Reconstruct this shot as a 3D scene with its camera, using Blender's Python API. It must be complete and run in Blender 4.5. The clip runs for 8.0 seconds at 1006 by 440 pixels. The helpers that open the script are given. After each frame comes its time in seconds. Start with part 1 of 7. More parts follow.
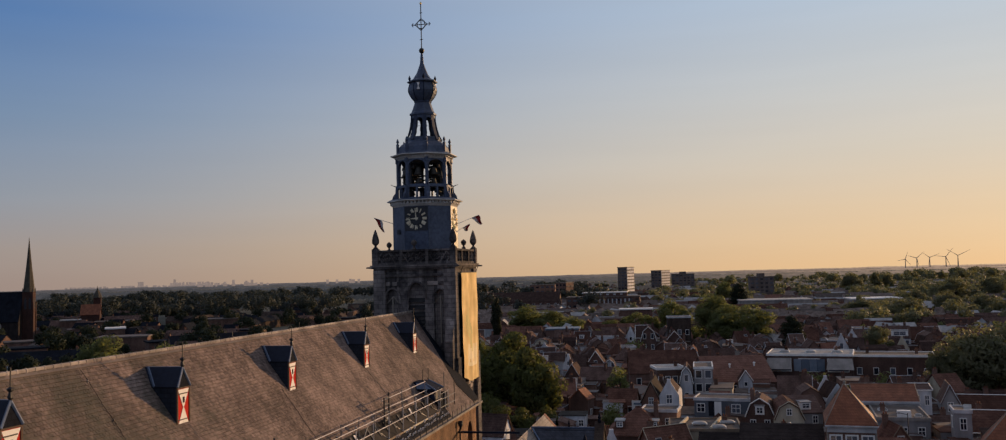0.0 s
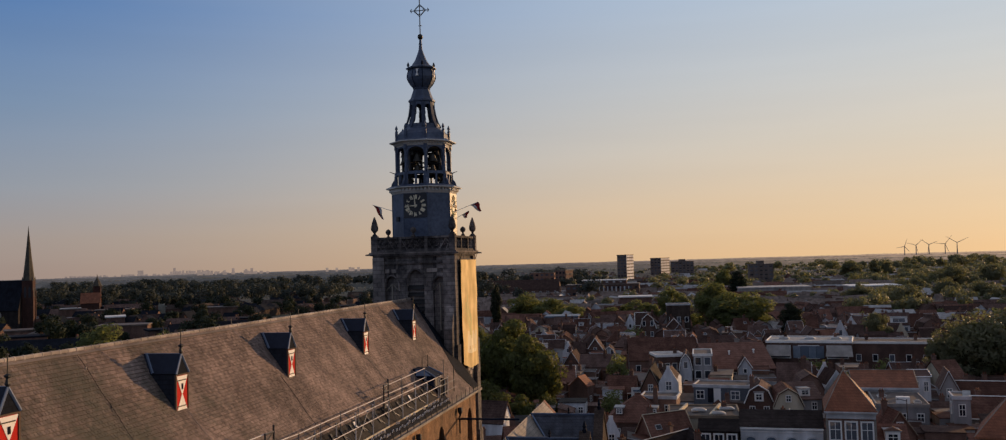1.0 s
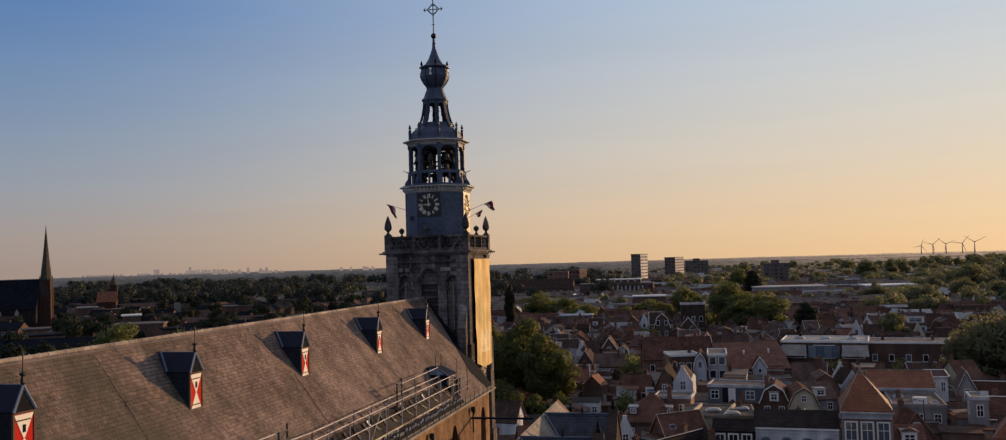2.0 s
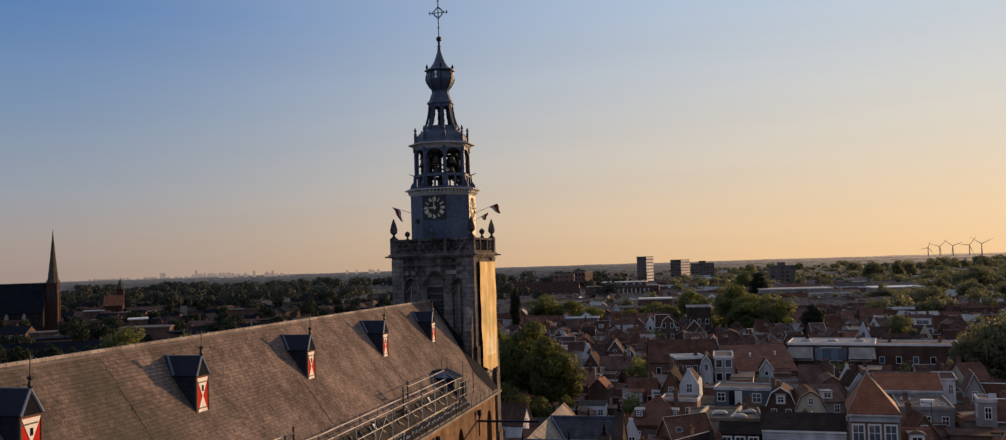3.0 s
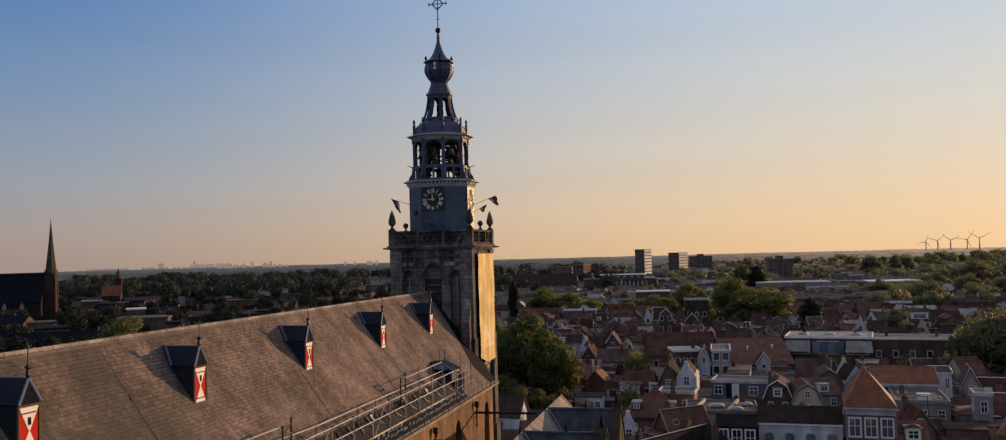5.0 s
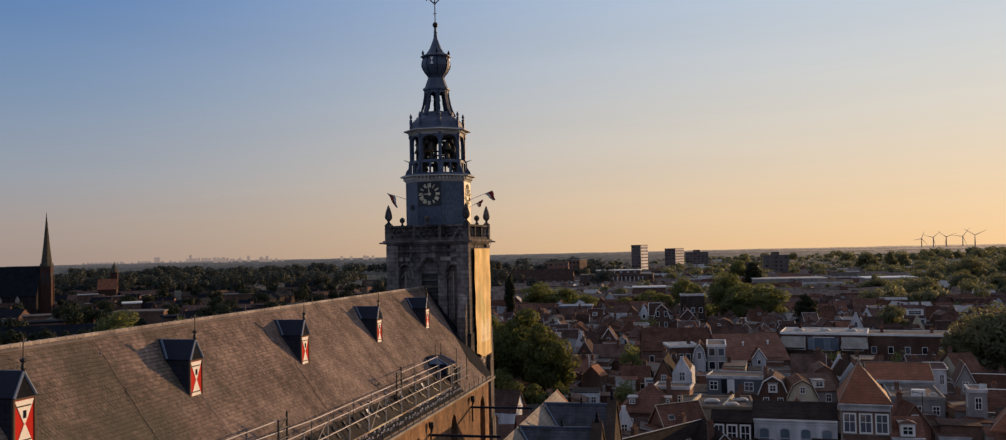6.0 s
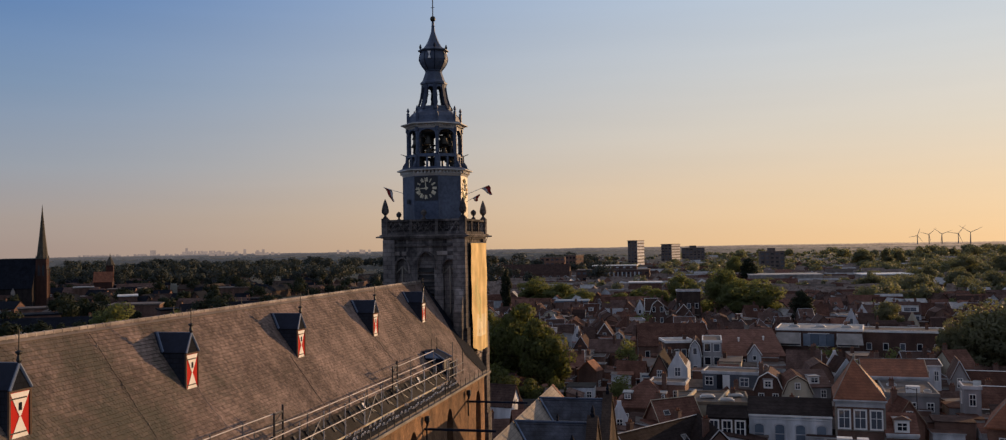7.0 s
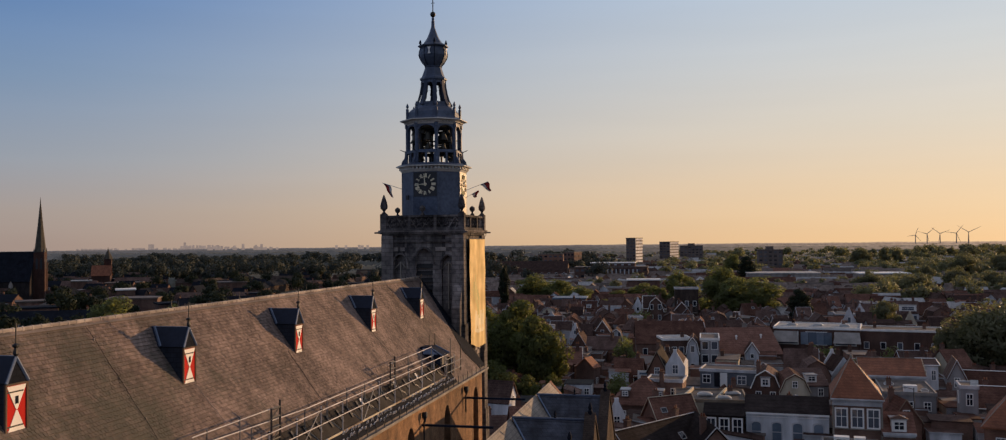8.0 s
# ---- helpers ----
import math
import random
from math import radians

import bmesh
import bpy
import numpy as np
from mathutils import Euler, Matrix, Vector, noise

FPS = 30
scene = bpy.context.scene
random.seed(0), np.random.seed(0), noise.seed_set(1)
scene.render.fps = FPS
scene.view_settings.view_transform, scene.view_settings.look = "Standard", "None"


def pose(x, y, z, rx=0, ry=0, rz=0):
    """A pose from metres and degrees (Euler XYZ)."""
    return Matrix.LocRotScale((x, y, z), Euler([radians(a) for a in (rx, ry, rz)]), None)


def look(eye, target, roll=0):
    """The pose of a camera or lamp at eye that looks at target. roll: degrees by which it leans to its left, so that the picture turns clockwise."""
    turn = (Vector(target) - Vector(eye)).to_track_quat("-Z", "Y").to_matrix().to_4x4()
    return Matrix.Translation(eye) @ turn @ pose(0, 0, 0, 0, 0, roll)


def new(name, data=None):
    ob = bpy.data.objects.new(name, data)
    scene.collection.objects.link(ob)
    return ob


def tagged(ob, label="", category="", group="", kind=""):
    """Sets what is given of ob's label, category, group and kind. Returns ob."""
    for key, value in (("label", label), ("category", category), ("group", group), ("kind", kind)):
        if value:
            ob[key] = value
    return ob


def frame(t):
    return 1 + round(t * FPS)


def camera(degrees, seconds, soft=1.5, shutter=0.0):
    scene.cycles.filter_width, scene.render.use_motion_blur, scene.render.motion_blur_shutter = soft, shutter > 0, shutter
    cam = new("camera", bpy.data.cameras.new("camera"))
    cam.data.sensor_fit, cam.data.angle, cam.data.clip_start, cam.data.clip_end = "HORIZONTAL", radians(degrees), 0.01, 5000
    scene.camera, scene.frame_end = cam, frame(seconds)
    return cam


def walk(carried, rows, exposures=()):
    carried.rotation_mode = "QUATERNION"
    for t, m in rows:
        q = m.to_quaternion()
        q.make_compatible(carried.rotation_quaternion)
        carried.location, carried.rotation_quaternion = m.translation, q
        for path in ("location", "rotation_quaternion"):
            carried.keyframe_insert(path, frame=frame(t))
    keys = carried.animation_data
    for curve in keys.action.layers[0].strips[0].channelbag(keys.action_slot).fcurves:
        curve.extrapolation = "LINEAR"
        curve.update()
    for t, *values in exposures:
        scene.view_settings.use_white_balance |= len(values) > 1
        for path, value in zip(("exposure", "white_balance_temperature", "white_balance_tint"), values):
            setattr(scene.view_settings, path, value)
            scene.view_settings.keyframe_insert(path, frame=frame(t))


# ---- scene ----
cam = camera(59.1, 8.0, 1.15)
PATH = [
    (0, (-1.061, -0.273, 26.837), (-1.483, 1.678, 26.956), -1.6),
    (0.5, (-1.073, -0.182, 26.799), (-1.494, 1.77, 26.896), -1.6),
    (1, (-1.087, -0.098, 26.753), (-1.509, 1.855, 26.845), -1.7),
    (1.5, (-1.079, -0.008, 26.733), (-1.517, 1.942, 26.822), -1.7),
    (3, (-1.099, 0.025, 26.738), (-1.563, 1.968, 26.836), -1.8),
    (3.5, (-1.088, 0.018, 26.728), (-1.553, 1.961, 26.822), -1.9),
    (4, (-1.085, 0.027, 26.728), (-1.551, 1.97, 26.816), -1.9),
    (4.5, (-1.093, 0.023, 26.734), (-1.558, 1.966, 26.818), -1.7),
    (6, (-1.085, 0.018, 26.719), (-1.539, 1.964, 26.788), -1.3),
    (6.5, (-1.071, 0.011, 26.713), (-1.522, 1.958, 26.775), -1.2),
    (7, (-1.086, 0.008, 26.715), (-1.533, 1.956, 26.772), -1.0),
    (7.5, (-1.1, 0.036, 26.717), (-1.544, 1.986, 26.77), -0.8),
    (8, (-1.121, 0.074, 26.712), (-1.565, 2.023, 26.761), -0.6),
]
walk(cam, [(t, look(eye, target, roll)) for t, eye, target, roll in PATH], ((0.0, -0.06), (1.5, 0.0), (3.0, 0.05), (8.0, 0.07)))

# ---- light ----
SUN_AZ, SUN_EL = 39.0, 7.6   # degrees from the nave's axis (+y) towards +x, and above the horizon
world = bpy.data.worlds.new("sky")
scene.world = world
world.use_nodes = True
wn, wl = world.node_tree.nodes, world.node_tree.links
sky = wn.new("ShaderNodeTexSky")
sky.sky_type = "NISHITA"
sky.sun_disc = False
sky.sun_elevation = radians(SUN_EL)
sky.sun_rotation = radians(SUN_AZ)
sky.altitude, sky.air_density, sky.dust_density, sky.ozone_density = 0, 1.0, 0.5, 4.0
# evening haze: smooth gradients by height, warm towards the sun and blue away from it, laid over the clear sky
way = wn.new("ShaderNodeTexCoord")
unit = wn.new("ShaderNodeVectorMath")
unit.operation = "NORMALIZE"
wl.new(way.outputs["Generated"], unit.inputs[0])
split = wn.new("ShaderNodeSeparateXYZ")
wl.new(unit.outputs[0], split.inputs[0])
toward = wn.new("ShaderNodeVectorMath")
toward.operation = "DOT_PRODUCT"
toward.inputs[1].default_value = (math.sin(radians(SUN_AZ)), math.cos(radians(SUN_AZ)), 0)
wl.new(unit.outputs[0], toward.inputs[0])
near_sun = wn.new("ShaderNodeMapRange")
near_sun.interpolation_type = "SMOOTHSTEP"
near_sun.inputs["From Min"].default_value, near_sun.inputs["From Max"].default_value = 0.06, 1.09
wl.new(toward.outputs["Value"], near_sun.inputs["Value"])


def gradient(stops):
    r = wn.new("ShaderNodeValToRGB")
    e = r.color_ramp.elements
    while len(e) < len(stops):
        e.new(0.5)
    for el, (p, c) in zip(e, stops):
        el.position, el.color = p, (*c, 1)
    wl.new(split.outputs[2], r.inputs["Fac"])
    return r


away = gradient(((0.0, (0.37, 0.265, 0.22)), (0.035, (0.375, 0.29, 0.25)), (0.09, (0.31, 0.315, 0.34)), (0.17, (0.20, 0.27, 0.375)), (0.27, (0.10, 0.20, 0.395)), (0.42, (0.216, 0.264, 0.369)), (0.6, (0.299, 0.306, 0.369)), (1.0, (0.318, 0.306, 0.346))))
sunny = gradient(((0.0, (0.90, 0.55, 0.27)), (0.06, (0.88, 0.60, 0.35)), (0.12, (0.80, 0.64, 0.46)), (0.19, (0.70, 0.64, 0.55)), (0.28, (0.60, 0.64, 0.66)), (0.6, (0.445, 0.426, 0.462)), (1.0, (0.318, 0.306, 0.346))))
haze = wn.new("ShaderNodeMix")
haze.data_type = "RGBA"
wl.new(near_sun.outputs[0], haze.inputs["Factor"])
wl.new(away.outputs["Color"], haze.inputs["A"])
wl.new(sunny.outputs["Color"], haze.inputs["B"])
cool = gradient(((0.0, (0.318, 0.300, 0.363)), (0.1, (0.305, 0.330, 0.432)), (0.3, (0.242, 0.300, 0.432)), (0.6, (0.299, 0.306, 0.369)), (1.0, (0.318, 0.306, 0.346))))
rear = wn.new("ShaderNodeMapRange")
rear.interpolation_type = "SMOOTHSTEP"
rear.inputs["From Min"].default_value, rear.inputs["From Max"].default_value = 0.05, -0.6
wl.new(toward.outputs["Value"], rear.inputs["Value"])
all_round = wn.new("ShaderNodeMix")
all_round.data_type = "RGBA"
wl.new(rear.outputs[0], all_round.inputs["Factor"])
wl.new(haze.outputs["Result"], all_round.inputs["A"])
wl.new(cool.outputs["Color"], all_round.inputs["B"])
clear = wn.new("ShaderNodeVectorMath")
clear.operation = "SCALE"
clear.inputs["Scale"].default_value = 0.12
wl.new(sky.outputs[0], clear.inputs[0])
both_skies = wn.new("ShaderNodeMix")
both_skies.data_type = "RGBA"
both_skies.inputs["Factor"].default_value = 0.9
wl.new(clear.outputs[0], both_skies.inputs["A"])
air = wn.new("ShaderNodeVectorMath")
air.operation = "MULTIPLY"
air.inputs[1].default_value = (0.995, 1.055, 1.135)
stretch = wn.new("ShaderNodeMapping")
stretch.inputs["Scale"].default_value = (1.6, 1.6, 26.0)
wl.new(unit.outputs[0], stretch.inputs[0])
streak = wn.new("ShaderNodeTexNoise")
streak.inputs["Scale"].default_value, streak.inputs["Detail"].default_value = 1.0, 3
wl.new(stretch.outputs[0], streak.inputs["Vector"])
veil = wn.new("ShaderNodeMapRange")
veil.inputs["From Min"].default_value, veil.inputs["From Max"].default_value = 0.3, 0.7
veil.inputs["To Min"].default_value, veil.inputs["To Max"].default_value = 0.98, 1.02
wl.new(streak.outputs["Fac"], veil.inputs["Value"])
thin_cloud = wn.new("ShaderNodeVectorMath")
thin_cloud.operation = "SCALE"
wl.new(all_round.outputs["Result"], thin_cloud.inputs[0])
wl.new(veil.outputs[0], thin_cloud.inputs["Scale"])
wl.new(thin_cloud.outputs[0], air.inputs[0])
wl.new(air.outputs[0], both_skies.inputs["B"])
wl.new(both_skies.outputs["Result"], wn["Background"].inputs["Color"])
wn["Background"].inputs["Strength"].default_value = 1.0
sun_data = bpy.data.lights.new("sun", "SUN")
sun_data.energy, sun_data.angle, sun_data.color = 4.05, radians(0.6), (1.0, 0.60, 0.30)
sun = new("sun", sun_data)
sun_way = Vector((math.sin(radians(SUN_AZ)) * math.cos(radians(SUN_EL)), math.cos(radians(SUN_AZ)) * math.cos(radians(SUN_EL)), math.sin(radians(SUN_EL))))
sun.matrix_world = look(sun_way * 200, (0, 0, 0))


# ---- materials ----
def surface(name, dark, light, scale=2.0, rough=0.8, bump=0.2, metal=0.0, fine=14.0, pieces=0.0, stain=0.25, courses=None, spec=0.35):
    """Two-scale noise between two colours; pieces varies by object and mesh island; courses (length, height) lays rows of units."""
    m = bpy.data.materials.new(name)
    m.use_nodes = True
    n, l = m.node_tree.nodes, m.node_tree.links
    bsdf = n["Principled BSDF"]
    coord = n.new("ShaderNodeTexCoord")
    big, small = n.new("ShaderNodeTexNoise"), n.new("ShaderNodeTexNoise")
    big.inputs["Scale"].default_value, big.inputs["Detail"].default_value = scale * 0.25, 5
    small.inputs["Scale"].default_value, small.inputs["Detail"].default_value = fine, 4
    for t in (big, small):
        l.new(coord.outputs["Object"], t.inputs["Vector"])
    ramp = n.new("ShaderNodeValToRGB")
    ramp.color_ramp.elements[0].position, ramp.color_ramp.elements[1].position = 0.3, 0.7
    ramp.color_ramp.elements[0].color, ramp.color_ramp.elements[1].color = (*dark, 1), (*light, 1)
    add = n.new("ShaderNodeMath")
    add.operation = "MULTIPLY_ADD"
    add.inputs[1].default_value = 0.45
    l.new(small.outputs["Fac"], add.inputs[0])
    half = n.new("ShaderNodeMath")
    half.operation = "MULTIPLY"
    half.inputs[1].default_value = 0.55
    l.new(big.outputs["Fac"], half.inputs[0])
    l.new(half.outputs[0], add.inputs[2])
    value = add.outputs[0]
    height = small.outputs["Fac"]
    if pieces:
        info, geo = n.new("ShaderNodeObjectInfo"), n.new("ShaderNodeNewGeometry")
        both = n.new("ShaderNodeMath")
        both.operation = "ADD"
        l.new(info.outputs["Random"], both.inputs[0])
        l.new(geo.outputs["Random Per Island"], both.inputs[1])
        wrap = n.new("ShaderNodeMath")
        wrap.operation = "FRACT"
        l.new(both.outputs[0], wrap.inputs[0])
        off = n.new("ShaderNodeMath")
        off.operation = "MULTIPLY_ADD"
        off.inputs[1].default_value, off.inputs[2].default_value = pieces, -pieces / 2
        l.new(wrap.outputs[0], off.inputs[0])
        tot = n.new("ShaderNodeMath")
        l.new(value, tot.inputs[0])
        l.new(off.outputs[0], tot.inputs[1])
        value = tot.outputs[0]
    l.new(value, ramp.inputs["Fac"])
    colour = ramp.outputs["Color"]
    if courses:
        sep, comb = n.new("ShaderNodeSeparateXYZ"), n.new("ShaderNodeCombineXYZ")
        l.new(coord.outputs["Object"], sep.inputs[0])
        uu = n.new("ShaderNodeMath")
        l.new(sep.outputs[0], uu.inputs[0])
        l.new(sep.outputs[1], uu.inputs[1])
        l.new(uu.outputs[0], comb.inputs[0])
        l.new(sep.outputs[2], comb.inputs[1])
        br = n.new("ShaderNodeTexBrick")
        br.inputs["Scale"].default_value = 1.0
        br.inputs["Brick Width"].default_value, br.inputs["Row Height"].default_value = courses
        br.inputs["Mortar Size"].default_value = courses[1] * 0.09
        br.inputs["Color1"].default_value, br.inputs["Color2"].default_value, br.inputs["Mortar"].default_value = (0.75, 0.75, 0.75, 1), (1, 1, 1, 1), (0.5, 0.5, 0.5, 1)
        l.new(comb.outputs[0], br.inputs["Vector"])
        mix = n.new("ShaderNodeMix")
        mix.data_type, mix.blend_type = "RGBA", "MULTIPLY"
        mix.inputs["Factor"].default_value = 0.8
        l.new(colour, mix.inputs["A"])
        l.new(br.outputs["Color"], mix.inputs["B"])
        colour = mix.outputs["Result"]
        hm = n.new("ShaderNodeMath")
        hm.operation = "MULTIPLY_ADD"
        hm.inputs[1].default_value = 0.4
        l.new(height, hm.inputs[0])
        l.new(br.outputs["Fac"], hm.inputs[2])
        inv = n.new("ShaderNodeMath")
        inv.operation = "SUBTRACT"
        inv.inputs[0].default_value = 1.0
        l.new(hm.outputs[0], inv.inputs[1])
        height = inv.outputs[0]
    if stain:
        st = n.new("ShaderNodeTexNoise")
        st.inputs["Scale"].default_value, st.inputs["Detail"].default_value = 0.35, 6
        mp = n.new("ShaderNodeMapping")
        mp.inputs["Scale"].default_value = (2.2, 2.2, 0.5)
        l.new(coord.outputs["Object"], mp.inputs[0])
        l.new(mp.outputs[0], st.inputs["Vector"])
        sr = n.new("ShaderNodeMapRange")
        sr.inputs["From Min"].default_value, sr.inputs["From Max"].default_value = 0.35, 0.65
        sr.inputs["To Min"].default_value, sr.inputs["To Max"].default_value = 1.0 - stain, 1.0 + stain * 0.4
        l.new(st.outputs["Fac"], sr.inputs["Value"])
        mx = n.new("ShaderNodeMix")
        mx.data_type, mx.blend_type = "RGBA", "MULTIPLY"
        mx.inputs["Factor"].default_value = 1.0
        l.new(colour, mx.inputs["A"])
        l.new(sr.outputs[0], mx.inputs["B"])
        colour = mx.outputs["Result"]
    l.new(colour, bsdf.inputs["Base Color"])
    bsdf.inputs["Roughness"].default_value, bsdf.inputs["Metallic"].default_value = rough, metal
    bsdf.inputs["Specular IOR Level"].default_value = spec
    if bump:
        b = n.new("ShaderNodeBump")
        b.inputs["Strength"].default_value, b.inputs["Distance"].default_value = bump, 0.04
        l.new(height, b.inputs["Height"])
        l.new(b.outputs[0], bsdf.inputs["Normal"])
    return m


def leafy(name, dark, light, through_light, gloss=0.12, uneven=0.5, clear=1.0):
    m = surface(name, dark, light, scale=1.2, rough=0.7 - 0.3 * gloss, bump=0, fine=3.0, pieces=uneven, stain=0, spec=gloss)
    n, l = m.node_tree.nodes, m.node_tree.links
    tr = n.new("ShaderNodeBsdfTranslucent")
    tr.inputs["Color"].default_value = (light[0] * 1.8 * clear, light[1] * 1.9 * clear, light[2] * 1.2 * clear, 1)
    mix = n.new("ShaderNodeMixShader")
    mix.inputs[0].default_value = through_light
    l.new(n["Principled BSDF"].outputs[0], mix.inputs[1])
    l.new(tr.outputs[0], mix.inputs[2])
    l.new(mix.outputs[0], n["Material Output"].inputs["Surface"])
    return m


SLATE = surface("brown slate", (0.092, 0.067, 0.058), (0.250, 0.182, 0.154), scale=1.2, rough=0.8, bump=0.3, pieces=0.26, fine=5.0, stain=0.42, spec=0.25)


def mossy(m, moss, far_y, near_y):
    """Moss and lichen in broken patches, thickened towards near_y to darken that end of the roof."""
    n, l = m.node_tree.nodes, m.node_tree.links
    bsdf = n["Principled BSDF"]
    old = bsdf.inputs["Base Color"].links[0].from_socket
    geo, sep = n.new("ShaderNodeNewGeometry"), n.new("ShaderNodeSeparateXYZ")
    l.new(geo.outputs["Position"], sep.inputs[0])
    patch, speck = n.new("ShaderNodeTexNoise"), n.new("ShaderNodeTexNoise")
    patch.inputs["Scale"].default_value, patch.inputs["Detail"].default_value = 0.22, 7
    speck.inputs["Scale"].default_value, speck.inputs["Detail"].default_value = 2.6, 5
    for t in (patch, speck):
        l.new(geo.outputs["Position"], t.inputs["Vector"])
    near_end = n.new("ShaderNodeMapRange")
    near_end.inputs["From Min"].default_value, near_end.inputs["From Max"].default_value = far_y, near_y
    near_end.inputs["To Min"].default_value, near_end.inputs["To Max"].default_value = -0.24, 0.32
    l.new(sep.outputs[1], near_end.inputs["Value"])
    a, b = n.new("ShaderNodeMath"), n.new("ShaderNodeMath")
    l.new(patch.outputs["Fac"], a.inputs[0])
    l.new(near_end.outputs[0], a.inputs[1])
    b.operation = "MULTIPLY_ADD"
    b.inputs[1].default_value = 0.5
    l.new(speck.outputs["Fac"], b.inputs[0])
    l.new(a.outputs[0], b.inputs[2])
    cover = n.new("ShaderNodeMapRange")
    cover.interpolation_type = "SMOOTHSTEP"
    cover.inputs["From Min"].default_value, cover.inputs["From Max"].default_value = 0.6, 1.0
    cover.inputs["To Max"].default_value = 0.85
    l.new(b.outputs[0], cover.inputs["Value"])
    mix = n.new("ShaderNodeMix")
    mix.data_type = "RGBA"
    mix.inputs["B"].default_value = (*moss, 1)
    l.new(cover.outputs[0], mix.inputs["Factor"])
    l.new(old, mix.inputs["A"])
    l.new(mix.outputs["Result"], bsdf.inputs["Base Color"])


mossy(SLATE, (0.058, 0.058, 0.043), 40.0, 19.0)
SLATE_BED = surface("slate bed", (0.12, 0.10, 0.088), (0.20, 0.165, 0.142), stain=0.3, spec=0.2)
# paler than the nave's slate
AISLE_SLATE = surface("pale grey slate", (0.20, 0.168, 0.14), (0.36, 0.31, 0.26), rough=0.75, bump=0.4, fine=5, stain=0.35, courses=(0.3, 0.2))
STEEPLE_BRICK = surface("steeple brick", (0.04, 0.018, 0.014), (0.085, 0.038, 0.027), rough=0.9, bump=0.3, courses=(0.3, 0.1))
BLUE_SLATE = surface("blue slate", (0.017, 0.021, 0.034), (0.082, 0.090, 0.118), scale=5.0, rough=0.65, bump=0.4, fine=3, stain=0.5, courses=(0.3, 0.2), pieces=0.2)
LEAD = surface("weathered lead", (0.026, 0.037, 0.066), (0.088, 0.116, 0.178), rough=0.55, bump=0.12, metal=0.0, fine=4, spec=0.35)
ROLL = surface("lead roll", (0.09, 0.125, 0.19), (0.16, 0.21, 0.30), rough=0.5, bump=0.05)
DORMER_LEAD = surface("blue dormer lead", (0.006, 0.009, 0.020), (0.016, 0.025, 0.050), rough=0.7, bump=0.15, fine=4, spec=0.25)
LEAD_POST = surface("darker post lead", (0.016, 0.022, 0.040), (0.050, 0.066, 0.104), rough=0.65, bump=0.12, fine=4, spec=0.2)
LEAD_DARK = surface("dark lead", (0.007, 0.011, 0.022), (0.022, 0.030, 0.052), rough=0.9, bump=0.1, metal=0.0, fine=5, spec=0.08)
STONE = surface("dark sandstone", (0.044, 0.040, 0.043), (0.28, 0.245, 0.228), scale=5.0, rough=0.9, bump=0.6, fine=3.0, stain=0.55, courses=(0.75, 0.36), pieces=0.35, spec=0.2)
STONE_BLOCK = surface("sandstone block", (0.045, 0.04, 0.042), (0.33, 0.285, 0.255), scale=3.0, rough=0.9, bump=0.5, fine=4.0, stain=0.3, pieces=0.9, spec=0.2)
STONE_PALE = surface("pale sandstone", (0.17, 0.15, 0.125), (0.34, 0.30, 0.25), rough=0.9, bump=0.3, fine=7, stain=0.35)
RIDGE_TILE = surface("pale ridge tile", (0.21, 0.175, 0.15), (0.40, 0.345, 0.30), rough=0.9, bump=0.3, fine=5, stain=0.45, pieces=0.35)
CORNICE = surface("white painted cornice", (0.38, 0.37, 0.35), (0.58, 0.57, 0.55), rough=0.7, bump=0.1)
COAL_BRICK = surface("near-black brick", (0.018, 0.016, 0.018), (0.05, 0.042, 0.04), rough=0.9, bump=0.3, courses=(0.3, 0.1), spec=0.1)
SPIRE_SLATE = surface("brown green spire slate", (0.045, 0.042, 0.034), (0.12, 0.105, 0.08), rough=0.8, bump=0.3, fine=3, courses=(0.3, 0.2), spec=0.2)
DEEP_BRICK = surface("deep brown brick", (0.04, 0.03, 0.026), (0.11, 0.08, 0.064), rough=0.9, bump=0.4, fine=5, stain=0.35, spec=0.08, courses=(0.3, 0.1))
NAVE_BRICK = surface("warm brick", (0.13, 0.066, 0.032), (0.385, 0.215, 0.108), rough=0.9, bump=0.5, scale=6.0, fine=3.2, stain=0.5, courses=(0.24, 0.08))
GOLD = surface("gilding", (0.75, 0.5, 0.16), (0.85, 0.62, 0.25), rough=0.35, bump=0, metal=0.8, stain=0)
DIAL = surface("dial black", (0.015, 0.016, 0.02), (0.03, 0.032, 0.04), rough=0.5, bump=0.05)
IRON = surface("dark iron", (0.02, 0.02, 0.022), (0.05, 0.05, 0.052), rough=0.55, bump=0.1, metal=0.5)
BRONZE = surface("dark bronze", (0.022, 0.021, 0.018), (0.05, 0.046, 0.038), rough=0.45, metal=0.7, bump=0.1)
STEEL = surface("galvanised tube", (0.13, 0.128, 0.125), (0.26, 0.255, 0.25), rough=0.5, metal=0.3, bump=0.05)
RAIL = surface("bright scaffold rail", (0.40, 0.375, 0.38), (0.58, 0.55, 0.55), rough=0.5, metal=0.1, bump=0.05)
BRIGHT = surface("bright glint metal", (0.55, 0.50, 0.48), (0.78, 0.73, 0.70), rough=0.45, bump=0.05)
DARK_SHEET = surface("dark grey sheet", (0.022, 0.020, 0.019), (0.055, 0.050, 0.046), rough=0.9, bump=0.3, spec=0.1)
BOARD = surface("scaffold board", (0.17, 0.125, 0.085), (0.31, 0.24, 0.17), rough=0.85, bump=0.3)
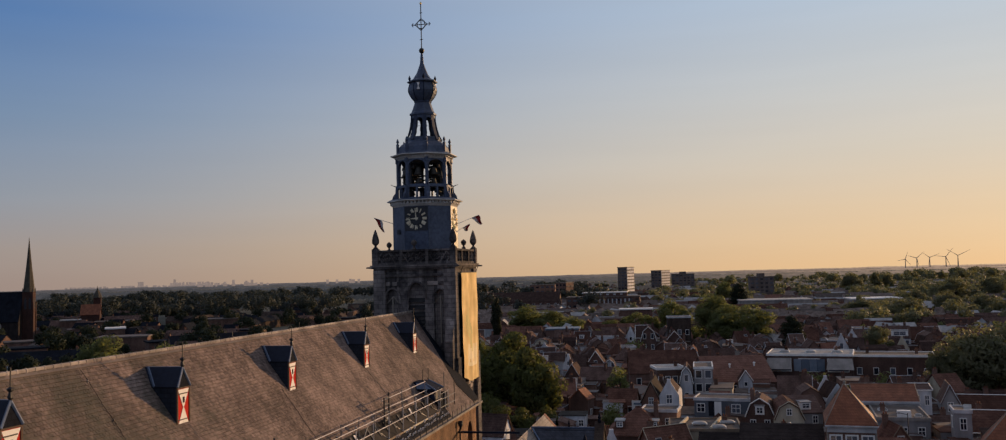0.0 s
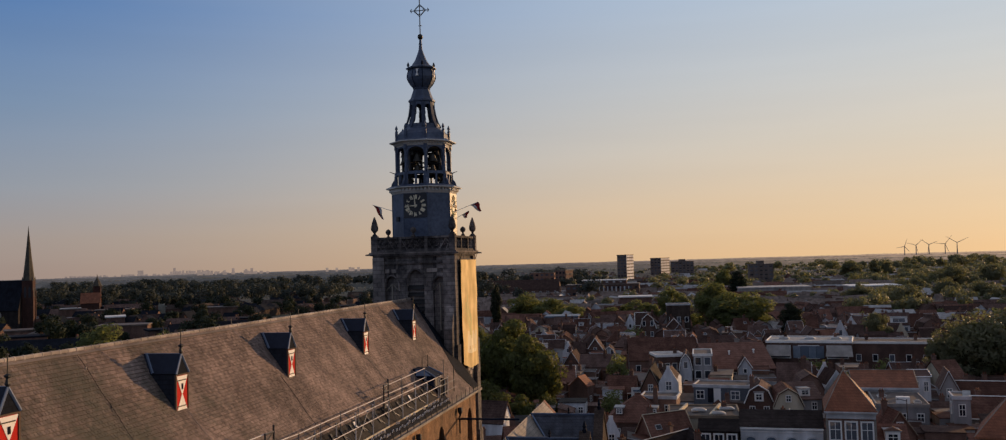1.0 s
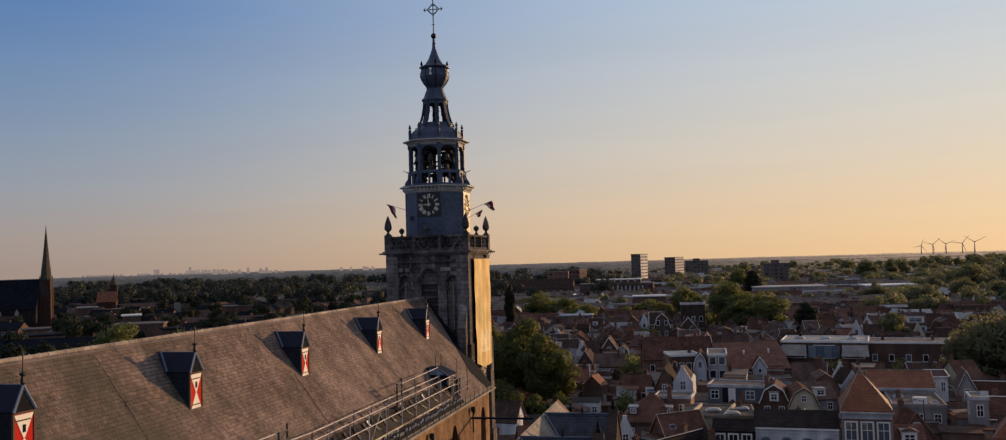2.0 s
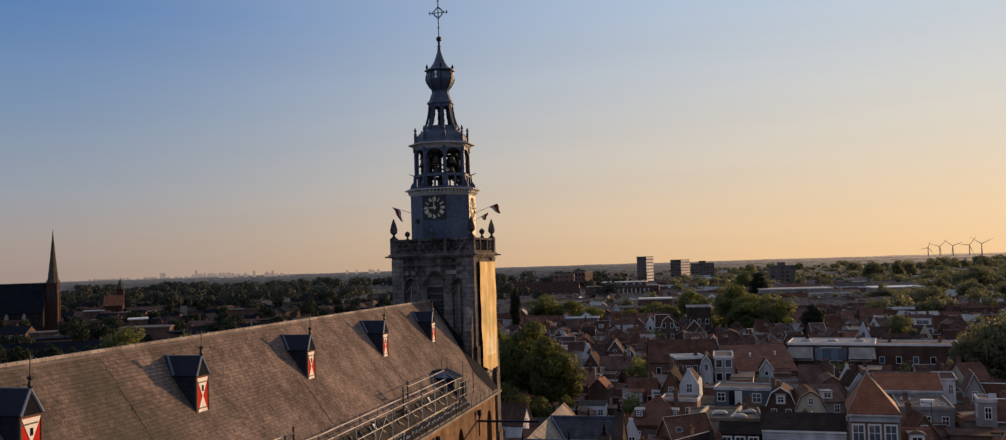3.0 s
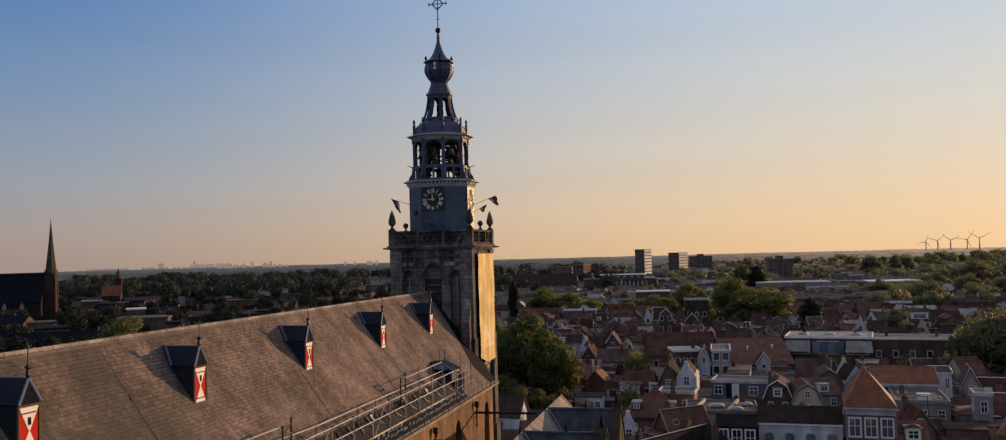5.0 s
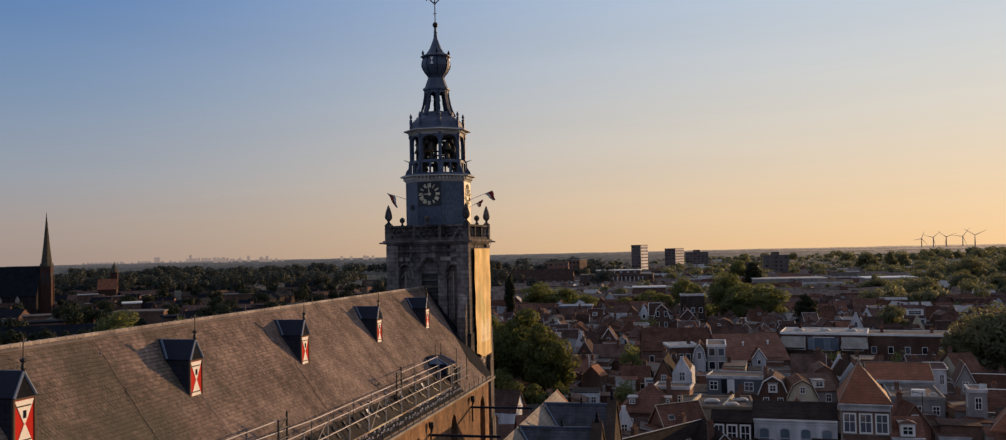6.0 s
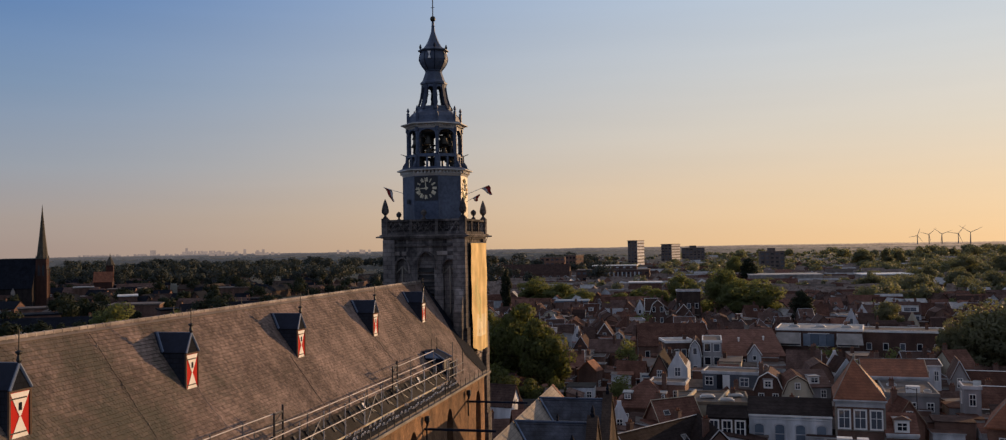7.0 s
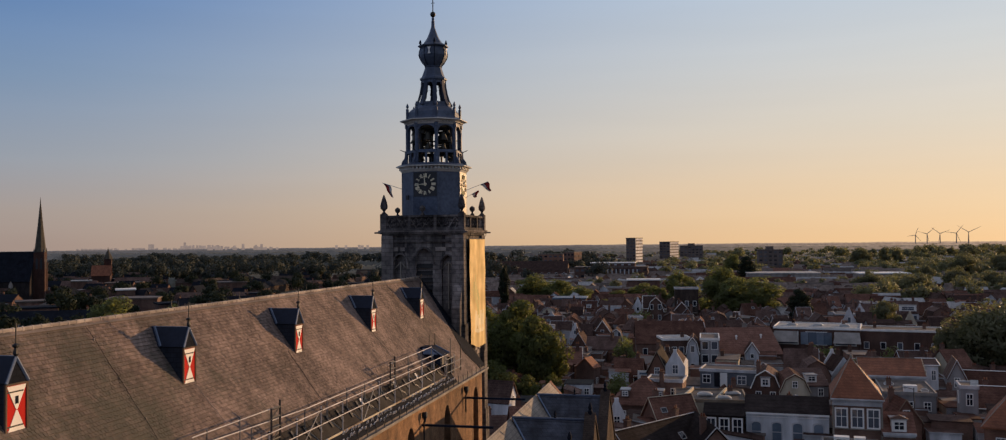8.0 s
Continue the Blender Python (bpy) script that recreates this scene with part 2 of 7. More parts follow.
JAMB = surface("weathered brown jamb", (0.075, 0.048, 0.034), (0.15, 0.10, 0.072), rough=0.85, bump=0.2, spec=0.15)
RED = surface("shutter red", (0.42, 0.010, 0.006), (0.54, 0.018, 0.010), rough=0.8, bump=0.1, stain=0.15, spec=0.15)
WHITE = surface("white paint", (0.68, 0.66, 0.62), (0.82, 0.80, 0.77), rough=0.6, bump=0.1, stain=0.12)
CLOTH = surface("banner cloth", (0.52, 0.36, 0.13), (0.90, 0.66, 0.30), rough=0.85, bump=0.1, scale=2.4, fine=0.9, stain=0.2)
FLAG_RED = surface("flag red", (0.17, 0.02, 0.022), (0.27, 0.04, 0.036), rough=0.9, stain=0, spec=0.1)
FLAG_WHITE = surface("flag white", (0.36, 0.34, 0.33), (0.5, 0.48, 0.46), stain=0)
BARK = surface("bark", (0.05, 0.04, 0.03), (0.12, 0.10, 0.08), bump=0.6)
LEAF = leafy("town tree leaves", (0.064, 0.072, 0.031), (0.146, 0.156, 0.070), 0.45, 0.15, 0.25)
LIME_LEAF = leafy("lime leaves", (0.044, 0.049, 0.019), (0.106, 0.113, 0.041), 0.35)
# haze is put into the next two leaf colours by paling them
LEAF_FAR = leafy("haze-greyed far leaves", (0.028, 0.034, 0.030), (0.060, 0.068, 0.060), 0.1, 0.1, 0.15)
LEAF_HAZE = leafy("haze-paled olive leaves", (0.104, 0.102, 0.060), (0.150, 0.146, 0.086), 0.3, 0.2, 0.2, 1.3)
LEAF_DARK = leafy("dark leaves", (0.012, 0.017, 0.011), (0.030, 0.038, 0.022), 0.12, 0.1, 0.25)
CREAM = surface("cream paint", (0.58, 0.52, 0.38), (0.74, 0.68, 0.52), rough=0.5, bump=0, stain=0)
GROUND = surface("ground", (0.035, 0.042, 0.022), (0.10, 0.09, 0.065), scale=0.1, fine=0.4, bump=0.2, stain=0.3)
# sky reflection is put into the paler glass tones, along with curtains
GLASS = surface("window glass", (0.014, 0.017, 0.024), (0.09, 0.10, 0.12), scale=0.6, rough=0.08, bump=0, fine=0.8, pieces=1.2, stain=0, spec=0.4)
PALE_GLASS = surface("sky-pale curtained glass", (0.10, 0.13, 0.17), (0.20, 0.24, 0.29), scale=0.6, rough=0.12, bump=0, fine=1.5, pieces=0.5, stain=0, spec=0.6)
WHITE_WALL = surface("whitewashed wall", (0.42, 0.425, 0.44), (0.64, 0.645, 0.66), rough=0.85, bump=0.15, stain=0.35, pieces=0.25)
GREY_WALL = surface("grey plaster", (0.19, 0.18, 0.178), (0.33, 0.315, 0.31), rough=0.85, bump=0.15, pieces=0.3)
CREAM_WALL = surface("cream plaster", (0.42, 0.36, 0.26), (0.56, 0.50, 0.38), rough=0.85, bump=0.15)
DARK_BRICK = surface("dark brick", (0.112, 0.062, 0.047), (0.235, 0.138, 0.103), rough=0.9, bump=0.3, courses=(0.3, 0.1), pieces=0.4)
RED_BRICK = surface("red brick", (0.17, 0.085, 0.058), (0.31, 0.165, 0.11), rough=0.9, bump=0.3, courses=(0.3, 0.1), pieces=0.3)
TILE_BROWN = surface("brown pantiles", (0.100, 0.050, 0.037), (0.235, 0.120, 0.089), rough=0.88, bump=0.7, fine=3, courses=(0.25, 0.28), spec=0.05, pieces=0.6)
TILE_RED = surface("red pantiles", (0.19, 0.062, 0.030), (0.33, 0.122, 0.060), rough=0.75, bump=0.7, fine=3, courses=(0.25, 0.28), pieces=0.35, spec=0.35)
TILE_DARK = surface("dark pantiles", (0.070, 0.043, 0.036), (0.170, 0.108, 0.090), rough=0.85, bump=0.7, fine=3, courses=(0.25, 0.28), spec=0.06, pieces=0.6)
DEEP_TILE = surface("very dark tiles", (0.017, 0.013, 0.013), (0.052, 0.040, 0.037), rough=0.8, bump=0.6, fine=3, courses=(0.25, 0.28), spec=0.03, pieces=0.5)
NAVY_SLATE = surface("navy slate", (0.014, 0.017, 0.026), (0.036, 0.042, 0.058), rough=0.8, bump=0.4, fine=3, courses=(0.3, 0.2), spec=0.2)
COAL_SLATE = surface("coal dark slate", (0.006, 0.008, 0.013), (0.017, 0.021, 0.032), rough=0.9, bump=0.3, fine=3, courses=(0.3, 0.2), spec=0.08)
BITUMEN = surface("roof felt", (0.074, 0.058, 0.050), (0.170, 0.136, 0.118), rough=0.75, fine=2, pieces=0.4, spec=0.22)
BITUMEN_PALE = surface("pale roof sheet", (0.25, 0.245, 0.24), (0.43, 0.42, 0.405), rough=0.7, fine=2, pieces=0.3)
CONCRETE = surface("concrete", (0.20, 0.18, 0.165), (0.34, 0.31, 0.28), rough=0.85)
SLATE_PAINT = surface("slate grey paint", (0.075, 0.085, 0.10), (0.13, 0.145, 0.165), rough=0.7)
BLUE_PAINT = surface("blue grey paint", (0.10, 0.14, 0.19), (0.17, 0.22, 0.28), rough=0.6)
FLAT_BRICK = surface("brown flat brick", (0.115, 0.088, 0.076), (0.195, 0.155, 0.135), rough=0.9, bump=0.2, courses=(0.3, 0.1))
PRINT = surface("green banner print", (0.50, 0.44, 0.17), (0.66, 0.56, 0.25), rough=0.85, bump=0.1)
PRINT_PALE = surface("pale banner print", (0.66, 0.54, 0.30), (0.86, 0.74, 0.48), rough=0.85, bump=0.1)
TRIM = surface("dull white trim", (0.36, 0.36, 0.37), (0.56, 0.56, 0.57), rough=0.7, bump=0.1, stain=0.3)
# haze over the far roofs is put into this paler brown
FAR_ROOF = surface("haze-paled brown tiles", (0.125, 0.095, 0.080), (0.245, 0.190, 0.160), rough=0.78, bump=0.2, stain=0.4, spec=0.18)


# ---- mesh tools ----
class Geo:
    """Gathers corners and faces of one mesh."""

    def __init__(self):
        self.v, self.f = [], []

    def face(self, *pts):
        n = len(self.v)
        self.v += [tuple(p) for p in pts]
        self.f.append(tuple(range(n, n + len(pts))))

    def solid(self, verts, faces):
        n = len(self.v)
        self.v += [tuple(p) for p in verts]
        self.f += [tuple(i + n for i in f) for f in faces]

    def box(self, x0, y0, z0, x1, y1, z1):
        self.solid([(x, y, z) for z in (z0, z1) for y in (y0, y1) for x in (x0, x1)],
                   [(0, 2, 3, 1), (4, 5, 7, 6), (0, 1, 5, 4), (2, 6, 7, 3), (0, 4, 6, 2), (1, 3, 7, 5)])

    def hexa(self, a, b):
        """A slab between two quads a and b of four corners each."""
        self.solid(list(a) + list(b), [(3, 2, 1, 0), (4, 5, 6, 7), (0, 1, 5, 4), (1, 2, 6, 5), (2, 3, 7, 6), (3, 0, 4, 7)])

    def slab(self, quad, thick):
        """A plate: quad is its outer face, thick goes against its normal."""
        q = [Vector(p) for p in quad]
        nrm = (q[1] - q[0]).cross(q[2] - q[1]).normalized()
        self.hexa([p - nrm * thick for p in q], q)

    def prism(self, pts, z0, z1):
        n = len(pts)
        self.solid([(x, y, z0) for x, y in pts] + [(x, y, z1) for x, y in pts],
                   [tuple(range(n - 1, -1, -1)), tuple(range(n, 2 * n))] + [(i, (i + 1) % n, n + (i + 1) % n, n + i) for i in range(n)])

    def extrude(self, pts, way):
        """A flat outline of 3D points, made solid along way."""
        n, w = len(pts), Vector(way)
        self.solid([Vector(p) for p in pts] + [Vector(p) + w for p in pts],
                   [tuple(range(n - 1, -1, -1)), tuple(range(n, 2 * n))] + [(i, (i + 1) % n, n + (i + 1) % n, n + i) for i in range(n)])

    def lathe(self, profile, n=8, cx=0.0, cy=0.0, phase=22.5):
        """profile: (radius, z) from the bottom up, closed at both ends."""
        vs, fs = [], []
        for r, z in profile:
            for k in range(n):
                a = radians(phase + 360 * k / n)
                vs.append((cx + r * math.cos(a), cy + r * math.sin(a), z))
        for i in range(len(profile) - 1):
            for k in range(n):
                fs.append((i * n + k, i * n + (k + 1) % n, (i + 1) * n + (k + 1) % n, (i + 1) * n + k))
        fs += [tuple(range(n - 1, -1, -1)), tuple(range((len(profile) - 1) * n, len(profile) * n))]
        self.solid(vs, fs)

    def tube(self, a, b, r, n=6, r2=None):
        a, b = Vector(a), Vector(b)
        q = (b - a).to_track_quat("Z", "Y")
        r2 = r if r2 is None else r2
        vs = [p + q @ Vector((rr * math.cos(2 * math.pi * k / n), rr * math.sin(2 * math.pi * k / n), 0)) for p, rr in ((a, r), (b, r2)) for k in range(n)]
        self.solid(vs, [tuple(range(n - 1, -1, -1)), tuple(range(n, 2 * n))] + [(k, (k + 1) % n, n + (k + 1) % n, n + k) for k in range(n)])

    def path(self, pts, r, n=5, closed=False):
        """One connected tube through the points."""
        pts = [Vector(p) for p in pts]
        k = len(pts)
        vs = []
        for i, p in enumerate(pts):
            a = pts[i - 1] if i or closed else p
            b = pts[(i + 1) % k] if i < k - 1 or closed else p
            q = (b - a).to_track_quat("Z", "Y")
            vs += [p + q @ Vector((r * math.cos(2 * math.pi * j / n), r * math.sin(2 * math.pi * j / n), 0)) for j in range(n)]
        fs = [(i * n + j, i * n + (j + 1) % n, (i + 1) % k * n + (j + 1) % n, (i + 1) % k * n + j) for i in range(k if closed else k - 1) for j in range(n)]
        if not closed:
            fs += [tuple(range(n - 1, -1, -1)), tuple(range((k - 1) * n, k * n))]
        self.solid(vs, fs)

    def wall(self, origin, along, width, z0, z1, holes, thick, back=False):
        """An upright wall with through openings. origin: its left foot as seen from outside; along: unit vector to the right;
        the outside lies to the right-hand side of going up. holes: (centre, half width, bottom, spring, top), sorted, top > spring is an arch."""
        o, u = Vector(origin), Vector(along)
        nrm = Vector((u.y, -u.x, 0))
        P = lambda a, z, d=0.0: o + u * a + Vector((0, 0, z - o.z)) - nrm * d

        def sheet(d, flip):
            def q(*pts):
                pts = [P(a, z, d) for a, z in pts]
                self.face(*(reversed(pts) if flip else pts))
            x = 0.0
            for c, h, zb, zs, zt in holes:
                if c - h > x:
                    q((x, z0), (c - h, z0), (c - h, z1), (x, z1))
                if zb > z0:
                    q((c - h, z0), (c + h, z0), (c + h, zb), (c - h, zb))
                arc = outline(c, h, zs, zt)
                for (a0, b0), (a1, b1) in zip(arc, arc[1:]):
                    q((a0, b0), (a1, b1), (a1, z1), (a0, z1))
                x = c + h
            if x < width:
                q((x, z0), (width, z0), (width, z1), (x, z1))

        def outline(c, h, zs, zt):
            if zt <= zs:
                return [(c - h, zs), (c + h, zs)]
            k = 8
            return [(c - h * math.cos(math.pi * i / k), zs + (zt - zs) * math.sin(math.pi * i / k) ** 0.8) for i in range(k + 1)]
        sheet(0, False)
        sheet(thick, True)
        for c, h, zb, zs, zt in holes:
            ring = [(c - h, zb), *outline(c, h, zs, zt), (c + h, zb)]
            for (a0, b0), (a1, b1) in zip(ring, ring[1:] + ring[:1]):
                self.face(P(a0, b0), P(a0, b0, thick), P(a1, b1, thick), P(a1, b1))
            if back:
                self.face(*[P(a, z, thick * 0.98) for a, z in ring])
        for a0, a1, zz in ((0, width, z0), (0, width, z1)):
            self.face(P(a0, zz), P(a1, zz), P(a1, zz, thick), P(a0, zz, thick))
        for a0 in (0, width):
            self.face(P(a0, z0), P(a0, z1), P(a0, z1, thick), P(a0, z0, thick))

    def mesh(self, name, smooth=False):
        me = bpy.data.meshes.new(name)
        me.from_pydata(self.v, [], self.f)
        me.update()
        if smooth:
            me.polygons.foreach_set("use_smooth", [True] * len(me.polygons))
        return me


def part(name, geo, material, parent=None, label="", smooth=False, at=None):
    """One mesh object from a Geo or a ready mesh, under a thing or a part."""
    me = geo.mesh(name, smooth) if isinstance(geo, Geo) else geo
    if material and not me.materials:
        me.materials.append(material)
    ob = new(name, me)
    if parent:
        ob.parent = parent
    if at is not None:
        ob.matrix_basis = at if isinstance(at, Matrix) else Matrix.Translation(at)
    return tagged(ob, label)


def thing(name, label, category, at=(0, 0, 0), turn=0.0, group="", kind=""):
    ob = new(name)
    ob.matrix_basis = pose(*at, 0, 0, turn)
    return tagged(ob, label, category, group, kind)


rng = random.Random(7)

# ---- ground and distance ----
g = Geo()
g.box(-4700, -600, -1.0, 3000, 4700, 0.0)
tagged(part("ground", g, GROUND), "dark green and grey ground between the houses", "ground", kind="structure")


# ---- church: nave ----
AX = -24.3           # nave axis
RIDGE, EAVE = 23.85, 16.6
EX = -18.75          # eave edge on the sunny side
Y0, Y1 = -14.0, 70.2
SL = (RIDGE - EAVE) / (EX - AX)      # fall of the roof per metre
church = thing("church", "large brick church with a slate nave roof and side chapels", "church", (0, 0, 0))

g = Geo()
hw = EX - AX
g.slab([(EX + 0.1, Y0, EAVE - 0.13), (EX + 0.1, Y1, EAVE - 0.13), (AX, Y1, RIDGE), (AX, Y0, RIDGE)], 0.25)
g.slab([(AX - hw - 0.1, Y1, EAVE - 0.13), (AX - hw - 0.1, Y0, EAVE - 0.13), (AX, Y0, RIDGE), (AX, Y1, RIDGE)], 0.25)
roof = part("nave_roof", g, SLATE_BED, church, "steep roof of weathered brown-grey slates")
g = Geo()
for k in range(int((Y1 - Y0) / 0.45)):
    y = Y0 + 0.45 * k
    for y0, ln, r in ((y, 0.44, 0.06), (y + 0.39, 0.06, 0.074)):
        arc = [(AX + r * math.cos(math.pi * i / 6), y0, RIDGE + 0.02 + 1.15 * r * math.sin(math.pi * i / 6)) for i in range(7)]
        g.extrude([(AX - r, y0, RIDGE - 0.08), (AX + r, y0, RIDGE - 0.08), *arc], (0, ln, 0))
part("ridge_capping", g, RIDGE_TILE, roof, "pale ridge capping along the roof")

for y in (19.7, 24.6, 35.3, 41.2, 49.0, 66.8):
    g = Geo()
    g.tube((AX, y, RIDGE + 0.05), (AX, y, RIDGE + 0.42), 0.02, 5)
    g.lathe([(0.06, RIDGE + 0.05), (0.05, RIDGE + 0.12), (0.02, RIDGE + 0.16)], 6, AX, y)
    part("ridge_stud", g, IRON, roof, "short iron stud on the ridge")

# lightning conductor, then thin tubes standing in for streaks below the dormers
for y, drift, t0, t1, mat, words in ((29.45, -0.2, 0.03, 0.95, IRON, "thin lightning conductor on the slates"), (42.35, -0.2, 0.37, 0.93, IRON, "thin dark streak below a dormer, built as a tube"),
                                     (33.45, 1.1, 0.41, 0.75, RIDGE_TILE, "pale stain streak below a dormer, built as a tube"), (53.85, 1.1, 0.38, 0.66, RIDGE_TILE, "pale stain streak below a dormer, built as a tube")):
    g = Geo()
    g.path([(AX + (EX - AX) * t + 0.05, y + drift * (t - t0) + 0.03 * math.sin(t * 31 + y), RIDGE - (RIDGE - EAVE) * t + 0.045) for t in (t0 + (t1 - t0) * i / 14 for i in range(15))], 0.011, 4)
    cb = part("conductor_cable", g, mat, roof, words)
    for t in (0.1, 0.3, 0.5, 0.7, 0.9) if y < 30 else ():
        g = Geo()
        x, z = AX + (EX - AX) * t, RIDGE - (RIDGE - EAVE) * t
        g.box(x, y - 0.03, z, x + 0.04, y + 0.03, z + 0.09)
        part("cable_clip", g, RIDGE_TILE, cb)

# walls
NW = EX - 0.25
holes = [(y - Y0, 0.75, 8.0, 13.7, 15.3) for y in (5.0, 12.9, 20.8, 28.7, 36.6, 44.5, 52.4, 60.3, 68.2)]
g = Geo()
g.wall((NW, Y0, 0), (0, 1, 0), Y1 - Y0, 0, EAVE - 0.2, holes, 0.8)
wall = part("nave_wall", g, NAVE_BRICK, church, "warm brick clerestory wall with tall arched windows")
for c, h, zb, zs, zt in holes:
    g = Geo()
    g.box(NW - 0.6, Y0 + c - h - 0.02, zb - 0.02, NW - 0.55, Y0 + c + h + 0.02, zt)
    pane = part("leaded_window", g, GLASS, wall, "dark leaded glass")
    g = Geo()
    for dy in (-0.25, 0.25):
        g.box(NW - 0.55, Y0 + c + dy - 0.05, zb, NW - 0.45, Y0 + c + dy + 0.05, zs + 0.9)
    part("mullion", g, STONE_PALE, pane)
g = Geo()
g.box(2 * AX - NW, Y0, 0, 2 * AX - NW + 0.8, Y1, EAVE - 0.35)
g.extrude([(2 * AX - NW, Y0, 0), (NW, Y0, 0), (NW, Y0, EAVE - 0.5), (AX, Y0, RIDGE - 0.4), (2 * AX - NW, Y0, EAVE - 0.5)], (0, 0.7, 0))
part("nave_back_wall", g, NAVE_BRICK, church)
g = Geo()
g.box(NW - 0.8, Y0, EAVE - 0.2, EX + 0.3, Y1, EAVE - 0.13)
g.box(EX + 0.27, Y0, EAVE - 0.13, EX + 0.34, Y1, EAVE - 0.02)
part("gutter", g, STONE_PALE, church, "pale stone gutter edge")
# upright stays on the gutter edge
y = 30.0
while y < 70:
    g = Geo()
    g.tube((EX + 0.32, y, EAVE), (EX + 0.32, y, EAVE + 0.55), 0.025, 5)
    part("gutter_stay", g, IRON, church)
    y += 1.25

# rain heads and struts from the wall to the aisle
for y in (34.6, 44.6, 54.6, 64.7):
    g = Geo()
    g.box(NW - 0.05, y - 0.06, 14.96, -14.3, y + 0.06, 15.06)
    g.box(NW, y - 0.08, 15.06, -14.3, y + 0.08, 15.1)
    part("strut", g, LEAD_DARK, church, "dark lead-capped strut")
    g = Geo()
    g.lathe([(0.05, 15.25), (0.1, 15.45), (0.19, 15.6), (0.19, 15.85), (0.15, 15.9)], 6, NW + 0.25, y - 0.2)
    g.tube((NW + 0.2, y - 0.2, 14.0), (NW + 0.2, y - 0.2, 15.3), 0.06)
    part("rain_head", g, IRON, church)

# dark strip along the end of the roof, shaped to the camera's view, widest low down
g = Geo()
down = lambda t, y: (AX + (EX - AX) * t, y, RIDGE - (RIDGE - EAVE) * t + 0.09)
steps = [i / 10 for i in range(11)]
lap = [0.15 + 2.3 * min(t / 0.8, 1) ** 1.4 - 5.0 * max(t - 0.8, 0) for t in steps]
rows = [(Vector(down(t, Y1 - w)), Vector(down(t, Y1 + 0.15))) for t, w in zip(steps, lap)]
low = Vector((0.05, 0, 0.04))
g.solid([p for a, b in rows for p in (a, b, a - low, b - low)],
        [f for i in range(0, 4 * len(rows) - 4, 4) for f in ((i, i + 4, i + 5, i + 1), (i, i + 2, i + 6, i + 4), (i + 1, i + 5, i + 7, i + 3), (i + 2, i + 3, i + 7, i + 6))])
part("end_gutter", g, COAL_SLATE, church, "dark strip where the roof meets the tower")

# ---- dormers ----
def dormer(y, x=-22.11, zs=20.88):
    """A small shuttered dormer with a hipped slate roof and a finial; the shutter faces +x."""
    d = thing("dormer", "narrow slate-clad dormer with a red and white hourglass shutter", "dormer", (x, y, zs), group="dormers on the nave roof")
    back = lambda z: -(z / SL) - 0.05       # depth at which height z meets the slope
    for s in (-1, 1):
        yy = (s * 0.465, s * 0.4)
        g = Geo()
        g.extrude([(0, yy[0], 0), (0, yy[0], 1.62), (back(1.62), yy[0], 1.62)], (0, yy[1] - yy[0], 0))
        part("cheek", g, NAVY_SLATE, d, "dark slate cheek")
    g = Geo()
    g.box(-0.04, -0.47, 0, 0.03, -0.40, 1.6)
    g.box(-0.04, 0.40, 0, 0.03, 0.47, 1.6)
    g.box(-0.04, -0.40, 1.54, 0.03, 0.40, 1.6)
    part("frame", g, JAMB, d, "weathered brown door frame")
    g = Geo()
    g.box(-0.12, -0.40, 0.0, 0.0, 0.40, 1.54)
    sh = part("shutter", g, RED, d, "red shutter with a white hourglass")
    for z0, z1, za in ((0.02, 0.72, 0.76), (1.52, 0.86, 0.78)):
        g = Geo()
        g.extrude([(0.004, -0.40, z0), (0.004, 0.40, z0), (0.004, 0.03, za), (0.004, -0.03, za)] if z0 < z1 else
                  [(0.004, 0.40, z0), (0.004, -0.40, z0), (0.004, -0.03, za), (0.004, 0.03, za)], (0.012, 0, 0))
        part("hourglass_half", g, WHITE, sh, "white painted triangle")
    for z in (0.28, 1.34):
        g = Geo()
        g.box(0.016, -0.42, z - 0.022, 0.035, 0.26, z + 0.022)
        part("hinge", g, IRON, sh, "black strap hinge")
    g = Geo()
    g.box(0.016, -0.06, 0.96, 0.03, 0.06, 1.2)
    part("peephole", g, COAL_SLATE, sh)
    g = Geo()
    g.box(-0.2, -0.56, -0.22, 0.07, 0.56, 0.0)
    part("sill", g, STONE_PALE, d, "pale stone sill")
    # roof: hip to the front, ridge running back into the slope
    za, ze = 2.4, 1.62
    xb_r, xb_e = -(za / SL) + 0.1, -(ze / SL) + 0.02
    f = 0.03
    g = Geo()
    A, B = (-0.03, 0, za), (xb_r, 0, za)
    for s in (-1, 1):
        e0, e1 = (f, s * 0.46, ze), (xb_e, s * 0.46, ze)
        q = [e0, A, B, e1] if s < 0 else [e1, B, A, e0]
        g.slab(q[::-1], 0.06)
    g.box(xb_e, -0.44, ze - 0.04, f - 0.02, 0.44, ze + 0.02)
    rf = part("roof", g, DORMER_LEAD, d, "blue-grey lead roof")
    # front face is coloured near-black so that it stays dark under the sun
    g = Geo()
    g.extrude([(f, -0.46, ze), (f, 0.46, ze), A], (-0.05, 0, -0.03))
    part("front_hip", g, COAL_SLATE, rf, "near-black front hip")
    rolls = [((f, q * 0.46, ze), A, 0.06) for q in (-1, 1)] + [(A, B, 0.05)] + [((xb_e + 0.2, q * 0.47, ze + 0.03), (xb_r + 0.14, 0.01 * q, za + 0.02), 0.07) for q in (-1, 1)]
    for a, b, r in rolls:
        g = Geo()
        g.tube(a, b, r, 6)
        part("hip_roll", g, ROLL, rf)
    g = Geo()
    g.tube((-0.03, 0, za - 0.1), (-0.03, 0, za + 1.05), 0.022, 5)
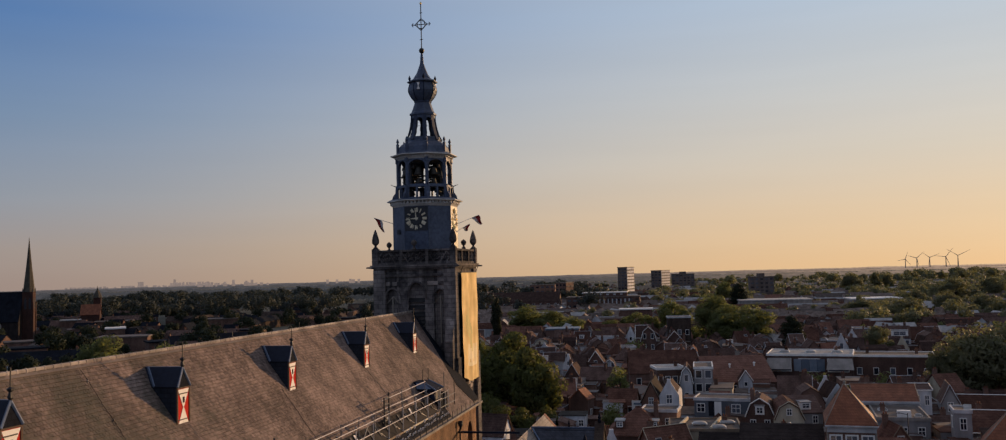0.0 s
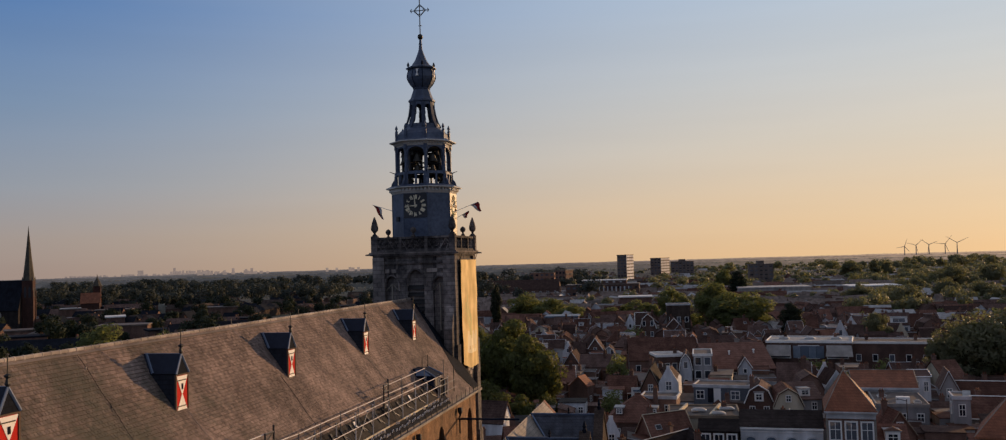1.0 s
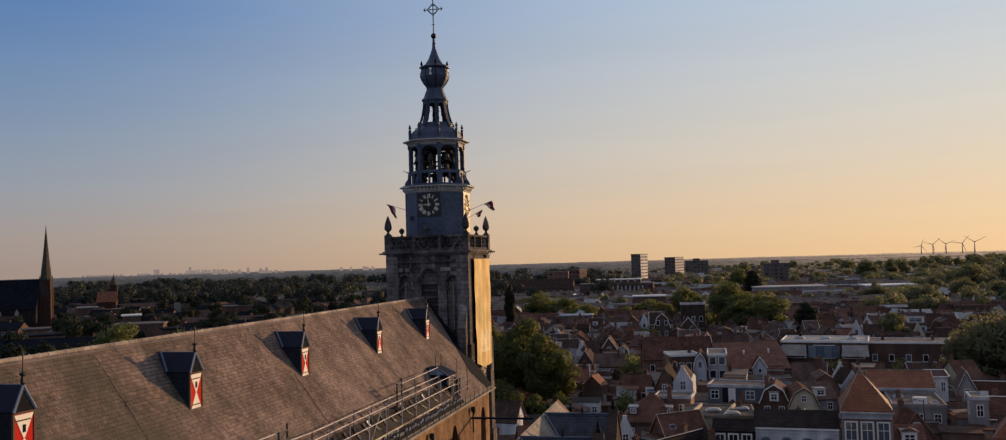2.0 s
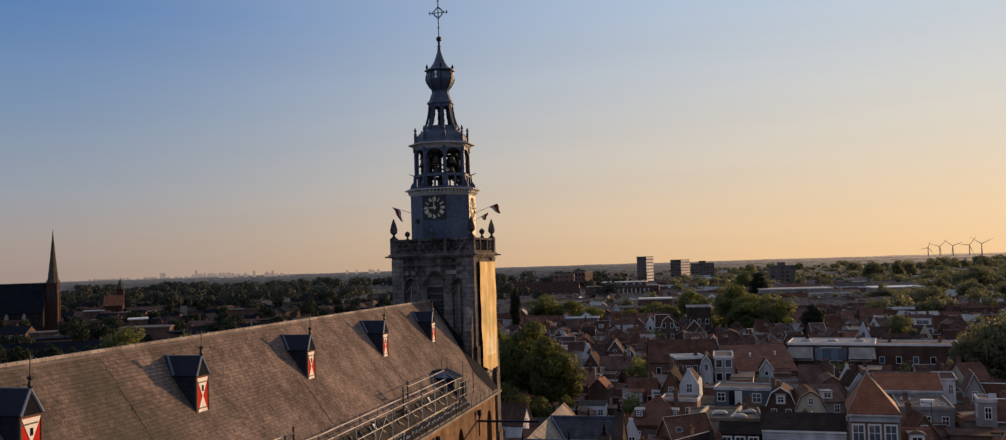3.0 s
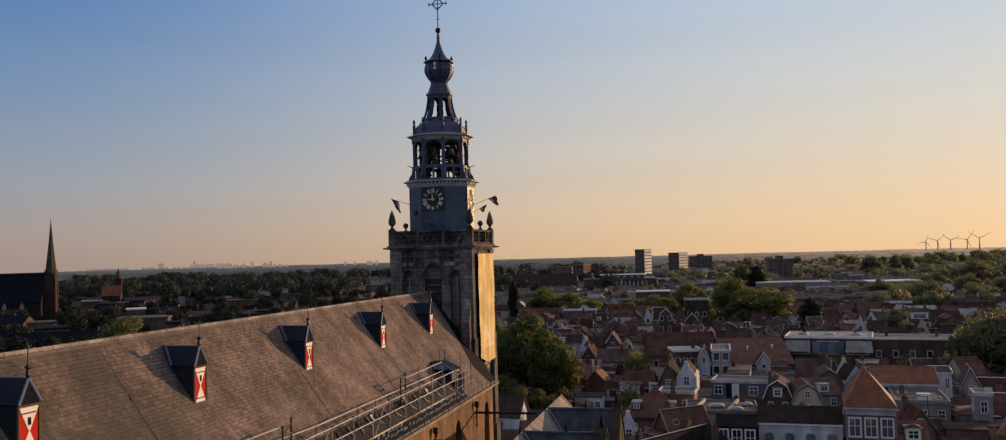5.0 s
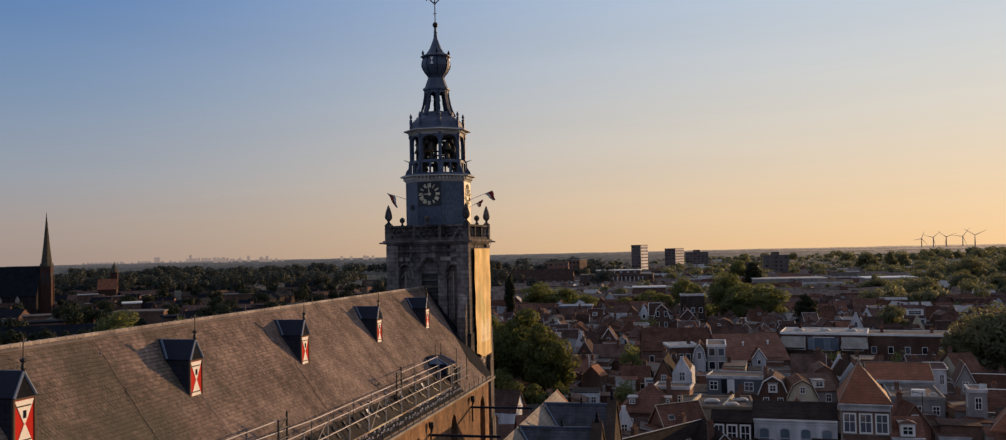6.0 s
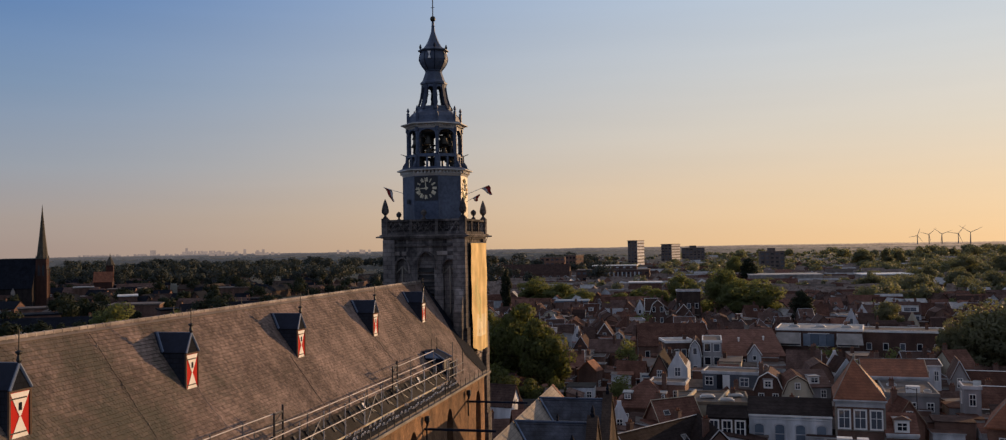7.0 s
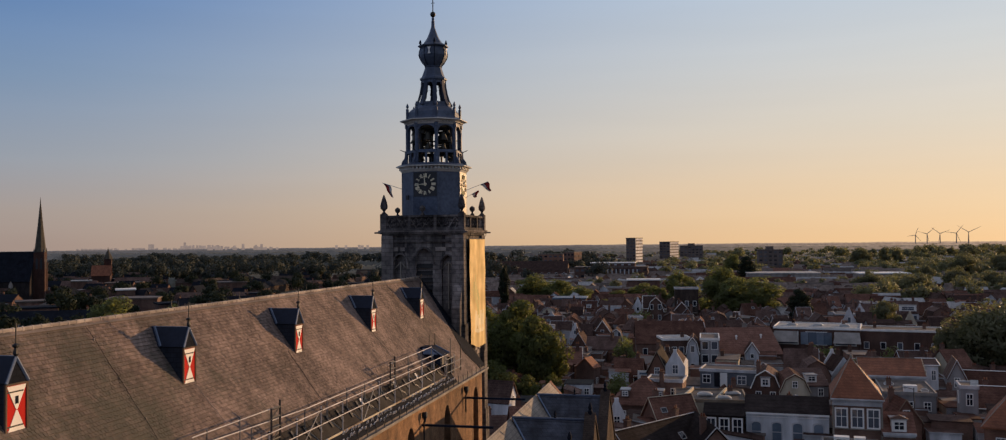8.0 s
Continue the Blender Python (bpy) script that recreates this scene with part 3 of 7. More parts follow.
    g.lathe([(0.03, za), (0.09, za + 0.1), (0.05, za + 0.28), (0.11, za + 0.33), (0.11, za + 0.38), (0.03, za + 0.43)], 6, -0.03, 0)
    part("finial", g, IRON, d)
    return d


for y in (13.8, 23.9, 33.4, 43.6, 54.4, 64.4):
    dormer(y - 0.15)

# low hatch dormer by the gutter
hd = thing("roof_hatch", "low dark lead-covered hatch dormer above the gutter", "dormer", (-19.9, 60.3, EAVE + (EX + 19.9) * SL))
g = Geo()
g.extrude([(0.75, -0.9, 0), (0.75, -0.9, 0.9), (-0.65, -0.9, 0.9)], (0, 0.1, 0))
part("cheek", g, LEAD_DARK, hd)
g = Geo()
g.extrude([(0.75, 0.8, 0), (0.75, 0.8, 0.9), (-0.65, 0.8, 0.9)], (0, 0.1, 0))
part("cheek", g, LEAD_DARK, hd)
g = Geo()
g.slab([(0.95, 1.05, 0.85), (-0.2, 0.75, 1.5), (-0.2, -0.75, 1.5), (0.95, -1.05, 0.85)], 0.08)
g.slab([(0.95, -1.05, 0.85), (-0.2, -0.75, 1.5), (-1.0, -0.75, 1.5), (-0.75, -1.05, 0.85)], 0.08)
g.slab([(-0.75, 1.05, 0.85), (-1.0, 0.75, 1.5), (-0.2, 0.75, 1.5), (0.95, 1.05, 0.85)], 0.08)
g.box(-1.0, -0.75, 1.4, -0.2, 0.75, 1.5)
hr = part("roof", g, LEAD_DARK, hd)
g = Geo()
g.slab([(0.6, -1.10, 0.98), (-0.15, -0.82, 1.45), (-0.75, -0.82, 1.45), (-0.62, -1.10, 0.98)], 0.05)
part("lead_sheet", g, ROLL, hr, "pale lead sheet")
g = Geo()
g.tube((0.95, -1.05, 0.88), (-0.2, -0.75, 1.53), 0.06, 5)
g.tube((0.95, 1.05, 0.88), (-0.2, 0.75, 1.53), 0.06, 5)
part("hip_roll", g, ROLL, hr)
g = Geo()
g.slab([(0.78, -0.75, 0.05), (0.78, -0.75, 0.85), (0.78, 0.75, 0.85), (0.78, 0.75, 0.05)], 0.05)
part("opening", g, DIAL, hd)
for s in (-1, 1):
    g = Geo()
    g.tube((-0.2, s * 0.75, 1.45), (-0.2, s * 0.75, 2.5), 0.025, 5)
    g.lathe([(0.03, 1.5), (0.08, 1.6), (0.03, 1.75)], 6, -0.2, s * 0.75)
    part("finial", g, IRON, hd)

hd.scale = (0.88, 0.86, 0.85)

# ---- scaffold along the eave ----
scaf = thing("scaffold", "galvanised tube scaffold with boards along the church gutter", "scaffold", (0, 0, 0))
SY0, SY1 = 34.4, 60.6
OX, IX = -19.15, -19.7
oz = EAVE + (EX - OX) * SL
iz = EAVE + (EX - IX) * SL
BAY = 2.58
for k in range(11):
    y = 34.5 + BAY * k
    g = Geo()
    g.tube((OX, y, oz - 0.3), (OX, y, 18.84 + 0.05 * (k % 3)), 0.034)
    part("standard", g, RAIL, scaf)
    g = Geo()
    yi = 34.0 + 2.52 * k
    g.tube((IX, yi, iz - 0.05), (IX, yi, 18.95 if k % 4 else 19.1), 0.034)
    part("standard", g, STEEL, scaf)
    g = Geo()
    g.tube((OX, y + 0.06, oz + 0.1), (IX, yi, iz + 0.1), 0.028)
    part("transom", g, STEEL, scaf)
    for dy in (0.65, 1.9):
        g = Geo()
        g.slab([(OX - 0.25, y + dy - 0.09, oz + 0.42), (OX - 0.25, y + dy + 0.09, oz + 0.42), (IX - 0.1, y + dy + 0.09, iz + 0.28), (IX - 0.1, y + dy - 0.09, iz + 0.28)][::-1], 0.05)
        part("roof_bracket", g, IRON, scaf)
    # couplers, where rails and standards cross
    for z in (18.75, 18.08):
        g = Geo()
        g.box(OX - 0.05, y - 0.06, z - 0.06, OX + 0.07, y + 0.06, z + 0.06)
        part("coupler", g, IRON, scaf)
for a, b in (((OX + 0.05, 32.6, 18.75), (OX + 0.05, SY1 + 0.3, 18.75)), ((OX + 0.05, 33.0, 18.08), (OX + 0.05, SY1 + 0.3, 18.08)),
             ((IX, 30.0, 19.22), (IX, 39.0, 18.9)), ((IX, 39.0, 18.9), (IX, SY1, 18.87)), ((IX, 29.6, 19.6), (IX, 36.6, 19.52)), ((IX, 50.3, 19.42), (IX, 59.0, 19.5))):
    g = Geo()
    g.tube(a, b, 0.026)
    part("guard_rail", g, RAIL, scaf)
for y in (30.6, 33.05):
    g = Geo()
    g.tube((IX, y, iz - 0.1), (IX, y, 19.7), 0.03)
    part("standard", g, STEEL, scaf)
for y in (54.0, 56.6, 58.9, 63.6):
    g = Geo()
    g.tube((IX, y, iz - 0.05), (IX, y, 19.6), 0.03)
    part("standard", g, STEEL, scaf)
# shade on the slates behind the rails is put in as dark sheets
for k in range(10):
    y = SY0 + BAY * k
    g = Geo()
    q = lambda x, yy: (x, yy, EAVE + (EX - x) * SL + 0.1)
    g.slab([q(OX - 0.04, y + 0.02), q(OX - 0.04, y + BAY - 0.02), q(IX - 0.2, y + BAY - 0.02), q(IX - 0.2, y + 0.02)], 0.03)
    part("protective_mat", g, DARK_SHEET, scaf, "dark sheet painting the shade on the slates")
# end of the run: posts, cross rails and a dark gate
for y, z1 in ((60.7, 18.75), (62.0, 18.4), (62.75, 18.5), (64.4, 19.1)):
    g = Geo()
    g.tube((OX, y, oz - 0.5), (OX, y, z1), 0.034)
    part("standard", g, RAIL if y != 64.4 else IRON, scaf)
for z in (17.45, 18.0, 18.4):
    g = Geo()
    g.tube((OX + 0.04, 60.5, z), (OX + 0.04, 64.5 if z < 18.3 else 62.9, z), 0.026)
    part("guard_rail", g, STEEL, scaf)
g = Geo()
g.box(OX - 0.1, 60.9, oz - 0.1, OX - 0.03, 62.6, oz + 1.2)
g.box(OX - 0.5, 61.6, oz - 0.1, OX + 0.02, 61.66, oz + 1.35)
part("end_gate", g, COAL_SLATE, scaf, "dark end panel")
g = Geo()
g.box(OX - 0.02, SY0, oz - 0.02, OX + 0.06, SY1, oz + 0.02)
part("deck_board", g, BOARD, scaf)
for k in range(10):
    y = SY0 + BAY * k
    g = Geo()
    g.box(OX + 0.04, y + 0.03, oz + 0.05, OX + 0.075, y + BAY + 0.08 * (k % 2) - 0.03, oz + 0.15)
    part("toe_board", g, CREAM_WALL if k % 3 else BOARD, scaf)
for y, u in ((37.1, 2.3), (49.9, -1.6), (44.9, 1.7)):
    g = Geo()
    g.tube((OX + 0.03, y if u > 0 else y - u, oz), (OX + 0.03, y + abs(u) if u > 0 else y, 18.75), 0.028)
    part("brace", g, STEEL, scaf)
for yy, zz in ((35.55, iz + 0.75), (50.45, iz + 0.75)):
    lx = IX + 0.1
    for dy in (0, 0.8):
        g = Geo()
        g.tube((lx, yy + dy, zz - 0.8), (lx, yy + dy, zz + 1.0 + 0.3 * dy), 0.05)
        part("ladder_post", g, DIAL, scaf)
    g = Geo()
    for dz in (-0.4, 0.1, 0.55, 0.95):
        g.tube((lx, yy, zz + dz), (lx, yy + 0.8, zz + dz), 0.045)
    for dz in (-0.4, 0.55):
        g.tube((lx, yy, zz + dz), (lx, yy + 0.8, zz + dz + 0.4), 0.03)
    part("ladder_frame", g, DIAL, scaf, "dark narrow ladder frame")
# small white plates left on the slates
for y, x in ((46.0, -19.7), (51.5, -19.75), (55.5, -19.7)):
    g = Geo()
    z = EAVE + (EX - x) * SL
    g.slab([(x + 0.1, y, z + 0.05), (x + 0.1, y + 0.22, z + 0.05), (x - 0.08, y + 0.22, z + 0.34), (x - 0.08, y, z + 0.34)], 0.03)
    part("white_plate", g, WHITE, scaf, "small white plate")

# black strip painting the deck's shade on the lowest slates, with snow-guard loops
g = Geo()
strip = lambda x, y, o: (x, y, EAVE + (EX - x) * SL + o * 2)
g.slab([strip(EX + 0.04, 20.0, 0.05), strip(EX + 0.04, 62.0, 0.05), strip(EX - 0.42, 62.0, 0.05), strip(EX - 0.42, 20.0, 0.05)], 0.03)
part("lead_strip", g, COAL_SLATE, church, "black strip painting the shade above the gutter")
rs = random.Random(8)
# the bright colour of these loops stands in for glints
g = Geo()
y = 26.0
while y < 61.6:
    for lane in (0.13, 0.30):
        if lane > 0.2 and rs.random() < 0.45:
            continue
        x = EX - lane - rs.uniform(-0.04, 0.04)
        z = EAVE + (EX - x) * SL + 0.12
        y0, dy, up = y + rs.uniform(0, 0.2), rs.uniform(0.12, 0.24), rs.uniform(0.08, 0.15)
        g.path([(x, y0, z - 0.05), (x + 0.03, y0 + dy * 0.2, z + up * 0.8), (x + 0.05, y0 + dy * 0.55, z + up), (x + 0.02, y0 + dy, z - 0.02)], 0.03, 4)
    y += rs.uniform(0.42, 0.6)
tagged(part("snow_guard", g, BRIGHT, church), "row of bright snow guard loops standing in for glints", kind="stuff")

# ---- aisle with cross roofs ----
AR, AZ = -13.0, 15.87
aisle = thing("side_aisle", "brick side aisle with dark slate cross roofs", "church aisle", (0, 0, 0))
g = Geo()
g.box(-17.0, Y0, 0, -16.6, 68.3, 11.9)
g.box(-16.6, 67.7, 0, -8.6, 68.3, 10.9)
g.extrude([(-16.6, 67.7, 10.9), (-8.6, 67.7, 10.9), (AR, 67.7, AZ + 0.04), (-16.9, 67.7, 11.3)], (0, 0.6, 0))
part("end_wall", g, RED_BRICK, aisle)
g = Geo()
g.slab([(-8.5, Y0, 10.9), (-8.5, 67.7, 10.9), (AR, 67.7, AZ), (AR, Y0, AZ)], 0.2)
g.slab([(-17.0, 67.7, 11.3), (-17.0, Y0, 11.3), (AR, Y0, AZ), (AR, 67.7, AZ)], 0.2)
part("aisle_roof", g, AISLE_SLATE, aisle, "pale slate slope")
g = Geo()
g.box(-8.9, Y0, 0, -8.4, 68.3, 10.8)
part("outer_wall", g, RED_BRICK, aisle)
for yc in (61.9, 53.6, 45.3, 37.0):
    hh = 3.9
    zl = 11.4
    g = Geo()
    for s in (-1, 1):
        q = [(AR + 0.15, yc, AZ + 0.04), (-8.3, yc, AZ + 0.04), (-8.3, yc + s * hh, zl), (AR + 3.9, yc + s * hh, zl)]
        g.slab(q if s > 0 else q[::-1], 0.2)
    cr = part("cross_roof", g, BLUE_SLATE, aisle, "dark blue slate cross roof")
    g = Geo()
    g.tube((AR + 0.1, yc, AZ + 0.05), (-8.3, yc, AZ + 0.05), 0.09, 6)
    part("ridge_roll", g, LEAD, cr)
    g = Geo()
    g.tube((AR + 0.2, yc - 0.05, AZ), (AR + 3.85, yc - hh + 0.05, zl + 0.06), 0.07, 5)
    part("valley_flashing", g, ROLL, cr, "pale lead valley")
    g = Geo()
    g.lathe([(0.06, AZ + 0.08), (0.09, AZ + 0.15), (0.04, AZ + 0.25), (0.09, AZ + 0.34), (0.02, AZ + 0.55)], 6, -10.2, yc)
    part("ridge_finial", g, COAL_SLATE, cr)
    g = Geo()
    g.extrude([(-8.3, yc - hh - 0.1, 0), (-8.3, yc + hh + 0.1, 0), (-8.3, yc + hh + 0.1, zl + 0.2), (-8.3, yc, AZ + 0.4), (-8.3, yc - hh - 0.1, zl + 0.2)], (0.5, 0, 0))
    gw = part("gable_wall", g, DEEP_BRICK, aisle, "dark brick gable with a stone coping")
    g = Geo()
    for s in (-1, 1):
        g.slab([(-8.38, yc, AZ + 0.52), (-7.72, yc, AZ + 0.52), (-7.72, yc + s * (hh + 0.1), zl + 0.32), (-8.38, yc + s * (hh + 0.1), zl + 0.32)][::s], 0.14)
    part("coping", g, DEEP_BRICK, gw)
    g = Geo()
    g.lathe([(0.15, AZ + 0.4), (0.15, AZ + 0.6), (0.09, AZ + 0.68), (0.13, AZ + 0.8), (0.03, AZ + 1.1)], 6, -8.05, yc)
    part("gable_finial", g, COAL_SLATE, gw)
# ---- church tower ----
TX, TY, TH = -24.0, 73.8, 3.35
tower = thing("church_tower", "dark sandstone church tower with a lead-clad octagonal belfry spire", "tower", (TX, TY, 0))
g = Geo()
g.box(-TH + 0.5, -TH + 0.5, 0, TH - 0.5, TH - 0.5, 27.3)
shaft = part("core", g, STONE, tower)
# four faces with blind arches
face_holes = [(1.35, 0.58, 21.2, 24.5, 25.7), (3.45, 0.74, 20.8, 24.9, 26.2), (5.5, 0.56, 21.2, 24.5, 25.6)]
low_holes = [(1.5, 0.5, 9.0, 15.0, 16.2), (5.2, 0.5, 9.0, 15.0, 16.2)]
tower_walls = []
for k in range(4):
    a = math.pi / 2 * k
    u = Vector((math.cos(a), math.sin(a), 0))
    nrm = Vector((u.y, -u.x, 0))
    o = nrm * TH - u * TH
    g = Geo()
    g.wall((o.x, o.y, 20.0), u, 2 * TH, 20.0, 27.3, face_holes, 0.45)
    g.wall((o.x, o.y, 0.0), u, 2 * TH, 0.0, 19.6, low_holes, 0.45)
    w = part("tower_wall", g, STONE, tower, "weathered dark sandstone with blind arches")
    tower_walls.append(w)
    for c, h, zb, zs, zt in face_holes:
        g = Geo()
        if h < 0.7:
            g.box(-0.05, 0.0, zb, 0.05, 0.14, zs + 0.6)
            g.tube((-h, 0.07, zs), (0, 0.07, zs + 0.6), 0.05, 4)
            g.tube((h, 0.07, zs), (0, 0.07, zs + 0.6), 0.05, 4)
            nm, mt = "tracery", STONE
        else:
            for i in range(7):
                z = zb + 0.2 + i * 0.6
                g.hexa([(-h, 0.05, z), (h, 0.05, z), (h, 0.3, z + 0.3), (-h, 0.3, z + 0.3)], [(-h, 0.05, z + 0.05), (h, 0.05, z + 0.05), (h, 0.3, z + 0.35), (-h, 0.3, z + 0.35)])
            nm, mt = "louvre", IRON
        base = o + u * c - nrm * 0.1
        part(nm, g, STONE_PALE if nm == "tracery" else mt, w, at=Matrix.Translation(base) @ Matrix.Rotation(a, 4, "Z"))
    # hood moulds and string courses
    for c, h, zb, zs, zt in face_holes:
        g = Geo()
        g.path([o + u * (c - (h + 0.1) * math.cos(math.pi * i / 8)) + nrm * 0.04 + Vector((0, 0, zs + (zt - zs + 0.1) * math.sin(math.pi * i / 8) ** 0.8)) for i in range(9)], 0.08)
        part("hood_mould", g, STONE, w)
for z, e, h in ((19.6, 0.2, 0.4), (26.75, 0.14, 0.22)):
    g = Geo()
    g.box(-TH - e, -TH - e, z, TH + e, TH + e, z + h)
    part("string_course", g, STONE, tower)
for sx in (-1, 1):
    for sy in (-1, 1):
        g = Geo()
        for z0, z1, e in ((0, 12, 0.42), (12, 20, 0.33), (20, 27.3, 0.22)):
            cx, cy = sx * (TH - 0.35), sy * (TH - 0.35)
            g.box(cx - 0.35 - e * (sx < 0) - 0.1 * (sx > 0), cy - 0.35 - e * (sy < 0) - 0.1 * (sy > 0), z0, cx + 0.35 + e * (sx > 0) + 0.1 * (sx < 0), cy + 0.35 + e * (sy > 0) + 0.1 * (sy < 0), z1)
        # this buttress is deepened so that its shade falls on the roof end
        if sx > 0 and sy < 0:
            g.box(cx - 0.3, -TH - 0.95, 0, cx + 0.4, -TH, 21.4)
            g.hexa([(cx - 0.3, -TH - 0.95, 21.4), (cx + 0.4, -TH - 0.95, 21.4), (cx + 0.4, -TH, 21.4), (cx - 0.3, -TH, 21.4)],
                   [(cx - 0.3, -TH - 0.25, 23.2), (cx + 0.4, -TH - 0.25, 23.2), (cx + 0.4, -TH, 23.2), (cx - 0.3, -TH, 23.2)])
        part("corner_buttress", g, STONE, tower)
g = Geo()
for z0, z1, e in ((27.3, 27.45, 0.2), (27.45, 27.6, 0.34), (27.6, 27.75, 0.42)):
    g.box(-TH - e, -TH - e, z0, TH + e, TH + e, z1)
for k in range(4):
    for s in (-1, 1):
        a = math.pi / 4 + math.pi / 2 * k
    g.tube((4.95 * math.cos(a), 4.95 * math.sin(a), 27.58), (5.65 * math.cos(a), 5.65 * math.sin(a), 27.55), 0.12, 5, 0.06)
part("gallery_cornice", g, STONE, tower, "moulded cornice with gargoyles")
# balustrade
BH = TH + 0.03
for k in range(4):
    a = math.pi / 2 * k
    m = Matrix.Rotation(a, 4, "Z")
    g = Geo()
    g.box(-BH, -BH - 0.12, 27.75, BH, -BH + 0.12, 27.95)
    g.box(-BH, -BH - 0.14, 28.82, BH, -BH + 0.14, 29.0)
    n_cell = 12
    wcell = 2 * BH / n_cell
    for i in range(n_cell):
        x0 = -BH + i * wcell
        g.tube((x0, -BH, 27.95), (x0 + wcell, -BH, 28.82), 0.055, 4)
        g.tube((x0 + wcell, -BH, 27.95), (x0, -BH, 28.82), 0.055, 4)
        c = x0 + wcell / 2
        prev = None
        for j in range(9):
            th = 2 * math.pi * j / 8
            p = (c + 0.2 * math.cos(th), -BH, 28.385 + 0.2 * math.sin(th))
            if prev:
                g.tube(prev, p, 0.05, 4)
            prev = p
    for x0 in (-BH / 3, BH / 3):
        g.box(x0 - 0.13, -BH - 0.15, 27.75, x0 + 0.13, -BH + 0.15, 29.0)
    g.box(-BH + 0.2, -BH + 0.06, 27.9, BH - 0.2, -BH + 0.1, 28.85)
    part("balustrade", g, STONE, tower, "carved stone balustrade", at=m)
    g = Geo()
    g.box(-BH - 0.26, -BH - 0.26, 27.75, -BH + 0.26, -BH + 0.26, 29.12)
    cp = part("corner_post", g, STONE, tower, at=m)
    g = Geo()
    g.lathe([(0.24, 29.12), (0.2, 29.2), (0.1, 29.3), (0.1, 29.4), (0.29, 29.6), (0.31, 29.8), (0.24, 30.15), (0.13, 30.5), (0.03, 30.75)], 10, -BH, -BH)
    part("bud_finial", g, STONE, cp, smooth=True)
    g = Geo()
    g.lathe([(0.2, 29.0), (0.16, 29.12), (0.08, 29.2), (0.08, 29.3), (0.2, 29.4), (0.25, 29.55), (0.2, 29.7), (0.08, 29.78), (0.02, 29.82)], 10, 0, -BH)
    part("ball_finial", g, STONE, tower, at=m, smooth=True)

# uneven ashlar standing proud of the worn faces
stones = []
for w_, h_, d_ in ((0.62, 0.33, 0.05), (0.45, 0.33, 0.035), (0.8, 0.33, 0.06)):
    g = Geo()
    g.hexa([(-w_ / 2, 0, 0), (w_ / 2, 0, 0), (w_ / 2, 0, h_), (-w_ / 2, 0, h_)][::-1], [(-w_ / 2 + 0.03, -d_, 0.03), (w_ / 2 - 0.03, -d_, 0.03), (w_ / 2 - 0.03, -d_, h_ - 0.03), (-w_ / 2 + 0.03, -d_, h_ - 0.03)][::-1])
    stones.append(g.mesh("ashlar"))
    stones[-1].materials.append(STONE_BLOCK)
rs = random.Random(17)
for k in (0, 1):
    a = math.pi / 2 * k
    u = Vector((math.cos(a), math.sin(a), 0))
    nrm = Vector((u.y, -u.x, 0))
    n_put = 0
    while n_put < 130:
        t, z = rs.uniform(0.9, 5.8), 17.0 + 0.36 * rs.randrange(0, 28)
        if any(abs(t - c) < h + 0.45 and zb - 0.4 < z < zt + 0.1 for c, h, zb, zs, zt in face_holes) or 19.2 < z < 20.1 or z > 26.3:
            n_put += 0.2
            continue
        p = nrm * (TH + 0.0) + u * (t - TH)
        part("ashlar", rs.choice(stones), None, tower_walls[k], at=Matrix.Translation((p.x, p.y, z)) @ Matrix.Rotation(a, 4, "Z"))
        n_put += 1

# clock stage
g = Geo()
g.lathe([(2.77, 27.3), (2.77, 32.95)], 8)
part("clock_stage", g, LEAD, tower, "octagonal lead-clad clock stage")
for k in range(8):
    a = radians(22.5 + 45 * k)
    g = Geo()
    g.tube((2.77 * math.cos(a), 2.77 * math.sin(a), 27.75), (2.77 * math.cos(a), 2.77 * math.sin(a), 32.95), 0.05, 5)
    part("corner_roll", g, LEAD, tower)
g = Geo()
g.box(-1.0, -2.62, 30.35, -0.72, -2.5, 30.75)
part("hatch", g, DIAL, tower, at=Matrix.Rotation(radians(-22), 4, "Z"))


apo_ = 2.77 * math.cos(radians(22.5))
# sunlight on the +x face is put in as cream boards
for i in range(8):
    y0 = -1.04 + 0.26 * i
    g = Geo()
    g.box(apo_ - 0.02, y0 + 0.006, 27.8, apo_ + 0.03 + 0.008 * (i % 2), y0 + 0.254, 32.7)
    part("board", g, CREAM, tower, "cream board carrying the sunlight on this face")


def numeral(g, text, r, ang):
    """Roman strokes set round the dial, in the plane y = 0 with x right and z up."""
    w = {"I": 0.07, "V": 0.16, "X": 0.16}
    total = sum(w[c] for c in text)
    x = -total / 2
    ca, sa = math.cos(ang), math.sin(ang)
    put = lambda px, pz: (sa * (r + pz) + ca * px, -0.03, ca * (r + pz) - sa * px)
    for c in text:
        if c == "I":
            g.tube(put(x + 0.035, -0.18), put(x + 0.035, 0.18), 0.04, 4)
        elif c == "V":
            g.tube(put(x + 0.08, -0.14), put(x + 0.02, 0.14), 0.03, 4)
            g.tube(put(x + 0.08, -0.14), put(x + 0.14, 0.14), 0.03, 4)
        else:
            g.tube(put(x + 0.02, -0.14), put(x + 0.14, 0.14), 0.022, 4)
            g.tube(put(x + 0.14, -0.14), put(x + 0.02, 0.14), 0.03, 4)
        x += w[c]


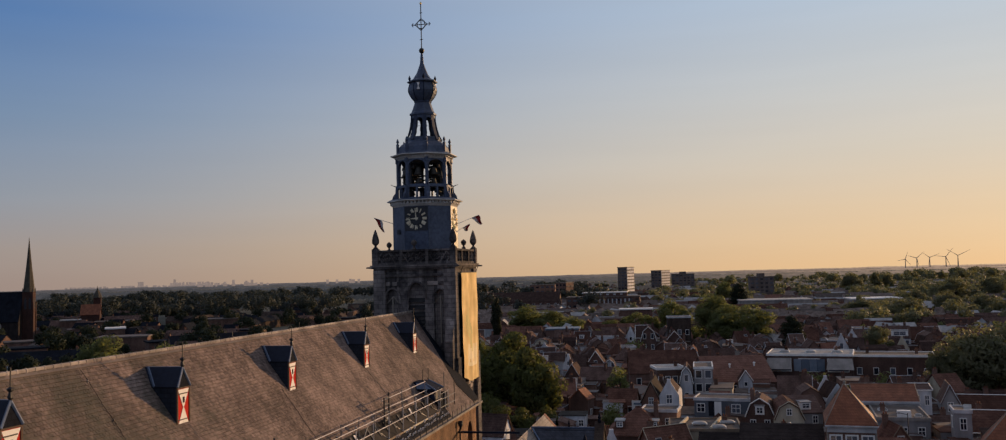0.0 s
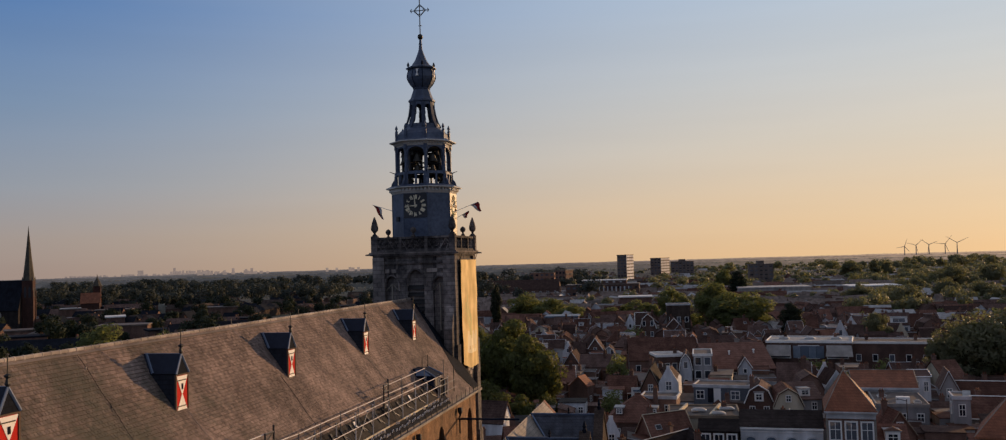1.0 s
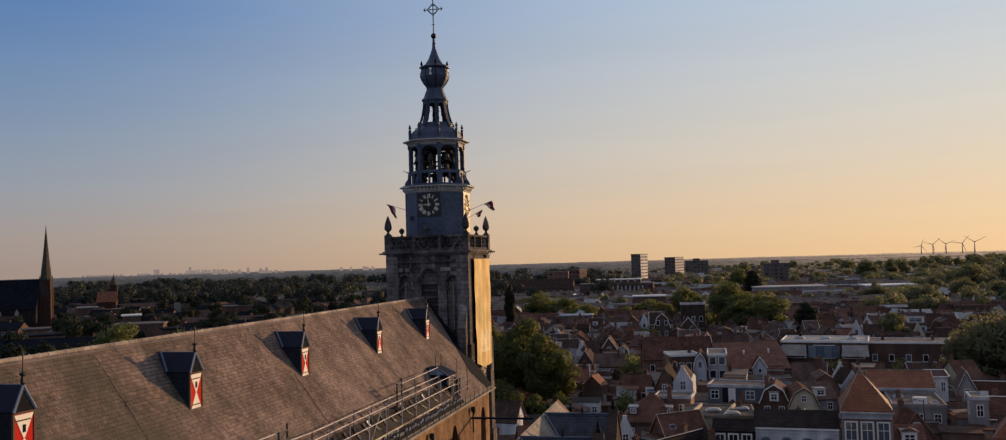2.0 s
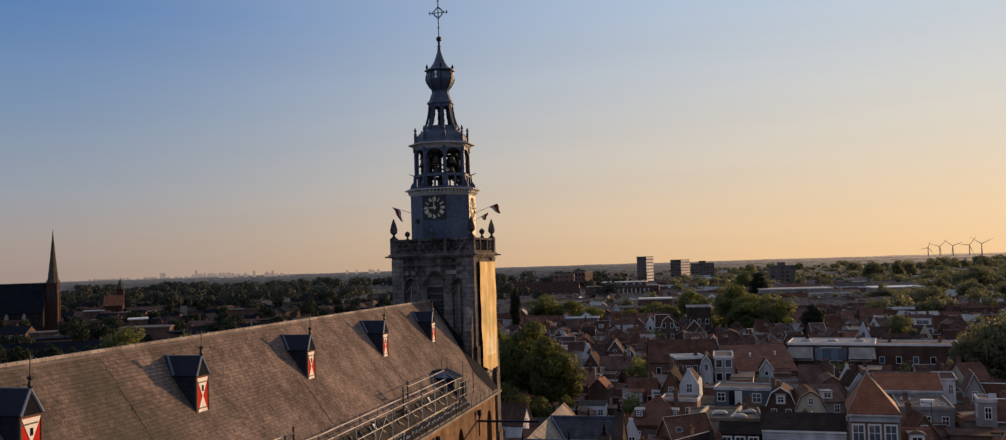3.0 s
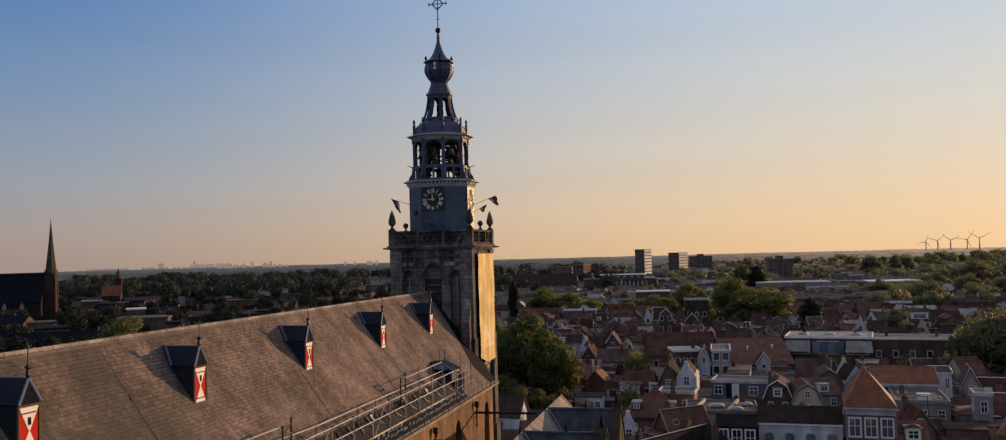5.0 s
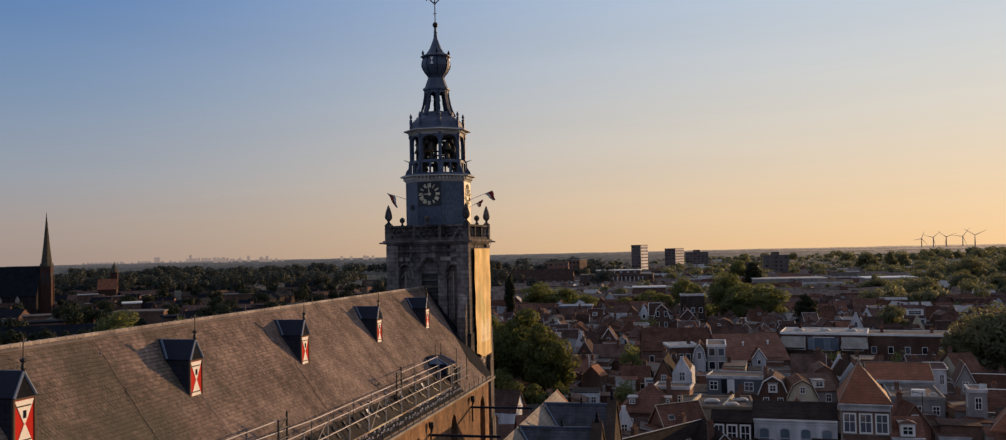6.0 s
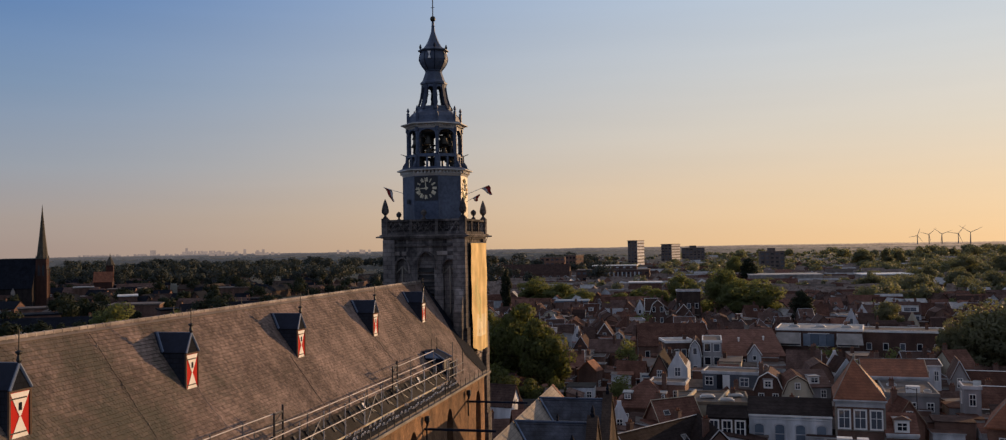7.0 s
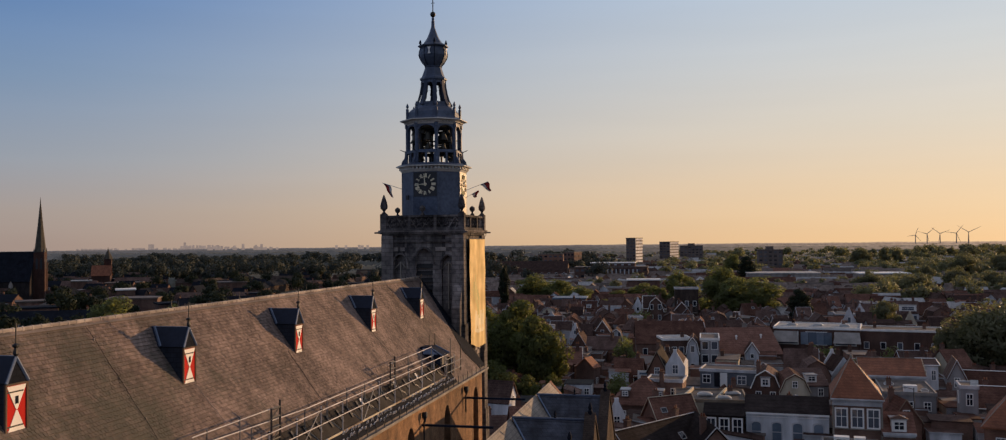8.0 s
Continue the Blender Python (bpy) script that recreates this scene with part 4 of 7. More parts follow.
apo = 2.77 * math.cos(radians(22.5))
for turn in (0, 90, 180, 270):
    m = Matrix.Rotation(radians(turn), 4, "Z") @ Matrix.Translation((0, -apo - 0.03, 31.62))
    g = Geo()
    g.box(-1.02, -0.02, -1.02, 1.02, 0.05, 1.02)
    # the sunward dial takes cream to paint its brightness
    dial = part("clock_dial", g, CREAM if turn == 90 else DIAL, tower, "dial in cream for the sunlight on it" if turn == 90 else "black dial with pale numerals", at=m)
    for i, txt in enumerate(("XII", "I", "II", "III", "IIII", "V", "VI", "VII", "VIII", "IX", "X", "XI")):
        g = Geo()
        numeral(g, txt, 0.74, 2 * math.pi * i / 12)
        part("numeral", g, GOLD if turn == 90 else CREAM, dial)
    for r0 in (0.5,):
        g = Geo()
        g.path([(r0 * math.cos(math.pi * i / 16), -0.03, r0 * math.sin(math.pi * i / 16)) for i in range(32)], 0.018, 4, True)
        part("ring", g, BRONZE, dial)
    for ang, ln, wd in ((-6, 0.8, 0.065), (-92, 0.55, 0.085)):
        g = Geo()
        a = radians(ang)
        g.tube((-0.15 * math.sin(a), -0.07, -0.15 * math.cos(a)), (ln * math.sin(a), -0.07, ln * math.cos(a)), wd, 4, 0.02)
        part("clock_hand", g, CREAM, dial)

# cornice under the bells
g = Geo()
g.lathe([(2.8, 32.7), (2.95, 32.9), (2.95, 32.98)], 8)
for i in range(8):
    a0, a1 = radians(22.5 + 45 * i), radians(67.5 + 45 * i)
    for j in range(7):
        s = (j + 0.5) / 7
        x = 2.98 * ((1 - s) * math.cos(a0) + s * math.cos(a1))
        y = 2.98 * ((1 - s) * math.sin(a0) + s * math.sin(a1))
        g.box(x - 0.08, y - 0.08, 32.9, x + 0.08, y + 0.08, 33.12)
g.lathe([(3.02, 33.1), (3.3, 33.17), (3.3, 33.25), (3.2, 33.26)], 8)
co = part("cornice", g, CORNICE, tower, "white dentilled cornice")
g = Geo()
g.lathe([(3.27, 33.26), (2.9, 33.42)], 8)
part("flashing", g, LEAD, co, "lead flashing")


def octa_ring(z0, z1, R, holes_of, thick, name, mat, label=""):
    """Eight wall panels with openings, as one part."""
    g = Geo()
    for k in range(8):
        a0, a1 = radians(22.5 + 45 * k), radians(67.5 + 45 * k)
        p0, p1 = Vector((R * math.cos(a0), R * math.sin(a0), z0)), Vector((R * math.cos(a1), R * math.sin(a1), z0))
        u = (p1 - p0).normalized()
        wdt = (p1 - p0).length
        g.wall(p0, u, wdt, z0, z1, holes_of(wdt), thick)
    return part(name, g, mat, tower, label)


octa_ring(33.4, 34.45, 2.5, lambda w: [(w * 0.3, w * 0.16, 33.5, 34.36, 34.36), (w * 0.7, w * 0.16, 33.5, 34.36, 34.36)], 0.15, "parapet", LEAD)
for k in range(8):
    a = radians(22.5 + 45 * k)
    g = Geo()
    pts = [(2.3, 33.42), (2.85, 33.42), (2.78, 33.7), (2.56, 34.0), (2.52, 34.5), (2.3, 34.5)]
    t = Vector((-math.sin(a), math.cos(a), 0)) * 0.1
    g.extrude([(r * math.cos(a) - t.x, r * math.sin(a) - t.y, z) for r, z in pts], t * 2)
    part("bracket", g, LEAD, tower)
octa_ring(34.45, 36.9, 2.36, lambda w: [(w / 2, w * 0.41, 34.62, 36.1, 36.7)], 0.28, "bell_stage", LEAD, "open arcaded bell stage")
for k in range(8):
    a = radians(22.5 + 45 * k)
    g = Geo()
    g.lathe([(0.17, 34.45), (0.17, 34.6), (0.11, 34.65), (0.11, 36.5), (0.18, 36.6), (0.18, 36.9)], 6, 2.33 * math.cos(a), 2.33 * math.sin(a))
    part("column", g, LEAD, tower)
# bells and their frame
def bell_mesh(sz):
    g = Geo()
    g.lathe([(sz, -1.75 * sz), (sz * 0.97, -1.66 * sz), (sz * 0.76, -1.25 * sz), (sz * 0.62, -0.7 * sz), (sz * 0.55, -0.3 * sz), (sz * 0.34, -0.1 * sz), (sz * 0.12, -0.02 * sz), (sz * 0.1, 0.2)], 14)
    me = g.mesh("bell", True)
    me.materials.append(BRONZE)
    return me


def beam(a, b, r=0.07):
    g = Geo()
    g.tube(a, b, r, 4)
    part("bell_beam", g, IRON, tower)


for k in range(8):
    a0, a1 = radians(22.5 + 45 * k), radians(67.5 + 45 * k)
    for z in (34.5, 35.3, 36.42):
        beam((1.78 * math.cos(a0), 1.78 * math.sin(a0), z), (1.78 * math.cos(a1), 1.78 * math.sin(a1), z))
    beam((1.78 * math.cos(a0), 1.78 * math.sin(a0), 33.4), (1.78 * math.cos(a0), 1.78 * math.sin(a0), 36.9), 0.11)
for s_ in (-0.95, 0.95):
    for z in (34.5, 36.42):
        beam((-1.7, s_, z), (1.7, s_, z), 0.08)
        beam((s_, -1.7, z), (s_, 1.7, z), 0.08)
across_view = Vector((0.955, 0.296, 0))      # across the camera's view; bells near the middle are left out to show sky
BELLS = bell_mesh(0.44), bell_mesh(0.3), bell_mesh(0.22), bell_mesh(0.58)
for k in range(8):
    a = radians(45 * k)
    mid = Vector((math.cos(a), math.sin(a), 0))
    side = Vector((-mid.y, mid.x, 0))
    for r, off, z, which in ((1.66, 0.0, 36.2, 0), (1.68, 0.0, 35.2, 1), (1.72, 0.42, 36.4, 2), (1.72, -0.42, 36.4, 2), (1.6, 0.4, 34.45, 1), (1.6, -0.4, 34.45, 1)):
        at = mid * r + side * off
        if abs(at.dot(across_view) - 0.05) > (0.42 if z > 35 else 1.0):
            part("bell", BELLS[which], None, tower, "bronze carillon bell", at=at + Vector((0, 0, z)))
for x, y in ((-1.05, -0.25), (1.3, -0.4), (-1.3, -0.75), (-1.35, 0.55), (1.3, 0.55)):
    part("bell", BELLS[3], None, tower, "large bronze bell hung low", at=(x, y, 36.3))
for x, y in ((-1.3, -0.7), (-1.3, 0.5), (1.3, 0.35)):
    part("bell", BELLS[0], None, tower, "bronze bell hung low", at=(x, y, 35.25))
for k in range(8):
    g = Geo()
    a = radians(22.5 + 45 * k)
    g.tube((2.4 * math.cos(a), 2.4 * math.sin(a), 34.5), (2.95 * math.cos(a), 2.95 * math.sin(a), 34.72), 0.05, 5, 0.02)
    part("spout", g, LEAD_DARK, tower)
g = Geo()
g.lathe([(2.36, 36.8), (2.45, 36.95), (2.45, 37.02)], 8)
for i in range(8):
    a0, a1 = radians(22.5 + 45 * i), radians(67.5 + 45 * i)
    for j in range(7):
        s = (j + 0.5) / 7
        x = 2.52 * ((1 - s) * math.cos(a0) + s * math.cos(a1))
        y = 2.52 * ((1 - s) * math.sin(a0) + s * math.sin(a1))
        g.box(x - 0.07, y - 0.07, 36.95, x + 0.07, y + 0.07, 37.1)
g.lathe([(2.57, 37.06), (2.93, 37.14), (2.93, 37.22), (2.85, 37.23)], 8)
co = part("cornice", g, CORNICE, tower, "white dentilled cornice")
g = Geo()
g.lathe([(2.9, 37.23), (2.42, 37.38)], 8)
part("flashing", g, LEAD, co, "lead flashing")
g = Geo()
g.lathe([(2.42, 37.35), (2.3, 37.5), (2.22, 37.9), (1.95, 38.2), (1.62, 38.4), (1.55, 38.55), (1.55, 38.7)], 8)
part("skirt_roof", g, LEAD, tower, "swept lead roof with raised seams")
for k in range(8):
    a = radians(22.5 + 45 * k)
    g = Geo()
    g.box(-0.1, -0.1, 37.4, 0.1, 0.1, 38.15)
    g.lathe([(0.12, 38.15), (0.14, 38.22), (0.05, 38.3), (0.13, 38.45), (0.1, 38.55), (0.02, 38.75)], 6)
    part("pinnacle", g, LEAD, tower, at=Matrix.Translation((2.28 * math.cos(a), 2.28 * math.sin(a), 0)))
# tapering open lantern
g = Geo()
for k in range(8):
    a = radians(22.5 + 45 * k)
    d, t = Vector((math.cos(a), math.sin(a), 0)), Vector((-math.sin(a), math.cos(a), 0))
    pr, g = None, Geo()
    for r, z in ((1.62, 38.55), (1.36, 39.05), (1.19, 39.65), (1.08, 40.3), (1.05, 40.75)):
        p = d * (r - 0.08) + Vector((0, 0, z))
        if pr:
            g.hexa([pr - t * 0.2 - d * 0.1, pr + t * 0.2 - d * 0.1, pr + t * 0.2 + d * 0.1, pr - t * 0.2 + d * 0.1],
                   [p - t * 0.15 - d * 0.1, p + t * 0.15 - d * 0.1, p + t * 0.15 + d * 0.1, p - t * 0.15 + d * 0.1])
        pr = p
    part("lantern_post", g, LEAD_POST, tower)
octa_ring(40.1, 40.8, 1.08, lambda w: [(w / 2, w * 0.34, 40.1, 40.15, 40.55)], 0.12, "lantern_arcade", LEAD)
octa_ring(38.55, 38.82, 1.5, lambda w: [], 0.15, "lantern_parapet", LEAD)
g = Geo()
g.lathe([(0.12, 38.6), (0.12, 40.8)], 8)
part("king_post", g, LEAD_DARK, tower)
g = Geo()
g.lathe([(1.1, 40.75), (1.18, 40.82), (1.18, 40.95), (1.0, 41.1), (0.82, 41.6), (0.72, 41.9), (0.78, 41.98), (0.72, 42.05), (0.98, 42.35), (1.17, 42.7), (1.25, 42.95), (1.22, 43.25), (1.1, 43.62),
         (1.34, 43.72), (1.34, 43.8), (0.82, 44.05), (0.52, 44.5), (0.32, 45.0), (0.17, 45.45), (0.13, 45.9), (0.17, 45.95), (0.12, 46.0), (0.1, 46.35)], 8)
part("onion_dome", g, LEAD, tower, "lead onion dome with raised ribs")
g = Geo()
for k in range(8):
    a = radians(22.5 + 45 * k)
    pr, g = None, Geo()
    for r, z in ((0.72, 42.05), (0.98, 42.35), (1.17, 42.7), (1.25, 42.95), (1.22, 43.25), (1.1, 43.62)):
        p = (r * math.cos(a), r * math.sin(a), z)
        if pr:
            g.tube(pr, p, 0.04, 5)
        pr = p
    part("dome_rib", g, LEAD_DARK, tower)
for k in range(4):
    a = radians(22.5 + 90 * k)
    g = Geo()
    g.lathe([(0.09, 43.75), (0.05, 43.92), (0.11, 44.02), (0.11, 44.12), (0.02, 44.35)], 6, 1.12 * math.cos(a), 1.12 * math.sin(a))
    part("dome_finial", g, LEAD_DARK, tower)
for turn in (0, 90, 180, 270):
    g = Geo()
    zz = 42.95
    g.extrude([(-0.14, -1.19, zz), (0.14, -1.19, zz), (0.03, -1.19, zz + 0.3), (-0.03, -1.19, zz + 0.3)], (0, -0.03, 0))
    g.extrude([(0.14, -1.19, zz + 0.6), (-0.14, -1.19, zz + 0.6), (-0.03, -1.19, zz + 0.3), (0.03, -1.19, zz + 0.3)], (0, -0.03, 0))
    part("dome_shutter", g, WHITE, tower, "small white and red shutter", at=Matrix.Rotation(radians(turn), 4, "Z"))
g = Geo()
g.lathe([(0.05, 46.35), (0.18, 46.42), (0.25, 46.6), (0.18, 46.78), (0.05, 46.85)], 12)
part("gilt_ball", g, BRONZE, tower, "dull gilded ball", smooth=True)
# wrought cross and vane
g = Geo()
g.tube((0, 0, 46.8), (0, 0, 50.75), 0.045, 6)
for z, w in ((47.6, 0.16), (50.0, 0.13)):
    g.tube((-w, 0, z), (w, 0, z), 0.03, 5)
zc = 48.95
g.tube((-0.85, 0, zc), (0.85, 0, zc), 0.04, 5)
for s in (-1, 1):
    g.tube((s * 0.85, 0, zc), (s * 0.72, 0, zc + 0.16), 0.035, 5)
    g.tube((s * 0.85, 0, zc), (s * 0.72, 0, zc - 0.16), 0.035, 5)
    g.tube((s * 0.55, 0, zc), (0, 0, zc + s * 0.55), 0.035, 5)
    g.tube((s * 0.55, 0, zc), (0, 0, zc - s * 0.55), 0.035, 5)
for i in range(16):
    a0, a1 = math.pi * i / 8, math.pi * (i + 1) / 8
    g.tube((0.36 * math.cos(a0), 0, zc + 0.36 * math.sin(a0)), (0.36 * math.cos(a1), 0, zc + 0.36 * math.sin(a1)), 0.03, 5)
part("wrought_cross", g, IRON, tower, "wrought iron cross")
g = Geo()
g.lathe([(0.03, 50.7), (0.1, 50.8), (0.1, 50.88), (0.02, 51.0)], 8)
part("cross_tip", g, GOLD, tower)

# banner on the sunlit face
banner = thing("banner", "tall golden cloth banner hanging on the church tower", "banner", (TX + TH + 0.3, TY, 0))
g = Geo()
nu, nv = 28, 30
top, bot = 26.95, 17.75
P = []
for j in range(nv + 1):
    for i in range(nu + 1):
        u, v = i / nu, j / nv
        z = top - (top - bot + (0.0 if u > 0.45 else -0.6 * (1 - u / 0.45))) * v
        x = 0.16 + (0.035 * math.sin(u * 23 + v * 2.5) + 0.03 * math.sin(u * 9 - v * 4)) * (0.4 + v) + 0.02 * math.sin(v * 17 + u * 9)
        P.append((x, -2.6 + 5.25 * u + 0.05 * v, z))
nq = len(P)
P2 = P + [(x - 0.012, y, z) for x, y, z in P]
F = []
for j in range(nv):
    for i in range(nu):
        a = j * (nu + 1) + i
        F.append((a, a + nu + 1, a + nu + 2, a + 1))
        F.append((nq + a, nq + a + 1, nq + a + nu + 2, nq + a + nu + 1))
g.solid(P2, F)
cl = part("cloth", g, CLOTH, banner, smooth=True)
cl.data.materials.append(PRINT)
cl.data.materials.append(PRINT_PALE)


def printed(i, j):
    """Which cloth shows at a cell: a faint green plant above a pale drawn house front."""
    u, v = (i + 0.5) / nu, (j + 0.5) / nv
    if abs(u - 0.42 - 0.1 * math.sin(v * 11)) < 0.16 * math.sin(min(max((v - 0.3) / 0.45, 0), 1) * math.pi) and (i * 7 + j * 5) % 4:
        return 1
    if 0.66 < v < 0.88 and 0.3 < u < 0.92 and (i % 3 or j % 4):
        return 2
    return 0


cl.data.polygons.foreach_set("material_index", [printed(k % (nu * 2) // 2, j) for j in range(nv) for k in range(nu * 2)])
g = Geo()
g.tube((0.1, -2.7, 26.98), (0.1, 2.75, 26.98), 0.04)
for y in (-2.6, 2.65):
    g.tube((0.1, y, 26.98), (0.3, y, 27.5), 0.02, 4)
    g.tube((0.12, y, 17.9), (0.0, y, 16.9), 0.02, 4)
part("rod", g, IRON, banner)


# flags on poles leaning out from the clock stage
def flag_pole(start, end, hang, lean):
    f = thing("flag", "small red and white flag on a pole leaning from the tower", "flag", (TX, TY, 0), group="flags on the tower")
    s, e = Vector(start), Vector(end)
    g = Geo()
    g.tube(s, e, 0.03, 6, 0.02)
    part("pole", g, WHITE, f)
    d = (e - s).normalized()
    a, b = e, e - d * 0.75
    w = Vector((lean, 0.12, -1)).normalized() * hang
    for m, lo, hi in ((FLAG_RED, 0.0, 0.6), (FLAG_WHITE, 0.6, 1.0)):
        g = Geo()
        tip = lambda t, q: a.lerp(b, q * (1 - 0.75 * t)) + w * t + Vector((0.05 * math.sin(t * 6), 0.08 * math.sin(t * 9), 0))
        rows = 7
        vs = [tip(k / rows, q) + Vector((0, o, 0)) for o in (0, 0.012) for k in range(rows + 1) for q in (lo, hi)]
        n2 = 2 * (rows + 1)
        fs = [(2 * k, 2 * k + 1, 2 * k + 3, 2 * k + 2) for k in range(rows)] + [(n2 + 2 * k + 2, n2 + 2 * k + 3, n2 + 2 * k + 1, n2 + 2 * k) for k in range(rows)]
        g.solid(vs, fs)
        part("flag_stripe", g, m, f)


flag_pole((-2.6, -0.2, 31.3), (-4.7, -0.2, 32.0), 1.5, 0.62)
flag_pole((2.6, 0.1, 31.1), (4.75, 0.2, 31.9), 0.85, 0.35)
flag_pole((2.6, 0.6, 30.55), (3.75, 0.8, 31.2), 0.6, -0.3)


# ---- houses ----
def window_mesh(w, h):
    """Frame ring, pane and glazing cross of one window in the plane y = 0, its foot in the middle at the origin; outside is -y."""
    f, p, c = Geo(), Geo(), Geo()
    b = 0.1 if h < 2.2 else 0.17
    ring = lambda x, z0, z1, y: [(-x, y, z0), (x, y, z0), (x, y, z1), (-x, y, z1)]
    vs = ring(w / 2, 0, h, -0.07) + ring(w / 2 - b, b, h - b, -0.07) + ring(w / 2, 0, h, 0.05) + ring(w / 2 - b, b, h - b, 0.0)
    fs = []
    for i in range(4):
        j = (i + 1) % 4
        fs += [(i, j, 4 + j, 4 + i), (8 + i, 8 + j, j, i), (4 + i, 4 + j, 12 + j, 12 + i)]
    f.solid(vs, fs)
    p.box(-w / 2 + b * 0.5, -0.03, b * 0.5, w / 2 - b * 0.5, -0.01, h - b * 0.5)
    t, zm = 0.035, h * 0.56
    c.extrude([(-t, -0.06, b), (t, -0.06, b), (t, -0.06, zm - t), (w / 2 - b, -0.06, zm - t), (w / 2 - b, -0.06, zm + t), (t, -0.06, zm + t), (t, -0.06, h - b),
               (-t, -0.06, h - b), (-t, -0.06, zm + t), (-w / 2 + b, -0.06, zm + t), (-w / 2 + b, -0.06, zm - t), (-t, -0.06, zm - t)], (0, 0.025, 0))
    out = f.mesh("window_frame"), p.mesh("pane"), c.mesh("glazing_bar")
    for me, m in zip(out, (WHITE, GLASS, WHITE)):
        me.materials.append(m)
    return out


WIN = {}


def window(parent, x, y, z, w, h, turn=0.0, bars=True):
    key = (round(w, 2), round(h, 2))
    if key not in WIN:
        WIN[key] = window_mesh(w, h)
    wf = part("window", WIN[key][0], None, parent, at=pose(x, y, z, 0, 0, turn))
    part("pane", WIN[key][1], None, wf)
    if bars:
        part("glazing_bar", WIN[key][2], None, wf)


def arched_window(parent, x, y, z, w, h):
    """A segment-arched sash window, its foot in the middle at (x, y, z), facing -y."""
    rise = 0.28
    ring = lambda hw, z0, z1, yy: [(x - hw, yy, z0), (x + hw, yy, z0)] + [(x + hw * math.cos(math.pi * i / 6), yy, z1 - rise + rise * math.sin(math.pi * i / 6)) for i in range(7)]
    g = Geo()
    g.extrude(ring(w / 2, z, z + h, y - 0.02), (0, 0.02, 0))
    pane = part("window", g, PALE_GLASS, parent, "pale curtained panes with sky reflection painted in")
    g = Geo()
    outer, inner = ring(w / 2 + 0.06, z - 0.06, z + h + 0.06, y - 0.08), ring(w / 2 - 0.08, z + 0.08, z + h - 0.08, y - 0.08)
    n = len(outer)
    g.solid(outer + inner + [(a, b + 0.1, c) for a, b, c in outer] + [(a, b + 0.07, c) for a, b, c in inner],
            [f for i in range(n) for f in ((i, (i + 1) % n, n + (i + 1) % n, n + i), (2 * n + i, 2 * n + (i + 1) % n, (i + 1) % n, i), (n + i, n + (i + 1) % n, 3 * n + (i + 1) % n, 3 * n + i))])
    part("window_frame", g, TRIM, pane)
    g = Geo()
    g.box(x - w / 2, y - 0.06, z + h * 0.5 - 0.04, x + w / 2, y - 0.03, z + h * 0.5 + 0.04)
    part("glazing_bar", g, TRIM, pane)
    g = Geo()
    g.box(x - w / 2 - 0.14, y - 0.16, z - 0.18, x + w / 2 + 0.14, y, z - 0.06)
    part("window_sill", g, STONE_PALE, pane)


